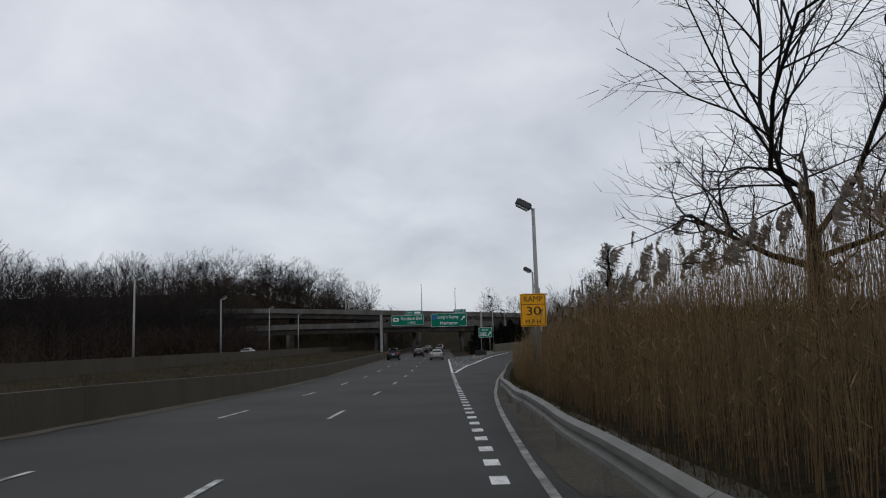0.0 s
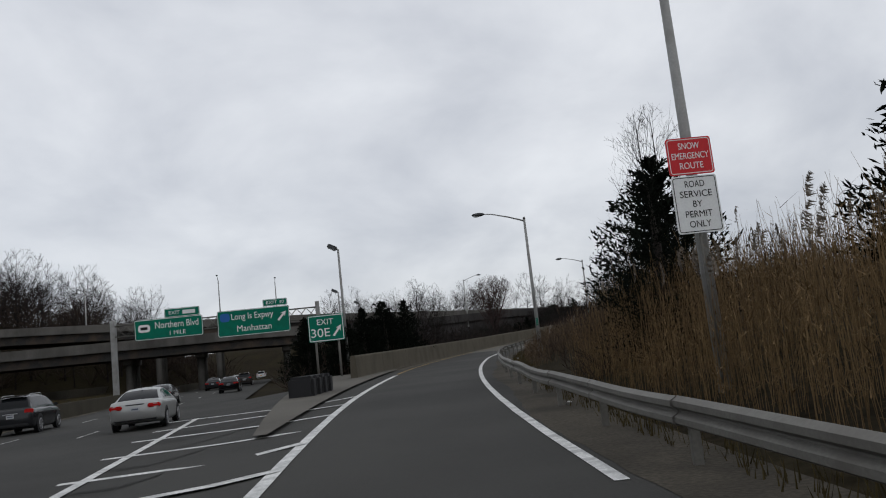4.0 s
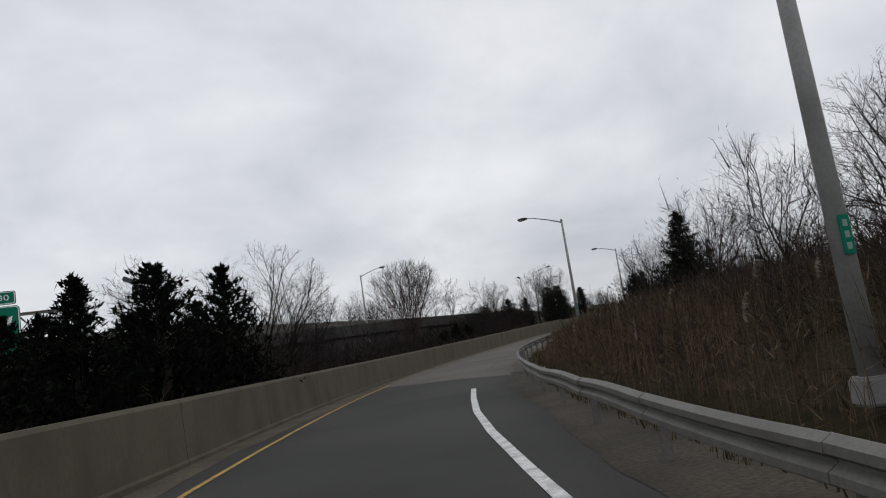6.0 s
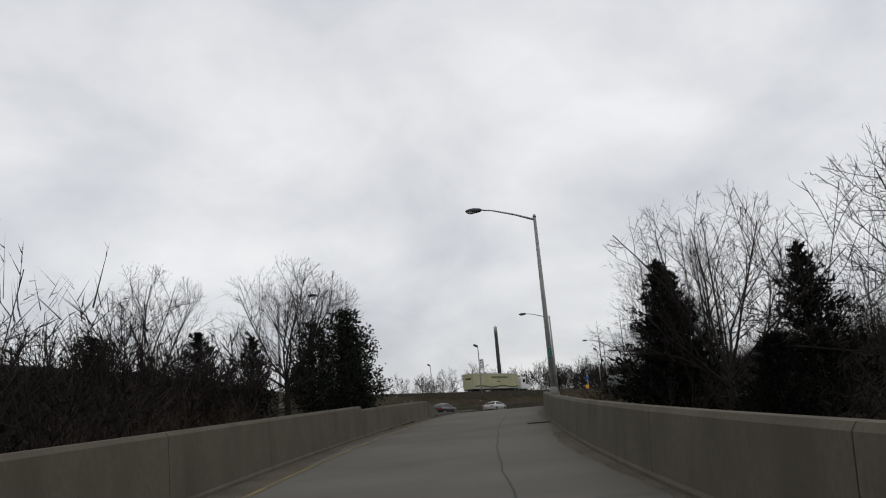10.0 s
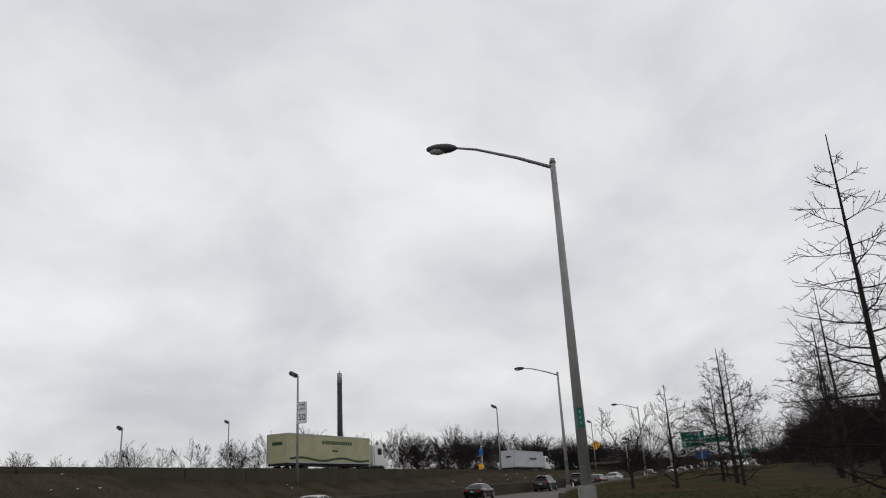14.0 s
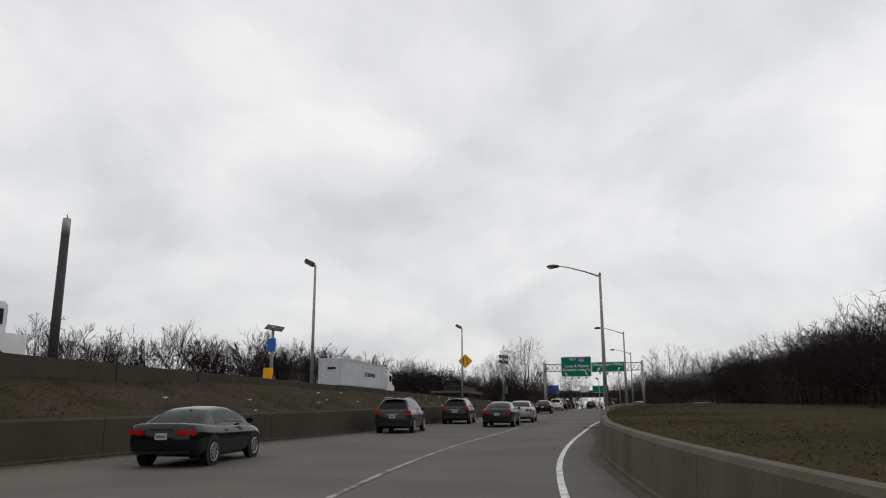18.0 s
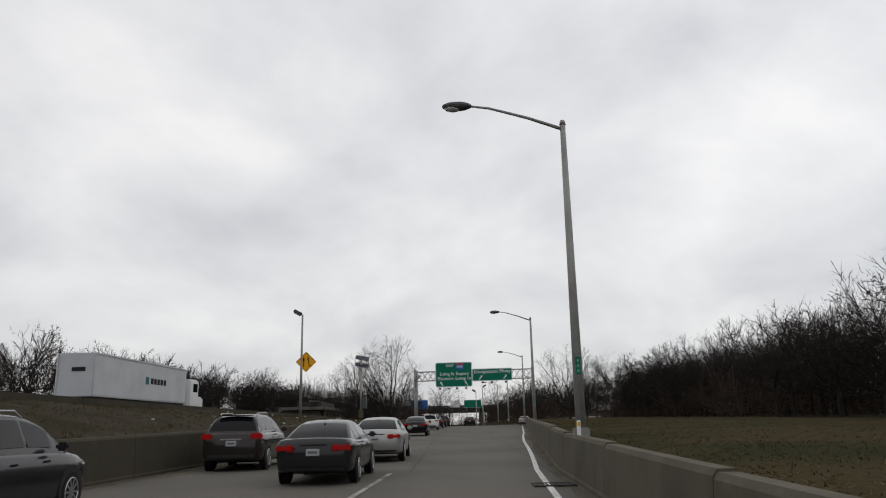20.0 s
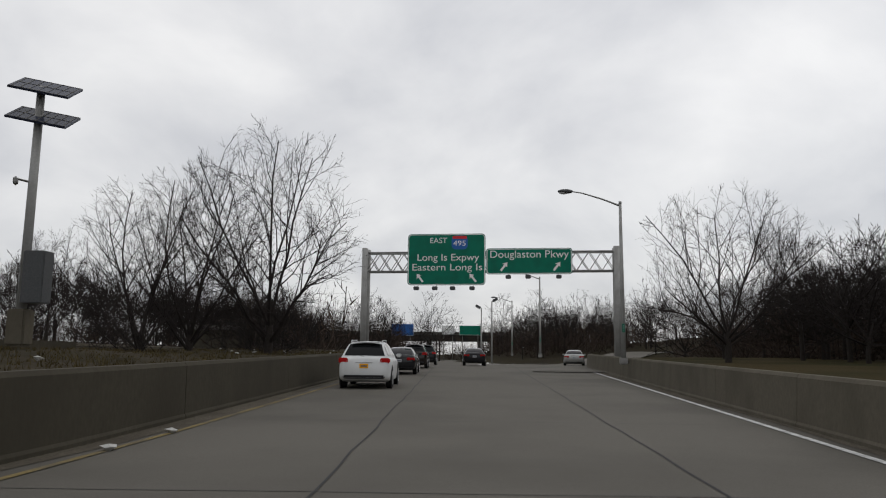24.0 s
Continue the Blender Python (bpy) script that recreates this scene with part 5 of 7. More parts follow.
# speed limit sign on a lamp pole
g = thing("speed_sign", pose(135.1, 262.7, 0, 0, 0, -62), "white speed limit sign high on a lamp pole", "road sign")
p = sign_panel(g, 0.82, 1.75, WHITE, 0, 11.75, rim=BLACK)
lettering("legend", "SPEED", 0.3, BLACK, p, 0, 12.35, -0.006, 0.6)
lettering("legend", "LIMIT", 0.3, BLACK, p, 0, 12.02, -0.006, 0.56)
lettering("legend", "50", 0.7, BLACK, p, 0, 11.35, -0.006, 0.58)


# ---- solar posts ----
def solar_post(x, y, z, hgt, turn, panels, box_z=None, label="", size=(2.0, 0.95)):
    g = thing("solar_post", pose(x, y, z, 0, 0, turn), label, "traffic sensor")
    tube_part("pole", [(0, 0, 0.5), (0, 0, hgt)], [0.11, 0.09], 10, POLE, g)
    bm = B()
    box(bm, (0, 0, 0.3), (0.42, 0.42, 0.8), 0, 0.04)
    part("footing", bm, BARRIER, g)
    for zz, tilt in panels:
        bm = B()
        box(bm, (0, 0, 0), (size[0], size[1], 0.05))
        bmesh.ops.transform(bm, matrix=Matrix.Translation((0.1, 0, zz)) @ Matrix.Rotation(radians(tilt), 4, "X") @ Matrix.Rotation(radians(12), 4, "Y"), verts=bm.verts)
        q = part("solar_panel", bm, SOLAR, g)
        bm = B()
        for k in range(-3, 4):
            box(bm, (k * 0.15 * size[0], 0, 0.03), (0.012, size[1] - 0.03, 0.006))
        for k in (-0.47, 0, 0.47):
            box(bm, (0, k * size[1], 0.03), (size[0] - 0.04, 0.014, 0.006))
        bmesh.ops.transform(bm, matrix=Matrix.Translation((0.1, 0, zz)) @ Matrix.Rotation(radians(tilt), 4, "X") @ Matrix.Rotation(radians(12), 4, "Y"), verts=bm.verts)
        part("cell_grid", bm, STEEL, q)
    if box_z:
        tube_part("camera_arm", [(0, 0, box_z), (-0.3, -0.1, box_z + 0.06)], [0.025, 0.025], 5, STEEL, g)
        bm = B()
        box(bm, (-0.34, -0.1, box_z + 0.02), (0.1, 0.3, 0.16), 0.5, 0.03)
        part("sensor", bm, POLE, g)
    return g


sp2 = solar_post(233.3, 277.5, 7.25, 5.8, -78, ((5.78, 34), (5.08, 34)), 3.55, "tall post with two tilted solar panels and a sensor", (1.35, 0.75))
bm = B()
box(bm, (0.32, -0.05, 1.4), (0.48, 0.4, 1.15), 0, 0.02)
part("cabinet", bm, LAMPGREY, sp2, "grey equipment cabinet")
s1 = solar_post(174.0, 271.4, 7.0, 3.7, -75, ((3.6, 30),), None, "post with a solar panel, blue sign and yellow box", (1.1, 0.6))
bm = B()
box(bm, (0, -0.16, 2.55), (0.55, 0.05, 0.8), 0, 0.02)
part("blue_plate", bm, BLUE, s1)
bm = B()
box(bm, (-0.1, -0.22, 0.75), (0.5, 0.4, 0.8), 0, 0.04)
part("call_box", bm, YELLOW, s1)

# crash cushion at the nose
g = thing("crash_cushion", pose(6.95, 104.2, hw_z(104), 0, 0, -12), "black rubber crash cushion in front of the parapet", "crash cushion")
for k in range(4):
    bm = B()
    box(bm, (0.1 * k, 0.8 * k + 0.5, 0.62), (0.95, 0.72, 1.2), 0, 0.1)
    part("cushion_cell", bm, TRIM, g)


# ---- small roadside fittings ----
def delineator(s, lat, z, label):
    x, y, zz, h0 = line(s)
    g = thing("delineator", Matrix.Translation(W(s, lat, z)) @ Matrix.Rotation(h0, 4, "Z"), label, "delineator", "delineators on the barriers")
    bm = B()
    box(bm, (0, 0, 0.16), (0.09, 0.03, 0.34), 0, 0.01)
    part("post", bm, WHITE, g)
    bm = B()
    box(bm, (0, -0.018, 0.25), (0.07, 0.006, 0.1))
    part("reflector", bm, YELLOW, g, "amber reflector")
    return g


for s, lat in ((301.1, right_wall(301.1)), (342.0, right_wall(342.0))):
    delineator(s, lat, 0.93 if s < 326 else 1.0, "small white delineator on the barrier top")


def drain(s, lat):
    x, y, zz, h0 = line(s)
    g = thing("drain_grate", Matrix.Translation(W(s, lat, 0.006)) @ Matrix.Rotation(h0, 4, "Z"), "rusty iron drain grate in the road edge", "drain", "drain grates")
    bm = B()
    for sx in (-0.42, 0.42):
        box(bm, (sx, 0, 0.012), (0.06, 0.9, 0.03))
    for sy in (-0.42, 0.42):
        box(bm, (0, sy, 0.012), (0.78, 0.06, 0.03))
    part("frame", bm, GIRDER, g)
    for k in range(8):
        bm = B()
        box(bm, (-0.35 + 0.1 * k, 0, 0.012), (0.04, 0.78, 0.02))
        part("bar", bm, GIRDER, g)
    return g


for s, lat in ((306, right_wall(306) - 0.75), (341, right_wall(341) - 0.75), (215, 2.5), (372, left_wall(372) + 0.8)):
    drain(s, lat)
# small panel on a post at the merge
p0 = Vector((96.2, 241.2, gz1(96.2, 241.2)))
g = thing("small_sign", Matrix.Translation(p0) @ Matrix.Rotation(radians(-40), 4, "Z"), "small pale panel sign on a short post", "road sign")
bm = B()
box(bm, (0, 0, 1.5), (0.6, 0.03, 0.75), 0, 0.01)
part("panel", bm, POLE, g)
tube_part("post", [(0, 0.04, -0.4), (0, 0.04, 1.8)], [0.03, 0.03], 6, STEEL, g)
# wooden stakes and a marker post in the brush
for s, lat, hh in ((163, 6.3, 0.9),):
    p0 = W(s, lat)
    p0.z = gz1(p0.x, p0.y)
    g = thing("marker_post", Matrix.Translation(p0), "thin pale marker post standing in the brush", "post", "marker posts")
    bm = B()
    box(bm, (0, 0, hh / 2 - 0.2), (0.09, 0.03, hh + 0.4), 0.8, 0.01)
    part("stake", bm, WHITE, g)

# ---- planting, stretch by stretch ----
# beside the exit lane: a big crooked tree and cedars among reeds
put(spread_a, 8.2, 15.5, 1.05, 40, label="large bare crooked tree standing among reeds")
put(spread_a, 14.5, 19.0, 1.0, 200)
put(cedar_fine, 8.5, 34.6, 0.85, 10)
put(cedar_fine, 9.95, 56.6, 0.66, 70)
put(cedar2, 16.6, 85.6, 0.72, 120), put(cedar2, 18.0, 86.4, 0.6, 40)
put(cedar_fine, 15.0, 92.0, 0.68, 20)
put(cedar, 17.2, 95.6, 0.86, 220)
put(tall_b, 24.5, 107.5, 0.8, 30), put(tall_a, 23.9, 107.9, 0.72, 130)
for x, y, k, sz, tr in ((31, 123.5, spread_b, 0.58, 0), (30.5, 119, spread_a, 0.5, 80), (36, 128, spread_b, 0.62, 130), (37, 134, spread_a, 0.58, 30), (33.5, 131, shrub, 1.3, 20), (44, 148, cedar2, 0.85, 40), (47, 149, spread_b, 0.7, 60), (44.5, 153.5, tall_b, 0.36, 10), (46, 153, shrub, 1.1, 80), (48.5, 157, spread_b, 0.6, 200), (40, 143, cedar, 0.55, 10), (38.5, 140, shrub, 1.3, 100), (52, 164, cedar, 0.7, 15), (50, 167, shrub, 0.9, 10), (54, 171, shrub, 0.9, 60), (57, 168, spread_b, 0.55, 70), (60.5, 176.5, spread_b, 0.6, 100), (63, 181, cedar, 0.42, 100), (64.5, 177, spread_a, 0.62, 10), (61.5, 175.2, shrub, 0.8, 200), (70.7, 188.2, cedar2, 0.9, 30), (69.5, 185.5, spread_b, 0.8, 60), (74.2, 184.6, cedar2, 0.95, 80), (78, 190, tall_b, 0.7, 50), (84, 194, tall_a, 0.65, 10), (88, 199.5, spread_c, 0.6, 140), (83.5, 195.5, cedar2, 1.15, 300), (90, 197, tall_b, 0.75, 20), (97.0, 205.2, spread_a, 0.95, 90), (89.0, 200.6, tall_a, 0.72, 190), (106, 207, spread_c, 0.85, 10), (109, 206, tall_b, 1.0, 30), (101, 208.5, shrub, 1.5, 30), (95, 206, shrub, 1.4, 130)):
    put(k, x, y, sz, tr)
# pin oaks by the lawn
for x, y, sz, tr in ((107.1, 218.0, 0.8, 0), (112, 216, 0.82, 60), (116, 219, 0.8, 120), (121, 221, 0.76, 200), (113, 211, 0.9, 30), (126, 226, 0.68, 80), (104.5, 213.5, 0.86, 90), (109.5, 212.2, 0.8, 240), (118.5, 215.5, 0.85, 310)):
    put(pin, x, y, sz, tr, group="young pin oaks")
put(oak, 129.0, 230.0, 0.72, 30), put(oak, 132.6, 228.2, 0.95, 110), put(oak, 133.5, 223.5, 0.95, 200), put(crooked, 134.4, 234.6, 0.98, 160)
put(oak, 139.5, 231.0, 0.8, 250), put(oak, 141.5, 225.0, 0.9, 20), put(crooked, 152, 234.5, 0.7, 300)
rp = random.Random(77)
for k in range(44):
    s = 300 + k * 3.6 + rp.uniform(-1.5, 1.5)
    p = W(s, right_wall(s) + rp.uniform(27 if s < 340 else 21, 42))
    put(rp.choice((crab, crab_b)), p.x, p.y, rp.uniform(0.95, 1.35), rp.uniform(0, 360), group="low trees on the lawn")
for k in range(26):
    s = 346 + k * 4.6 + rp.uniform(-1, 1)
    p = W(s, right_wall(s) + rp.uniform(17, 27))
    put(rp.choice((crab, crab_b)), p.x, p.y, rp.uniform(1.0, 1.3), rp.uniform(0, 360), group="low trees on the lawn")
for k in range(15):
    s = 402 + k * 3.4
    p = W(s, right_wall(s) + rp.uniform(12, 20))
    put(rp.choice((crab, crab_b)), p.x, p.y, rp.uniform(0.85, 1.15), rp.uniform(0, 360), group="low trees on the lawn")
# a thick low stand between the oaks and the lawn's far side
for k in range(16):
    s = 272 + k * 2.2
    p = W(s, right_wall(s) + rp.uniform(13, 20) + 0.35 * k)
    put(rp.choice((crab, crab_b)), p.x, p.y, rp.uniform(0.5, 0.68), rp.uniform(0, 360), group="low trees on the lawn")
put(spread_b, 261.5, 259.4, 1.06, 20, label="round-crowned bare tree with a fan of fine twigs")
put(spread_c, 270, 254, 0.95, 90), put(crab, 275, 258, 0.95, 10), put(crab_b, 283, 260, 0.95, 60)
# left of the last stretch
put(oval, 249.9, 279.9, 1.16, 100), put(oval, 248.3, 282.7, 0.96, 30), put(oval, 246.0, 283.5, 0.85, 60), put(crab, 252.5, 281.5, 0.7, 10), put(crab_b, 243.5, 282.0, 0.62, 70), put(spread_c, 262, 302, 0.8, 200)
for k in range(14):
    p = W(425 + 6 * k, -11 - rp.uniform(0, 8))
    put(rp.choice((crab, crab_b, spread_c)), p.x, p.y, rp.uniform(0.6, 0.9), rp.uniform(0, 360))
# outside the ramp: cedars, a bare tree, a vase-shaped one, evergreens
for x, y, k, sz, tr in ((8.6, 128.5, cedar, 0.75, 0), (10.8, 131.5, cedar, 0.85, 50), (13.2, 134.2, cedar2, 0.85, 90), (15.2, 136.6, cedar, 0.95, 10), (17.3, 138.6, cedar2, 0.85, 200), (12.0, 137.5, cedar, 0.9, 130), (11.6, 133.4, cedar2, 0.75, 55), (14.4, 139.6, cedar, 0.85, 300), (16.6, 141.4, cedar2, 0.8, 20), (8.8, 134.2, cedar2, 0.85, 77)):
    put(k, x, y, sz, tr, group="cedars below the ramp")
put(spread_b, 19.9, 149.6, 0.88, 60), put(spread_c, 14.5, 151, 0.95, 80), put(spread_c, 22.6, 151.5, 0.62, 20)
put(vase, 37.3, 178.5, 1.27, 40, label="vase-shaped bare tree budding red at the tips")
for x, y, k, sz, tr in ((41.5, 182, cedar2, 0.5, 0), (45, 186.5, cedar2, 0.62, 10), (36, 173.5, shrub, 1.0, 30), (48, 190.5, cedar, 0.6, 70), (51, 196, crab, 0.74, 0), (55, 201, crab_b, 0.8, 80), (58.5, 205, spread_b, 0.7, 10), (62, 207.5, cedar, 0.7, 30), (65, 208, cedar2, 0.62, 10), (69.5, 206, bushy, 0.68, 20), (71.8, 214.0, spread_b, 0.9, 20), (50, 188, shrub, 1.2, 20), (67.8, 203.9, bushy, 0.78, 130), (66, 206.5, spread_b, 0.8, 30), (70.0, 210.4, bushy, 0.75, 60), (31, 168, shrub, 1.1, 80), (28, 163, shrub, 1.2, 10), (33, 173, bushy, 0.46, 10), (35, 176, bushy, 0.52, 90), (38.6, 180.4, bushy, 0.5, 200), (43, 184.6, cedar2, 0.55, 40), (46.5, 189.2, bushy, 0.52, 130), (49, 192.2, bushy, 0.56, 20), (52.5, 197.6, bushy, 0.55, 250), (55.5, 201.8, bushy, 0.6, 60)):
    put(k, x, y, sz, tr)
for x, y, sz, tr in ((97.2, 245.0, 0.86, 0), (93.9, 246.3, 0.66, 60), (91.3, 247.4, 0.84, 120)):
    put(cedar_tight, x, y, sz, tr, group="cedars at the merge")


# ---- woods, reeds and brush: too many to count ----
def low_tree(seed, height, radius, **kw):
    t, c = grow(seed, height, radius, height * 0.012, near=False, **kw)
    n = len(t[0])
    if height < 5:
        return c
    return t[0] + c[0], t[1] + [tuple(i + n for i in q) for q in c[1]]


LOW = [low_tree(200 + i, 13.0, 5.0, fork=0.27, limbs=7, open_a=1.15, kids=(6, 5, 3), lift=0.15, twig_r=0.023, crook=0.19, mid=True) for i in range(5)]
LOWB = [low_tree(300 + i, 3.6, 1.8, fork=0.05, limbs=6, open_a=1.05, kids=(5, 4), lift=0.35, twig_r=0.021, crook=0.25) for i in range(4)]
LOWE = [low_tree(500 + i, 12.0, 4.9, fork=0.26, limbs=8, open_a=1.1, kids=(7, 6, 3), lift=0.25, twig_r=0.034, crook=0.16, mid=True) for i in range(5)]
LOWC = [low_tree(400 + i, 5.6, 2.6, fork=0.24, limbs=7, open_a=1.1, kids=(6, 5), lift=0.2, twig_r=0.034, crook=0.22) for i in range(4)]


def wood(name, label, places, kinds, material=TWIG, category="woods"):
    vs, fs, off = [], [], 0
    for i, kd in enumerate(kinds):
        mine = places[i :: len(kinds)]
        if not mine:
            continue
        v, f = scatter_mesh(kd[0], kd[1], mine)
        vs += v
        fs += [tuple(k + off for k in q) for q in f]
        off += len(v)
    return tagged(mesh_part(name, vs, fs, material), label, category, kind="stuff")


def spot(x, y, sz, rg):
    return pose(x, y, gz1(x, y) - 0.1, 0, 0, rg.uniform(0, 360)) @ Matrix.Diagonal((sz, sz, sz * rg.uniform(0.9, 1.15), 1))


rw = random.Random(4)
hill = [spot(x, y, rw.uniform(0.75, 1.15), rw) for x, y in ((-50 - 60 * rw.random() ** 1.5, rw.uniform(10, 165)) for _ in range(90))]
hill += [spot(x, y, rw.uniform(0.8, 1.15), rw) for x, y in ((rw.uniform(-84, -47), rw.uniform(92, 166)) for _ in range(60))]
hill += [spot(x, y, rw.uniform(0.95, 1.3), rw) for x, y in ((rw.uniform(-80, -50), rw.uniform(60, 160)) for _ in range(40))]
hill += [spot(x, y, rw.uniform(0.75, 1.05), rw) for x, y in ((rw.uniform(-64, -40), rw.uniform(136, 161)) for _ in range(50))]
hill += [spot(x, y, rw.uniform(0.65, 0.95), rw) for x, y in ((rw.uniform(-50, -36), rw.uniform(138, 168)) for _ in range(36))]
wood("hill_woods", "dark bare woods covering the hill", hill, LOW)
north = [spot(x, y, rw.uniform(0.8, 1.15), rw) for x, y in ((rw.uniform(-135, -16), 223 + 42 * rw.random() ** 1.2) for _ in range(190))]
north += [spot(x, y, rw.uniform(0.7, 1.0), rw) for x, y in ((rw.uniform(22, 95), rw.uniform(268, 330)) for _ in range(50))]
wood("north_woods", "bare woods rising beyond the bridges", north, LOW)
exn = []
for k in range(190):
    a = rw.uniform(30, 360)
    c = EX0 + EXD * a + EXN * (46 + 40 * rw.random() ** 1.5 + max(0, 95 - a) * 2.2)
    exn.append(spot(c.x, c.y, rw.uniform(0.85, 1.2) * float(np.interp(a, [60, 110, 200], [0.68, 0.95, 1.05])), rw))
wood("expressway_woods", "line of bare trees along the expressway", exn, LOWE)
far = []
for k in range(230):
    a = rw.uniform(-60, 125)
    c = EX0 + EXD * a + EXN * (112 + 70 * rw.random() - a * 0.4)
    far.append(spot(c.x, c.y, rw.uniform(0.75, 1.1), rw))
for k in range(190):
    a = rw.uniform(45, 270)
    c = EX0 + EXD * a + EXN * (47 + 12 * rw.random() + max(0, 95 - a) * 1.6)
    far.append(spot(c.x, c.y, rw.uniform(0.6, 1.0), rw))
wood("distant_woods", "far low line of bare trees beyond the expressway", far, LOWC)
south = []
for k in range(190):
    s = rw.uniform(185, 250) if k % 6 == 0 else rw.uniform(270, 530)
    p = W(s, right_wall(s) + 21 + 40 * rw.random() ** 1.4 if s > 250 else rw.uniform(14, 45))
    if 455 < s < 530 and (p - W(s, 0)).length < 46:
        continue
    south.append(spot(p.x, p.y, rw.uniform(0.6, 0.92) * (0.62 if 280 < s < 350 else 0.9), rw))
for k in range(34):
    s = rw.uniform(408, 485)
    p = W(s, right_wall(s) + rw.uniform(20, 40))
    south.append(spot(p.x, p.y, rw.uniform(0.55, 0.8), rw))
wood("lawn_woods", "bare trees massed beyond the lawn", south, LOW)
east = []
for k in range(100):
    s = rw.uniform(490, 690)
    p = W(s, rw.choice((-1, 1)) * rw.uniform(16, 60) + (14 if s < 560 else 0))
    east.append(spot(p.x, p.y, rw.uniform(0.7, 1.1), rw))
for k in range(70):
    p = W(rw.uniform(430, 560), -rw.uniform(11, 38))
    if (p - EX0).dot(EXD) < 215 and (p - EX0).dot(EXN) > 3:
        continue
    east.append(spot(p.x, p.y, rw.uniform(0.5, 0.85), rw))
for k in range(75):
    l = rw.uniform(9, 46)
    p = W(rw.uniform(508 + max(0, l - 18) * 1.2, 592), l)
    east.append(spot(p.x, p.y, rw.uniform(0.55, 0.85), rw))
for k in range(60):
    p = W(rw.uniform(668, 720), rw.uniform(-70, 70))
    east.append(spot(p.x, p.y, rw.uniform(0.8, 1.1), rw))
wood("east_woods", "bare woods closing the road ahead", east, LOW)
under, bend = [], []
for k in range(300):
    c = EX0 + EXD * rw.uniform(60, 340) + EXN * rw.uniform(44, 64)
    under.append(spot(c.x, c.y, rw.uniform(0.8, 1.4), rw))
for k in range(180):
    x, y = rw.uniform(-70, -46.5), rw.uniform(-10, 176)
    under.append(spot(x, y, rw.uniform(1.1, 2.2), rw))
for k in range(230):
    x, y = rw.uniform(-86, -46), rw.uniform(60, 172)
    under.append(spot(x, y, rw.uniform(1.4, 2.5), rw))
for k in range(110):
    x, y = rw.uniform(-62, -39), rw.uniform(132, 163)
    under.append(spot(x, y, rw.uniform(1.3, 2.4), rw))
for k in range(340):
    x, y = rw.uniform(-120, -8), rw.uniform(221, 266)
    under.append(spot(x, y, rw.uniform(1.3, 2.5), rw))
for k in range(190):
    x, y = rw.uniform(-75, -4), rw.uniform(223, 243)
    under.append(spot(x, y, rw.uniform(1.5, 2.6), rw))
for k in range(110):
    x, y = rw.uniform(-52, -35.5), rw.uniform(136, 168)
    under.append(spot(x, y, rw.uniform(1.3, 2.2), rw))
for k in range(340):
    s = rw.uniform(180, 262)
    p = W(s, rw.uniform(7, 26))
    bend.append(spot(p.x, p.y, rw.uniform(0.6, 0.95), rw))
for k in range(380):
    s = rw.uniform(270, 540)
    p = W(s, right_wall(s) + rw.uniform(26, 48))
    if 455 < s < 530 and (p - W(s, 0)).length < 46:
        continue
    under.append(spot(p.x, p.y, rw.uniform(1.0, 2.0), rw))
for k in range(200):
    s, d = rw.uniform(430, 600), rw.uniform(9, 30)
    p = W(s, -d)
    if (p - EX0).dot(EXD) < 215 and (p - EX0).dot(EXN) > 3:
        continue
    under.append(spot(p.x, p.y, rw.uniform(1.0, 2.2), rw))
for k in range(200):
    l = rw.uniform(8, 40)
    p = W(rw.uniform(506 + max(0, l - 16) * 1.2, 592), l)
    under.append(spot(p.x, p.y, rw.uniform(1.1, 2.0), rw))
for k in range(230):
    s = rw.uniform(385, 490)
    p = W(s, right_wall(s) + rw.uniform(15, 32))
    under.append(spot(p.x, p.y, rw.uniform(1.0, 1.8), rw))
for k in range(200):
    p = W(rw.uniform(670, 700), rw.uniform(-80, 80))
    under.append(spot(p.x, p.y, rw.uniform(1.2, 2.4), rw))
for k in range(120):
    c = EX0 + EXD * rw.uniform(95, 330) + EXN * rw.uniform(52, 74)
    under.append(spot(c.x, c.y, rw.uniform(1.0, 1.7), rw))
wood("undergrowth", "tangled leafless undergrowth below the trees", under, LOWB, BRUSH, "undergrowth")
br = []
for k in range(560):
    s = rw.uniform(96, 180)
    d = rw.uniform(4.2, 15)
    p = W(s, d + (0.8 if s > 150 else 0))
    br.append(spot(p.x, p.y, rw.uniform(0.3, 0.5) + 0.03 * (d - 4), rw))
for k in range(330):
    s = rw.uniform(128, 209)
    p = W(s, -rw.uniform(6.2, 12))
    br.append(spot(p.x, p.y, rw.uniform(0.35, 0.75), rw))
for k in range(380):
    s = rw.uniform(122, 205)
    p = W(s, -rw.uniform(9, 18))
    if p.x > hw_x(5.0, p.y):
        br.append(spot(p.x, p.y, rw.uniform(0.75, 1.15), rw))
wood("bramble_brush", "brown leafless bramble and brush along the ramp", br, LOWB, BRUSH, "brush")


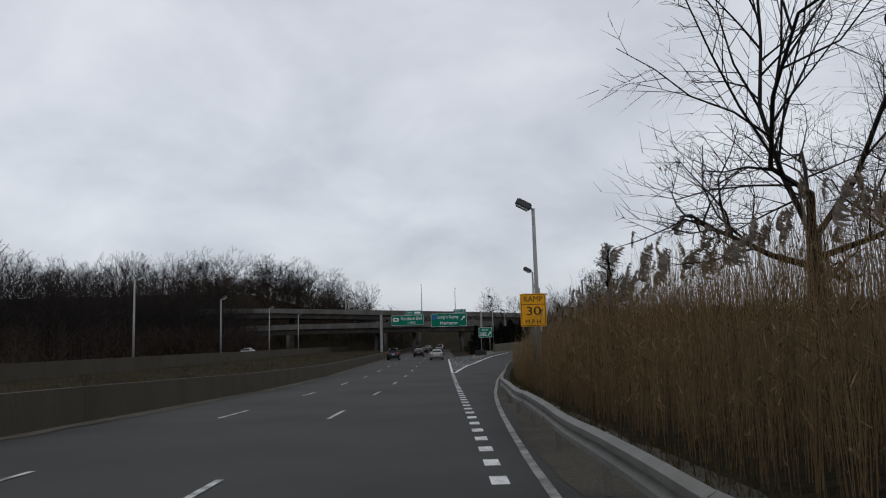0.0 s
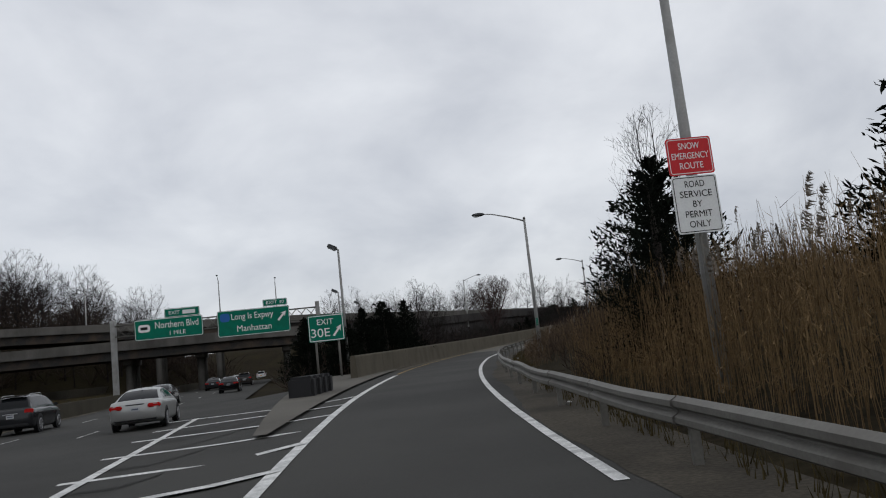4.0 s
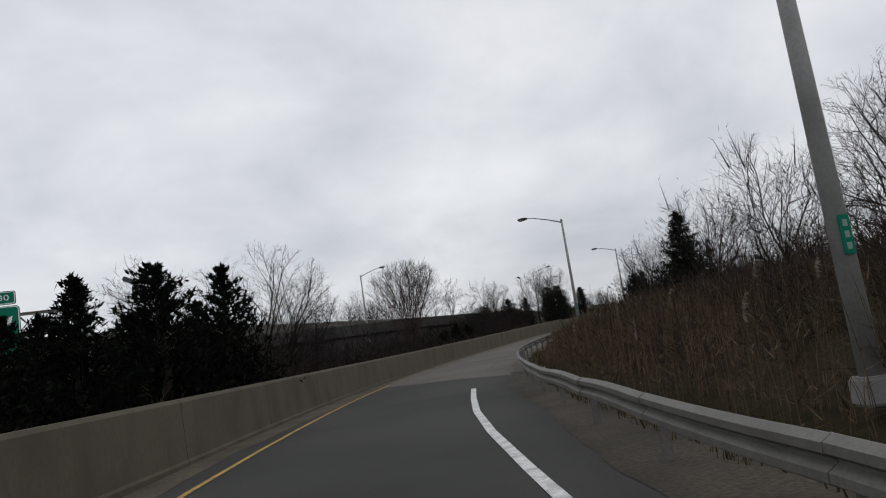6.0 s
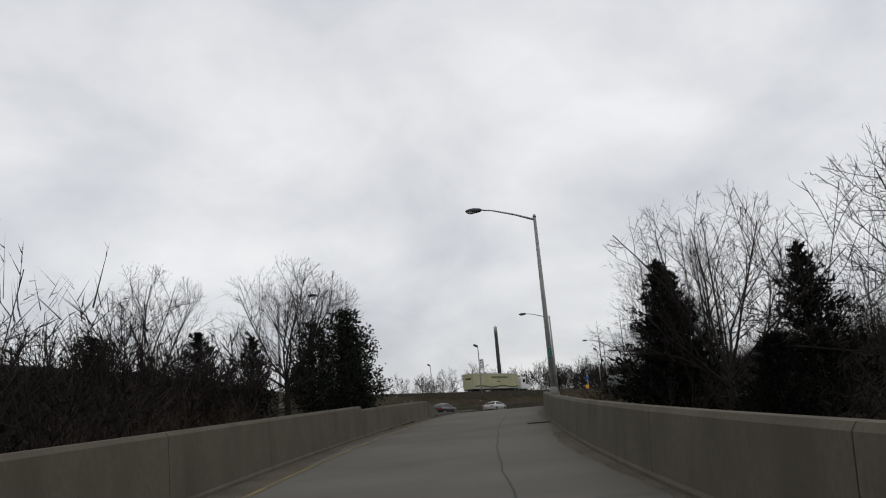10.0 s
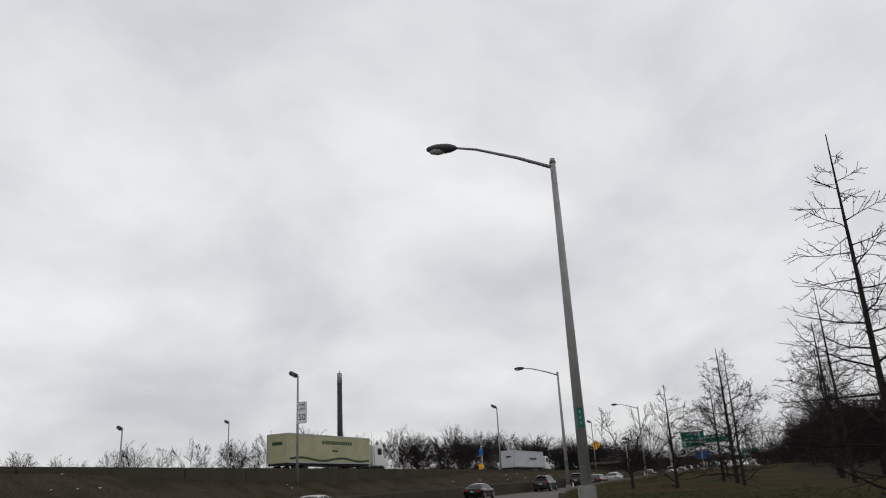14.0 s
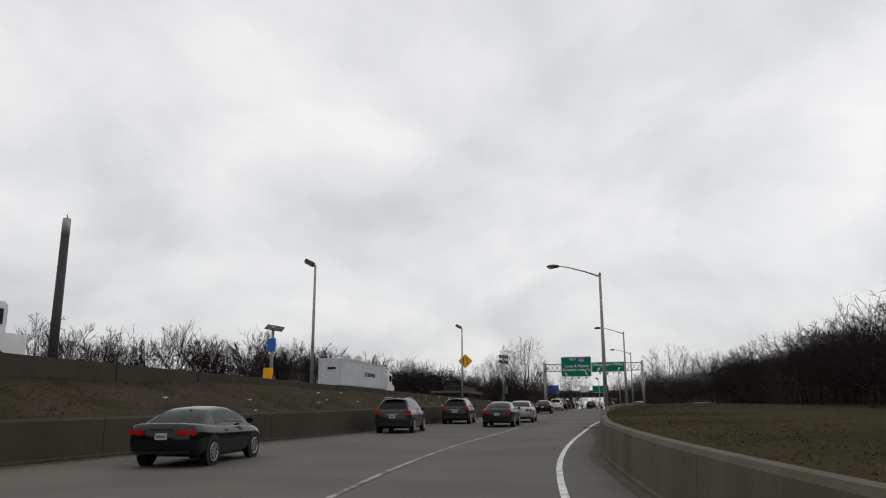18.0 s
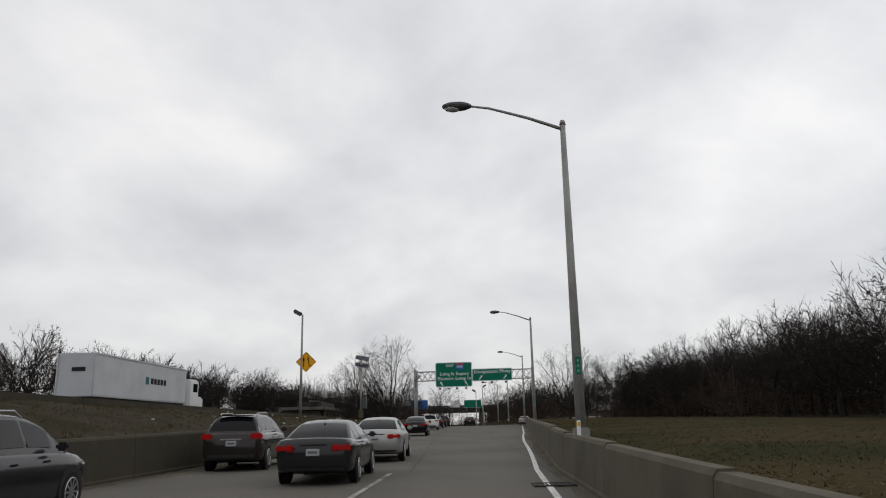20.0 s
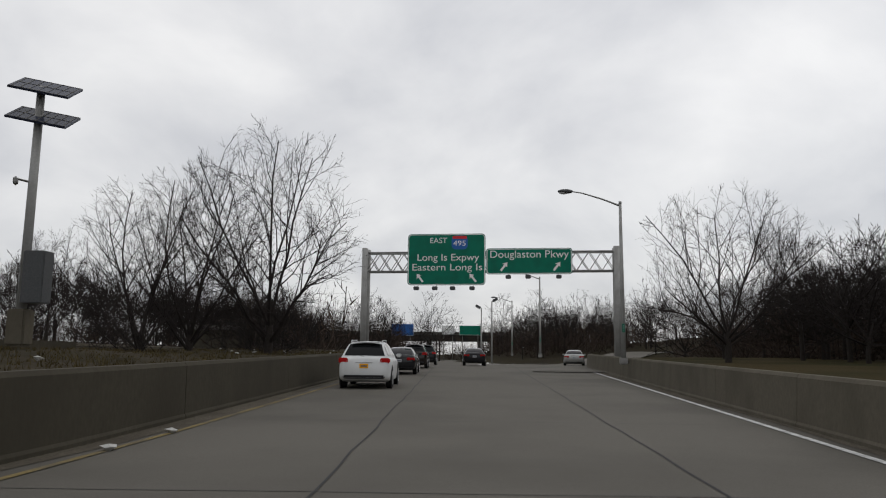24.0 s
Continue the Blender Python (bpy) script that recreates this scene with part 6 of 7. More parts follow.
def reeds(name, label, count, s0, s1, lat, hgt, plume_share, seed, stem=REED):
    rg = random.Random(seed)
    v, f, pv, pf = [], [], [], []
    for _ in range(count):
        s = rg.uniform(s0, s1)
        l = lat(s) + abs(rg.gauss(0, 1)) * 3.6
        p = W(s, l)
        p.z = gz1(p.x, p.y) - 0.05
        h = (hgt(s) if callable(hgt) else hgt) * rg.uniform(0.6, 1.0) * (1.2 if rg.random() < 0.12 else 1.0)
        if l < lat(s) + 0.7:
            h *= rg.uniform(0.45, 0.95)
        lean = Vector((rg.gauss(0, 0.1), rg.gauss(0, 0.1), 0)) * h
        mid, tip = p + lean * 0.35 + Vector((0, 0, h * 0.55)), p + lean + Vector((0, 0, h))
        r = rg.uniform(0.0035, 0.0065)
        b = len(v)
        for q, rr in ((p, r), (mid, r * 0.85), (tip, r * 0.4)):
            v += [(q.x + rr, q.y, q.z), (q.x - rr * 0.5, q.y + rr * 0.87, q.z), (q.x - rr * 0.5, q.y - rr * 0.87, q.z)]
        for a in (b, b + 3):
            f += [(a, a + 1, a + 4, a + 3), (a + 1, a + 2, a + 5, a + 4), (a + 2, a, a + 3, a + 5)]
        for _k in range(4):
            t = rg.uniform(0.2, 0.95)
            c = p.lerp(tip, t)
            az = rg.uniform(0, 6.283)
            d = Vector((math.cos(az), math.sin(az), rg.uniform(0.0, 0.9))) * rg.uniform(0.18, 0.36)
            w = Vector((-math.sin(az), math.cos(az), 0.0)) * 0.008
            b = len(v)
            v += [tuple(c - w), tuple(c + w), tuple(c + d + Vector((0, 0, -0.06)))]
            f.append((b, b + 1, b + 2))
        if rg.random() < plume_share * (1.4 if s < 45 else 1.0) and h > 0.88 * (hgt(s) if callable(hgt) else hgt):
            big = 1.7 if s < 45 else 1.0
            dr = Vector((rg.gauss(0.5, 0.3), rg.gauss(0, 0.4), 0)) * big
            for i in range(26):
                t = i / 26
                c = tip + Vector((0, 0, -0.34 + 0.5 * t - 0.12 * t * t)) + dr * (0.16 * t * t)
                d = dr * rg.uniform(0.05, 0.16) * (1.2 - 0.7 * t) + Vector((rg.gauss(0, 0.025), rg.gauss(0, 0.025), rg.uniform(-0.1, 0.04)))
                b = len(pv)
                pv += [tuple(c + Vector((0.012 * big, 0, 0))), tuple(c + Vector((-0.007, 0.012, 0.045)) * big), tuple(c + d)]
                pf.append((b, b + 1, b + 2))
    ob = tagged(mesh_part(name, v, f, stem), label, "reeds", kind="stuff")
    mesh_part("plumes", pv, pf, PLUME, ob)
    return ob


med = []
for k in range(70):
    y = rw.uniform(8, 150)
    x = hw_x(rw.uniform(-25, -13.5), y)
    med.append(spot(x, y, rw.uniform(0.1, 0.26), rw))
wood("median_brush", "low dead brush and weeds on the median", med, LOWB, TWIG, "brush")
thick = []
for k in range(430):
    s = rw.uniform(142, 214)
    p = W(s, -rw.uniform(8.5, 17))
    if p.x > hw_x(6.0, p.y):
        thick.append(spot(p.x, p.y, rw.uniform(0.95, 1.4), rw))
wood("bend_thicket", "dark leafless thicket inside the bend", bend, LOWB, TWIG, "brush")
wood("ramp_thicket", "dark leafless thicket below the viaduct", thick, LOWB, TWIG, "brush")
reeds("reed_bank", "tall tan reeds with feathery grey plumes", 19500, -14, 100, lambda s: 3.45 + (0.7 if s > 70 else 0), lambda s: float(np.interp(s, [-14, 20, 34, 42, 62], [3.3, 3.4, 3.3, 2.95, 2.5])), 0.1, 15)
reeds("ramp_weeds", "tall dry weeds beside the guard rail", 5200, 108, 178, lambda s: 3.6 + 0.4 * float(smooth(np.array((s - 150) / 20))), 1.5, 0.03, 16, WEED)


def tufts(name, label, count, where, hgt, seed, m=GRASS):
    rg = random.Random(seed)
    v, f = [], []
    for _ in range(count):
        p = where(rg)
        for _k in range(4):
            az = rg.uniform(0, 6.283)
            q = p + Vector((rg.gauss(0, 0.06), rg.gauss(0, 0.06), 0))
            d = Vector((math.cos(az), math.sin(az), 0))
            b = len(v)
            v += [tuple(q - d * 0.012), tuple(q + d * 0.012), tuple(q + Vector((rg.gauss(0, 0.05), rg.gauss(0, 0.05), hgt * rg.uniform(0.4, 1.2))))]
            f.append((b, b + 1, b + 2))
    return tagged(mesh_part(name, v, f, m), label, "grass", kind="stuff")


def on_lawn(rg):
    s, e = rg.uniform(258, 400), 0.3 + abs(rg.gauss(0, 5))
    return W(s, right_wall(s) + e, float(lawn_up(np.array(e))))


def on_bank(rg):
    s, e = rg.uniform(280, 430), rg.uniform(0.4, 8)
    p = W(s, left_wall(s) - e)
    zr = line(s)[2]
    p.z = zr + 1.08 + (max(7.12, zr + 1.2) - zr - 1.08) * float(smooth(np.array((e - 0.3) / 7.0)))
    return p


tufts("lawn_grass", "short dead grass on the lawn", 13000, on_lawn, 0.04, 21, LAWNBLADE)
tufts("bank_grass", "patchy dead grass and weeds on the bank", 7000, on_bank, 0.12, 22)
tufts("gutter_weeds", "dead weeds along the guard rail", 2600, lambda rg: W(rg.uniform(-10, 166), 2.95 + abs(rg.gauss(0, 0.5)), -0.05), 0.3, 23)
tufts("median_grass", "dead grass behind the parkway wall", 6000, lambda rg: (lambda y, x: Vector((hw_x(x, y), y, gz1(hw_x(x, y), y) - 0.02)))(rg.uniform(0, 170), rg.uniform(-26, -10.4)), 0.25, 24)


def litter(name, label, where, count, seed, m=LITTER, size=0.16):
    rg = random.Random(seed)
    for k in range(count):
        p = where(rg)
        bm = B()
        n = 7
        top = []
        for i in range(n):
            a = 2 * math.pi * i / n
            r = size * rg.uniform(0.5, 1.2)
            top.append(bm.verts.new((r * math.cos(a), r * math.sin(a) * 0.7, rg.uniform(0.0, size * 0.5))))
        c = bm.verts.new((0, 0, size * 0.6))
        lo = bm.verts.new((0, 0, -0.04))
        for i in range(n):
            bm.faces.new((top[i], top[(i + 1) % n], c))
            bm.faces.new((top[(i + 1) % n], top[i], lo))
        ob = part(name, bm, m)
        ob.matrix_world = Matrix.Translation(p + Vector((0, 0, 0.03))) @ Matrix.Rotation(rg.uniform(0, 6.28), 4, "Z")
        tagged(ob, label, "litter", "litter on the bank")


litter("litter_scrap", "crumpled scrap of pale litter on the bank", on_bank, 60, 31, size=0.12)
litter("litter_scrap", "scrap of pale litter by the road edge", lambda rg: W(rg.uniform(60, 176), 2.8 + rg.random() * 0.8, 0.0), 14, 32, size=0.1)
litter("litter_scrap", "torn white scrap lying beside the retaining wall", lambda rg: W(rg.uniform(390, 398), -4.9 + rg.uniform(-0.3, 0.1), 0.0), 3, 35, size=0.13)
litter("rubble_piece", "broken lump of soil and stone at the merge", lambda rg: (lambda s: W(s, -5.1 - rg.uniform(0, 1.0 + (s - 236) * 0.16), 0.02))(rg.uniform(236, 264)), 110, 33, GRIT, 0.09)
v, f = ribbon([(s, -5.0 - 0.3 * (s - 228) ** 0.6, -4.5 + 0.02 * (s - 228)) for s in span(235, 268, 1.5)], 0.03)
structure("merge_nose", v, f, GRIT, "dirt and debris on the nose between merging roads", "verge")
rn = random.Random(71)
for k in range(9):
    s0 = 237.5 + 2.6 * k
    g = thing("debris_heap", Matrix.Translation(W(s0, -4.95 - 0.06 * k + rn.uniform(-0.3, 0.3), 0.02)) @ Matrix.Rotation(rn.uniform(0, 6.28), 4, "Z"), "low heap of dark soil, stones and dead leaves", "debris", "debris at the merge")
    n, rad, hg = 11, rn.uniform(0.5, 0.95), rn.uniform(0.12, 0.3)
    v, f = [(0, 0, hg)], []
    for j, (fr, fh) in enumerate(((0.45, 0.75), (0.8, 0.3), (1.0, -0.06))):
        for i in range(n):
            a = 6.2832 * i / n
            r = rad * fr * rn.uniform(0.8, 1.2)
            v.append((r * math.cos(a), 1.5 * r * math.sin(a), hg * fh * rn.uniform(0.7, 1.3)))
    for i in range(n):
        f.append((0, 1 + i, 1 + (i + 1) % n))
        for j in (0, n):
            f.append((1 + j + i, 1 + j + n + i, 1 + j + n + (i + 1) % n, 1 + j + (i + 1) % n))
    mesh_part("soil", v, f, GRIT, g)
    for i in range(7):
        a, r = rn.uniform(0, 6.28), rad * rn.uniform(0.1, 0.95)
        bm = B()
        box(bm, (r * math.cos(a), 1.4 * r * math.sin(a), hg * max(0.05, 1 - r / rad) + 0.02), (rn.uniform(0.06, 0.2), rn.uniform(0.05, 0.14), rn.uniform(0.04, 0.1)), a, 0.012, rn.uniform(-0.5, 0.5))
        part("stone", bm, DIRT if i % 3 else BARRIER, g)

# ---- vehicles ----
def skin(rows, flip=False):
    """A quad sheet from rows of points."""
    n = len(rows[0])
    v = [p for r in rows for p in r]
    f = [(i * n + k, i * n + k + 1, (i + 1) * n + k + 1, (i + 1) * n + k) for i in range(len(rows) - 1) for k in range(n - 1)]
    return v, [q[::-1] for q in f] if flip else f


def ease(u, us, vs):
    """Smooth curve through (us, vs)."""
    i = int(np.clip(np.searchsorted(us, u) - 1, 0, len(us) - 2))
    t = (u - us[i]) / (us[i + 1] - us[i])
    m = [(vs[min(j + 1, len(vs) - 1)] - vs[max(j - 1, 0)]) / (us[min(j + 1, len(us) - 1)] - us[max(j - 1, 0)]) for j in (i, i + 1)]
    h = us[i + 1] - us[i]
    return (2 * t**3 - 3 * t**2 + 1) * vs[i] + (t**3 - 2 * t**2 + t) * h * m[0] + (3 * t**2 - 2 * t**3) * vs[i + 1] + (t**3 - t**2) * h * m[1]


def car(name, label, paint, L=4.7, Wd=1.82, Ht=1.45, suv=False, yellow_plate=False, bumper=None):
    """A car heading +y with its base centre at the origin."""
    root = thing(name, pose(0, 0, -500), label, "car", "cars in traffic")
    hw, hl = Wd / 2, L / 2
    # lower body: plan width, underside and top line along the length
    ys = [-hl, -hl + 0.05, -hl + 0.18, -hl + 0.5, -hl * 0.5, 0, hl * 0.45, hl * 0.7, hl - 0.35, hl - 0.12, hl]
    wid = [0.80, 0.89, 0.955, 0.99, 1.0, 1.0, 1.0, 0.985, 0.93, 0.84, 0.72]
    low = [0.42, 0.34, 0.3, 0.24, 0.2, 0.2, 0.2, 0.22, 0.25, 0.28, 0.34]
    if suv:
        top = [1.0, 1.08, 1.1, 1.1, 1.1, 1.08, 1.05, 1.01, 0.93, 0.82, 0.66]
    else:
        top = [0.9, 1.0, 1.03, 1.035, 0.99, 0.96, 0.94, 0.89, 0.8, 0.7, 0.55]
    rows = []
    for y in np.concatenate([np.linspace(-hl, -hl + 0.5, 8), np.linspace(-hl + 0.7, hl - 0.5, 12), np.linspace(hl - 0.35, hl, 7)]):
        k, z0, z1 = ease(y, ys, wid) * hw, ease(y, ys, low), ease(y, ys, top)
        mid = z0 + (z1 - z0) * 0.5
        half = [(0.0, z0), (k * 0.86, z0), (k * 0.955, z0 + 0.06), (k * 0.985, z0 + 0.16), (k, mid), (k * 0.992, mid + (z1 - mid) * 0.45), (k * 0.965, mid + (z1 - mid) * 0.78), (k * 0.91, z1 - 0.025), (k * 0.8, z1), (k * 0.4, z1 + 0.02), (0.0, z1 + 0.025)]
        rows.append([(x, y, z) for x, z in half] + [(-x, y, z) for x, z in half[-2::-1]])
    v, f = skin(rows, True)
    n = len(rows[0])
    f += [tuple(range(n)), tuple(len(v) - 1 - k for k in range(n))]
    body = mesh_part("body", v, f, paint, root, smooth=True)
    # cabin
    if suv:
        cy, cz = [-hl + 0.1, -hl + 0.32, -hl + 0.62, -0.5, hl * 0.08, hl * 0.3, hl * 0.56], [1.08, 1.4, Ht - 0.07, Ht - 0.005, Ht - 0.04, Ht - 0.19, 1.05]
    else:
        cy, cz = [-hl + 0.62, -hl + 1.0, -hl + 1.45, -0.25, hl * 0.1, hl * 0.3, hl * 0.56], [1.02, 1.22, Ht - 0.07, Ht, Ht - 0.035, Ht - 0.16, 0.94]
    belt = 1.06 if suv else 0.965

    def sect(y, grow_by=0.0):
        zt = max(ease(y, cy, cz), belt - 0.05) + grow_by
        u = min(1.0, max(0.0, (zt - belt) / (Ht - belt)))
        b = hw * 0.9 + grow_by
        r = b - (b - hw * 0.64) * u
        return [(b, belt - 0.06), (b - (b - r) * 0.35, belt + (zt - 0.07 - belt) * 0.4), (b - (b - r) * 0.75, belt + (zt - 0.07 - belt) * 0.78), (r, zt - 0.07 * u), (r * 0.88, zt - 0.03 * u), (r * 0.5, zt - 0.008), (0.0, zt)]

    rows = []
    for y in np.linspace(cy[0], cy[-1], 26):
        half = sect(y)
        rows.append([(x, y, z) for x, z in half] + [(-x, y, z) for x, z in half[-2::-1]])
    v, f = skin(rows, True)
    mesh_part("roof", v, f, paint, root, smooth=True)

    def pane(nm, ya, yb, lo, hi, sx=0, lab="dark tinted glass"):
        rws = []
        for y in np.linspace(ya, yb, 7):
            h = sect(y, 0.007)
            if sx:
                pts = [Vector((h[0][0], y, h[0][1] + 0.06)), Vector((h[1][0], y, h[1][1])), Vector((h[2][0], y, h[2][1])), Vector((h[3][0], y, h[3][1]))]
                row = []
                for t in (lo, (lo + hi) / 2, hi):
                    j = min(int(t * 3), 2)
                    row.append(pts[j].lerp(pts[j + 1], t * 3 - j))
                rws.append([(sx * p.x, p.y, p.z) for p in row])
            else:
                x = h[3][0] * 0.9
                rws.append([(x * k, y, float(np.interp(abs(x * k), [0, h[5][0], h[4][0], h[3][0]], [h[6][1], h[5][1], h[4][1], h[3][1]]))) for k in (1, 0.55, 0, -0.55, -1)])
        v, f = skin(rws, sx >= 0)
        return mesh_part(nm, v, f, GLASS, root, lab, smooth=True)

    pane("rear_window", cy[0] + 0.05, cy[2] - 0.06, 0, 0)
    pane("windscreen", cy[4] + 0.08, cy[6] - 0.06, 0, 0)
    doors = [(cy[1] + 0.12, cy[2] + 0.42), (cy[2] + 0.5, -0.02), (0.06, cy[5] + 0.12)] if suv else [(cy[2] - 0.12, -0.42), (-0.34, cy[5] + 0.12)]
    for sx in (-1, 1):
        for a, b in doors:
            pane("side_window", a, b, 0.16, 0.88, sx)
        bm = B()
        box(bm, (sx * (hw + 0.07), cy[5] + 0.1, belt + 0.08), (0.2, 0.11, 0.14), 0, 0.04)
        part("mirror", bm, paint, root)
        bm = B()
        for yy in ((-0.55, 0.45) if not suv else (-0.5, 0.5)):
            box(bm, (sx * hw * 0.985, yy, 0.83 if not suv else 0.92), (0.04, 0.2, 0.03), 0, 0.01)
        part("door_handles", bm, paint, root)
        bm = B()
        if suv:
            box(bm, (sx * hw * 0.80, -hl + 0.06, 0.99), (0.36, 0.09, 0.19), sx * 0.34, 0.035)
        else:
            box(bm, (sx * hw * 0.7, -hl + 0.035, 0.83), (0.44, 0.13, 0.15), sx * 0.24, 0.035)
        part("tail_lamp", bm, TAIL, root, "red tail lamp")
        bm = B()
        box(bm, (sx * hw * 0.68, hl - 0.17, 0.66 if not suv else 0.8), (0.34, 0.2, 0.12), -sx * 0.5, 0.04)
        part("headlamp", bm, HEADL, root, "clear headlamp")
        for yy in (-hl * 0.58, hl * 0.6):
            rr = 0.33 if not suv else 0.36
            # flat black disc on the body side, drawn as the shade inside the wheel well
            bm = B()
            bmesh.ops.create_cone(bm, cap_ends=True, segments=28, radius1=rr + 0.07, radius2=rr + 0.07, depth=0.03, matrix=Matrix.Translation((sx * (hw - 0.008), yy, rr + 0.02)) @ Matrix.Rotation(radians(90), 4, "Y"))
            part("wheel_arch", bm, TRIM, root)
            bm = B()
            bmesh.ops.create_cone(bm, cap_ends=True, segments=28, radius1=rr, radius2=rr, depth=0.22, matrix=Matrix.Translation((sx * (hw - 0.095), yy, rr)) @ Matrix.Rotation(radians(90), 4, "Y"))
            bmesh.ops.bevel(bm, geom=[e for e in bm.edges if len(e.link_faces) == 2 and e.calc_face_angle() > 1.0], offset=0.03, segments=2, affect="EDGES")
            wh = part("wheel", bm, RUBBER, root, "black tyre")
            bm = B()
            for k in range(10):
                a = 2 * math.pi * k / 10
                box(bm, (sx * (hw + 0.018), yy + math.cos(a) * rr * 0.33, rr + math.sin(a) * rr * 0.33), (0.014, 0.032, rr * 0.6), 0, 0, a + math.pi / 2)
            part("spokes", bm, RIM, wh, "alloy spokes")
            tube_part("rim", [(sx * (hw + 0.018), yy + math.cos(a) * rr * 0.66, rr + math.sin(a) * rr * 0.66) for a in np.linspace(0, 2 * math.pi, 21)], [0.016] * 21, 4, RIM, wh)
    bm = B()
    box(bm, (0, -hl + 0.045, 0.44 if suv else 0.38), (Wd * 0.8, 0.12, 0.17 if suv else 0.1), 0, 0.04)
    part("rear_bumper", bm, TRIM, root, "black lower bumper")
    bm = B()
    box(bm, (0, -hl - 0.008, 0.8 if suv else 0.74), (0.31, 0.025, 0.155), 0, 0.008)
    pl = part("licence_plate", bm, YELLOW if yellow_plate else PLATE, root, "rear plate with a dark bar")
    bm = B()
    box(bm, (0, -hl - 0.022, 0.8 if suv else 0.74), (0.22, 0.006, 0.05))
    part("plate_bar", bm, PLATEBAR, pl)
    bm = B()
    box(bm, (0, -hl + 0.0, 0.92 if suv else 0.9), (0.62, 0.03, 0.035), 0, 0.01)
    part("trunk_trim", bm, RIM if suv else TRIM, root)
    bm = B()
    box(bm, (0, hl - 0.03, 0.46), (Wd * 0.55, 0.1, 0.2), 0, 0.03)
    part("grille", bm, TRIM, root)
    if suv:
        for sx in (-1, 1):
            tube_part("roof_rail", [(sx * hw * 0.6, cy[2] + 0.1, Ht - 0.06), (sx * hw * 0.61, cy[2] + 0.3, Ht + 0.02), (sx * hw * 0.61, cy[4] - 0.2, Ht + 0.025), (sx * hw * 0.6, cy[4] + 0.05, Ht - 0.08)], [0.018] * 4, 5, RIM, root)
        bm = B()
        box(bm, (0, cy[2] - 0.1, Ht - 0.045), (hw * 1.1, 0.3, 0.035), 0, 0.012)
        part("spoiler", bm, paint, root)
        tube_part("rear_wiper", [(0, cy[0] + 0.03, 1.12), (-0.32, cy[0] + 0.08, 1.19)], [0.012, 0.008], 4, TRIM, root)
    else:
        bm = B()
        box(bm, (0, -hl + 1.5, Ht + 0.03), (0.03, 0.12, 0.08), 0, 0.01)
        part("roof_aerial", bm, TRIM, root)
    return root


P_BLACK = mat("paint_black", (0.004, 0.004, 0.005), 0.14, 0.0, vary=0.1, fine=80, bump=0.0, spec=0.35)
P_SILVER = car_paint("paint_silver", (0.36, 0.36, 0.35), 0.5)
P_WHITE = car_paint("paint_white", (0.62, 0.63, 0.63), 0.0)
P_GREY = mat("paint_grey", (0.016, 0.0165, 0.018), 0.16, 0.0, vary=0.05, fine=80, bump=0.0, spec=0.35)
P_BROWN = mat("paint_brown", (0.02, 0.016, 0.014), 0.16, 0.0, vary=0.05, fine=80, bump=0.0, spec=0.35)
sedan_b = car("sedan", "black four-door sedan with red tail lamps", P_BLACK)
sedan_g = car("sedan", "dark grey four-door sedan with red tail lamps", P_GREY)
sedan_s = car("sedan", "silver four-door sedan with red tail lamps", P_SILVER)
suv_w = car("suv", "white crossover with red tail lamps and yellow plate", P_WHITE, 4.65, 1.85, 1.68, True, yellow_plate=True)
suv_g = car("suv", "dark grey crossover with roof rails", P_GREY, 4.6, 1.85, 1.7, True)
suv_n = car("suv", "dark brown crossover with roof rails", P_BROWN, 4.4, 1.82, 1.65, True)


def drive(kind, s, lat, turn=0.0):
    a, b = W(s - 1.4, lat), W(s + 1.4, lat)
    up = Matrix.Rotation(math.atan2(b.z - a.z, 2.8), 4, "X")
    return copy_thing(kind, Matrix.Translation((a + b) / 2 + Vector((0, 0, 0.012))) @ Matrix.Rotation(line(s)[3] + radians(turn), 4, "Z") @ up)


for kind, s, lat, turn in ((sedan_b, 317, -8.4, 2), (suv_g, 336, -7.6, 3), (suv_n, 349, -6.9, 2), (sedan_g, 344, -3.4, 0), (sedan_s, 352.0, -2.9, 0),
                           (suv_w, 412.5, -3.15, 0), (sedan_g, 274, -12.8, -8), (sedan_s, 289, -10.9, -6), (sedan_g, 426, -2.9, 0), (sedan_b, 384.0, -3.1, 0), (suv_n, 437, -2.7, 0), (suv_g, 450, -2.4, 0), (sedan_g, 447, 1.7, 0), (sedan_s, 453, 11.0, -9)):
    drive(kind, s, lat, turn)
for kind, x0, y in ((sedan_s, -1.05, 107), (suv_g, -7.6, 115), (sedan_g, -4.4, 133), (sedan_b, -1.0, 150), (sedan_g, -4.4, 172), (suv_n, -1.1, 178), (sedan_s, -4.4, 215), (suv_w, -1.0, 240), (sedan_b, -7.6, 205)):
    copy_thing(kind, Matrix.Translation(H(x0, y, 0.012)) @ Matrix.Rotation(radians(-1.26), 4, "Z"))
copy_thing(sedan_s, pose(-32.5, 138, -0.09, 0, 0, 178))


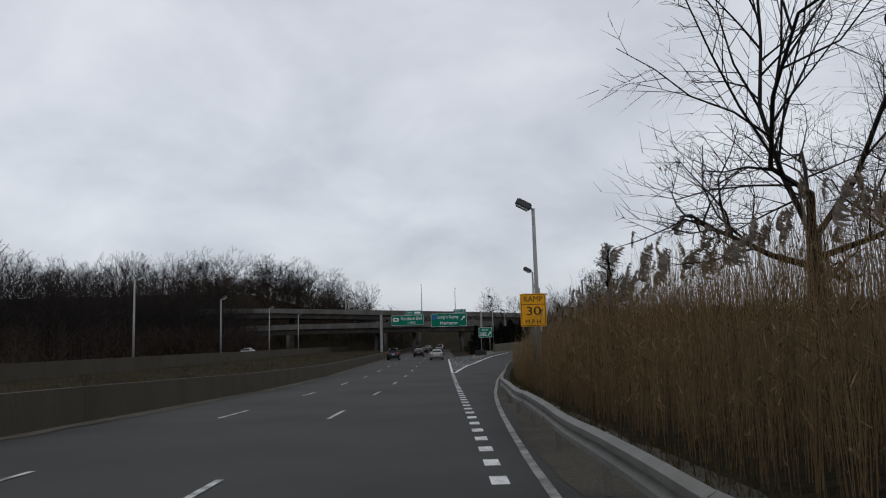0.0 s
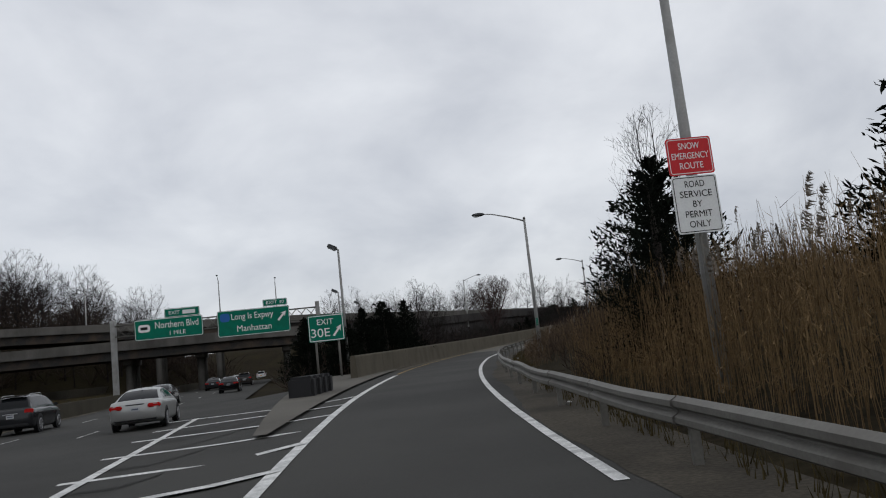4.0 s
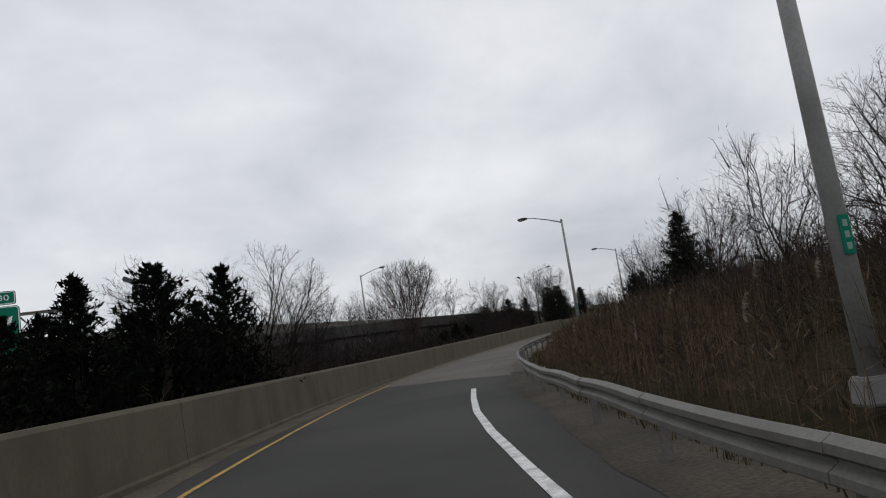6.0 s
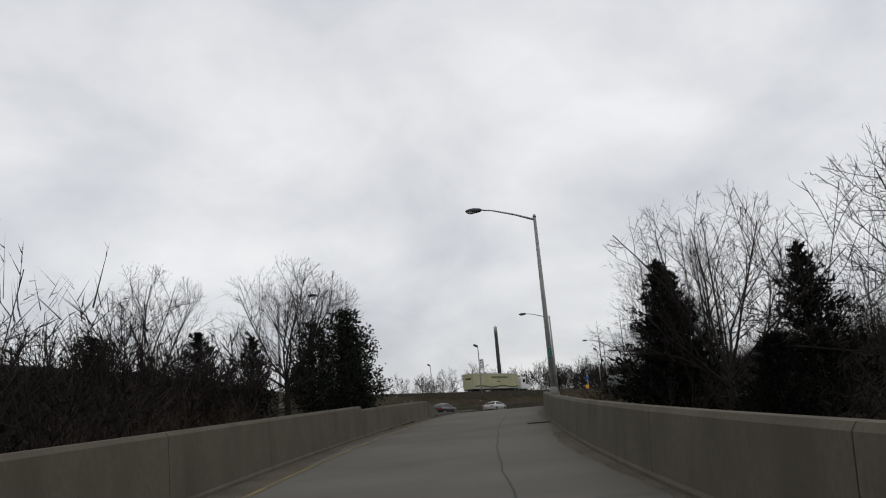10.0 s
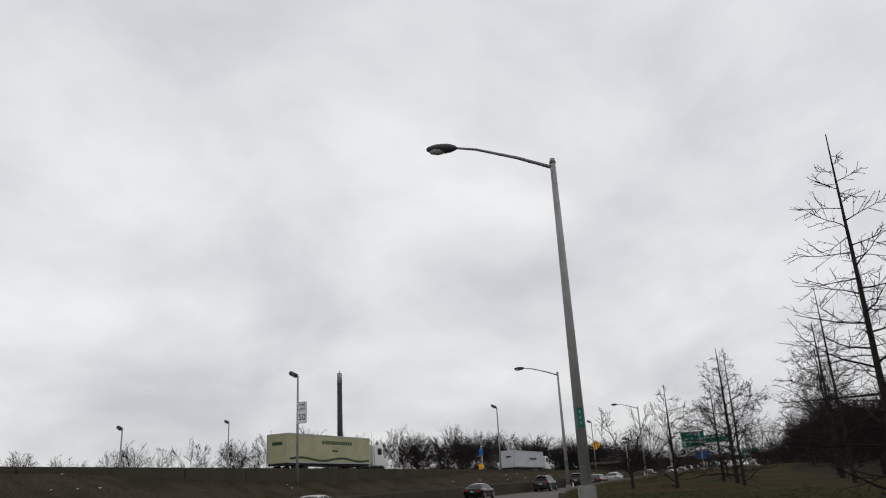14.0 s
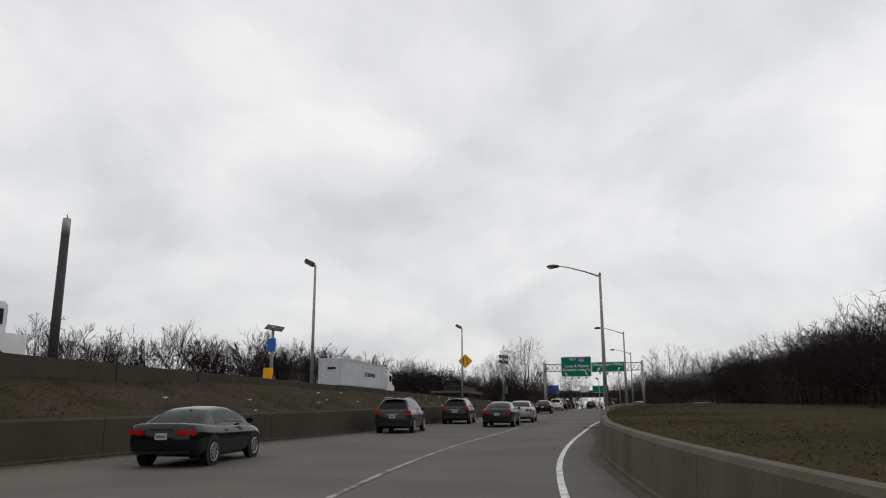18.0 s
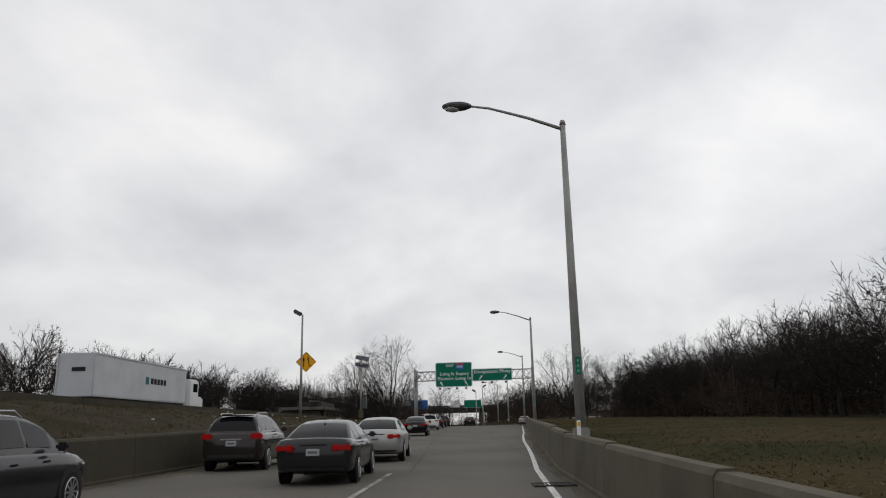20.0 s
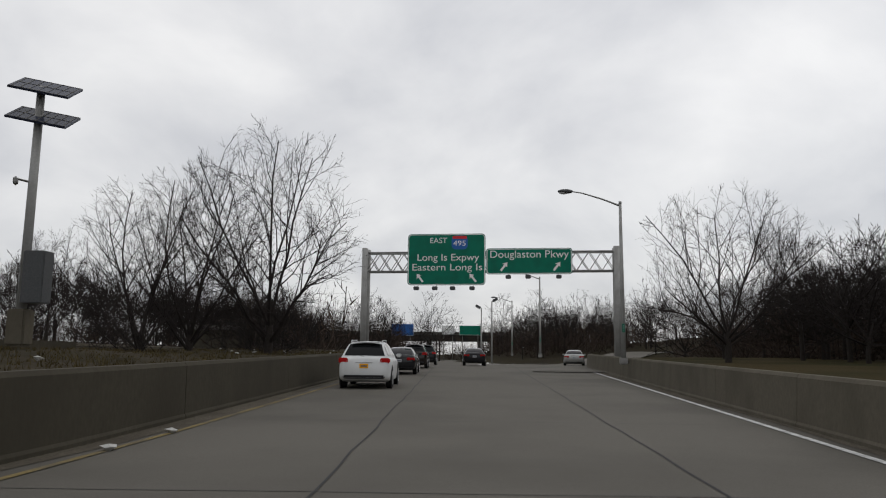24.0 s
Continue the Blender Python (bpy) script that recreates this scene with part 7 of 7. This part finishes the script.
def truck(label, box_m, marks_m, lines):
    """A tractor with a box trailer, heading +y."""
    root = thing("box_truck", pose(0, 0, -500), label, "truck", "trucks on the expressway")
    bm = B()
    box(bm, (0, 0, 2.55), (2.5, 14.6, 2.75), 0, 0.03)
    part("trailer_box", bm, box_m, root)
    bm = B()
    box(bm, (0, 0, 1.08), (2.3, 14.4, 0.16))
    part("trailer_frame", bm, TRIM, root)
    for sx in (-1.28, 1.28):
        bm = B()
        box(bm, (sx, 0, 1.22), (0.03, 14.5, 0.12))
        box(bm, (sx, 0, 3.88), (0.03, 14.5, 0.1))
        part("edge_rail", bm, RIM, root)
    for sx in (-1, 1):
        bm = B()
        box(bm, (sx * 1.2, -7.32, 2.55), (0.1, 0.05, 2.7))
        part("door_post", bm, RIM, root)
    for sx in (-1.05, 1.05):
        for y in (-5.9, -4.6, 5.4, 8.6, 9.9):
            bm = B()
            bmesh.ops.create_cone(bm, cap_ends=True, segments=18, radius1=0.5, radius2=0.5, depth=0.45, matrix=Matrix.Translation((sx, y, 0.5)) @ Matrix.Rotation(radians(90), 4, "Y"))
            part("wheel", bm, RUBBER, root)
    bm = B()
    box(bm, (0, 9.3, 2.1), (2.35, 2.0, 2.3), 0, 0.12)
    part("cab", bm, P_WHITE, root, "white tractor cab")
    bm = B()
    box(bm, (0, 11.0, 1.35), (2.0, 1.7, 1.1), 0, 0.15)
    part("bonnet", bm, P_WHITE, root)
    bm = B()
    box(bm, (0, 10.3, 2.55), (2.1, 0.08, 0.8), 0, 0.02)
    part("windscreen", bm, GLASS, root)
    for sx in (-1.19, 1.19):
        bm = B()
        box(bm, (sx, 9.5, 2.55), (0.03, 0.9, 0.7), 0, 0.01)
        part("side_window", bm, GLASS, root)
    for bars in lines:
        x, y, z, w, hgt = bars
        bm = B()
        box(bm, (x, y, z), (0.012, w, hgt) if abs(x) > 1 else (w, 0.012, hgt))
        part("lettering_bar", bm, marks_m, root)
    return root


CREAM = mat("trailer_cream", (0.36, 0.35, 0.22), 0.5, vary=0.06, scale=0.6, fine=20, bump=0.02, stain=(0.27, 0.26, 0.17), stain_amt=0.6)
TWHITE = mat("trailer_white", (0.44, 0.46, 0.48), 0.5, vary=0.05, scale=0.6, fine=20, bump=0.02, stain=(0.34, 0.36, 0.37), stain_amt=0.6)
DKGREEN = mat("dark_green_stripe", (0.03, 0.06, 0.025), 0.5, vary=0.1, bump=0.0)
cream = truck("cream box truck with a dark green stripe and lettering", CREAM, DKGREEN, [(1.262, -1.6 + 0.42 * k, 3.2, 0.3, 0.34) for k in range(13)] + [(1.262, 0.5, 2.4, 1.0, 0.16), (0.0, -7.32, 3.0, 1.2, 0.3)])
for k in range(24):
    bm = B()
    y = -7.0 + 14.0 * (k + 0.5) / 24
    box(bm, (1.262, y, 1.55 + 0.14 * math.sin(y * 0.9)), (0.012, 0.62, 0.2))
    part("stripe", bm, DKGREEN, cream)
white = truck("white box truck with a small dark marking", TWHITE, BLACK, [(1.262, 1.0 + 0.55 * k, 2.6, 0.42, 0.42) for k in range(5)] + [(0.2, -7.32, 2.9, 0.9, 0.26)])
part("logo_mark", plate(B(), 0.5, 0.55, 0.012, 0.05), mat("logo_teal", (0.02, 0.12, 0.12), 0.5, vary=0.05, bump=0.0), white).matrix_basis = Matrix.Translation((1.275, 0.2, 2.6)) @ Matrix.Rotation(radians(90), 4, "Z")
exa = math.degrees(math.atan2(EXD.y, EXD.x)) - 90
for kind, a, b in ((cream, 15.5, 9.0), (white, 78, 10.5)):
    c = EX0 + EXD * a + EXN * b
    copy_thing(kind, pose(c.x, c.y, c.z + 0.03, 0, 0, exa))

# ---- the road ahead: a dark overpass, small signs, a low building ----
ov = thing("bridge_ahead", Matrix.Translation(W(600, 0)) @ Matrix.Rotation(line(600)[3], 4, "Z"), "dark low overpass crossing the road ahead", "bridge", kind="structure")
for nm, c, sz, m in (("fascia", (-18, 0, 6.2), (70, 12, 1.5), GIRDER), ("parapet", (-18, -6.1, 7.4), (70, 0.3, 0.9), BRIDGE), ("column", (-7, 0, 2.7), (1.2, 10, 5.6), BRIDGE), ("column", (7.5, 0, 2.7), (1.2, 10, 5.6), BRIDGE), ("abutment", (-30, 0, 2.7), (26, 10, 5.6), OLDWALL), ("abutment", (14, 0, 2.7), (6, 10, 5.6), OLDWALL)):
    bm = B()
    box(bm, c, sz, 0, 0.03)
    part(nm, bm, m, ov)
for lat, w, hgt, m, lab in ((-14, 6.0, 3.2, BLUE, "blue service sign on posts by the road ahead"), (-1.5, 3.4, 2.4, WHITE, "white panel sign over the road ahead"), (4.5, 6.0, 2.6, GREEN, "green guide sign over the road ahead")):
    p0 = W(590, lat)
    g = thing("guide_sign", Matrix.Translation(p0) @ Matrix.Rotation(line(590)[3], 4, "Z"), lab, "road sign")
    sign_panel(g, w, hgt, m, 0, 8.2, rim=WHITE if m is not WHITE else BLACK)
    posts(g, (-w * 0.35, w * 0.35), -0.5, 8.0, r=0.1)
c = EX0 + EXD * 214 + EXN * 25.5
bl = thing("low_building", pose(c.x, c.y, gz1(c.x, c.y), 0, 0, exa + 90), "low dark flat-roofed building with pale columns and roof vents", "building")
for nm, cc, sz, m in (("wall", (0, 3, 1.7), (30, 9, 3.4), OLDWALL), ("roof", (0, 2.5, 3.75), (32, 11, 0.7), BRIDGE), ("upper_storey", (5, 4, 4.9), (16, 6, 1.6), GIRDER), ("roof_vent", (0, 4, 5.95), (1.2, 1.2, 0.5), BRIDGE), ("roof_vent", (4, 4, 5.95), (1.2, 1.2, 0.5), BRIDGE), ("roof_vent", (9, 4, 5.95), (1.6, 1.2, 0.5), BRIDGE)):
    bm = B()
    box(bm, cc, sz, 0, 0.03)
    part(nm, bm, m, bl)
for k in range(9):
    bm = B()
    box(bm, (-14 + 3.5 * k, -2.4, 1.7), (0.4, 0.4, 3.4), 0, 0.02)
    part("column", bm, BARRIER, bl)
    bm = B()
    box(bm, (-12.6 + 3.1 * k, -1.53, 1.9), (1.8, 0.06, 1.4), 0, 0.01)
    part("window", bm, GLASS, bl)

for kind in (spread_a, spread_b, tall_a, tall_b, vase, pin, shrub, crab, crab_b, crooked, oak, spread_c, cedar, cedar_tight, cedar2, cedar_fine, oval, bushy, cobra, flood, sedan_b, sedan_g, sedan_s, suv_w, suv_g, suv_n, cream, white):
    discard(kind)
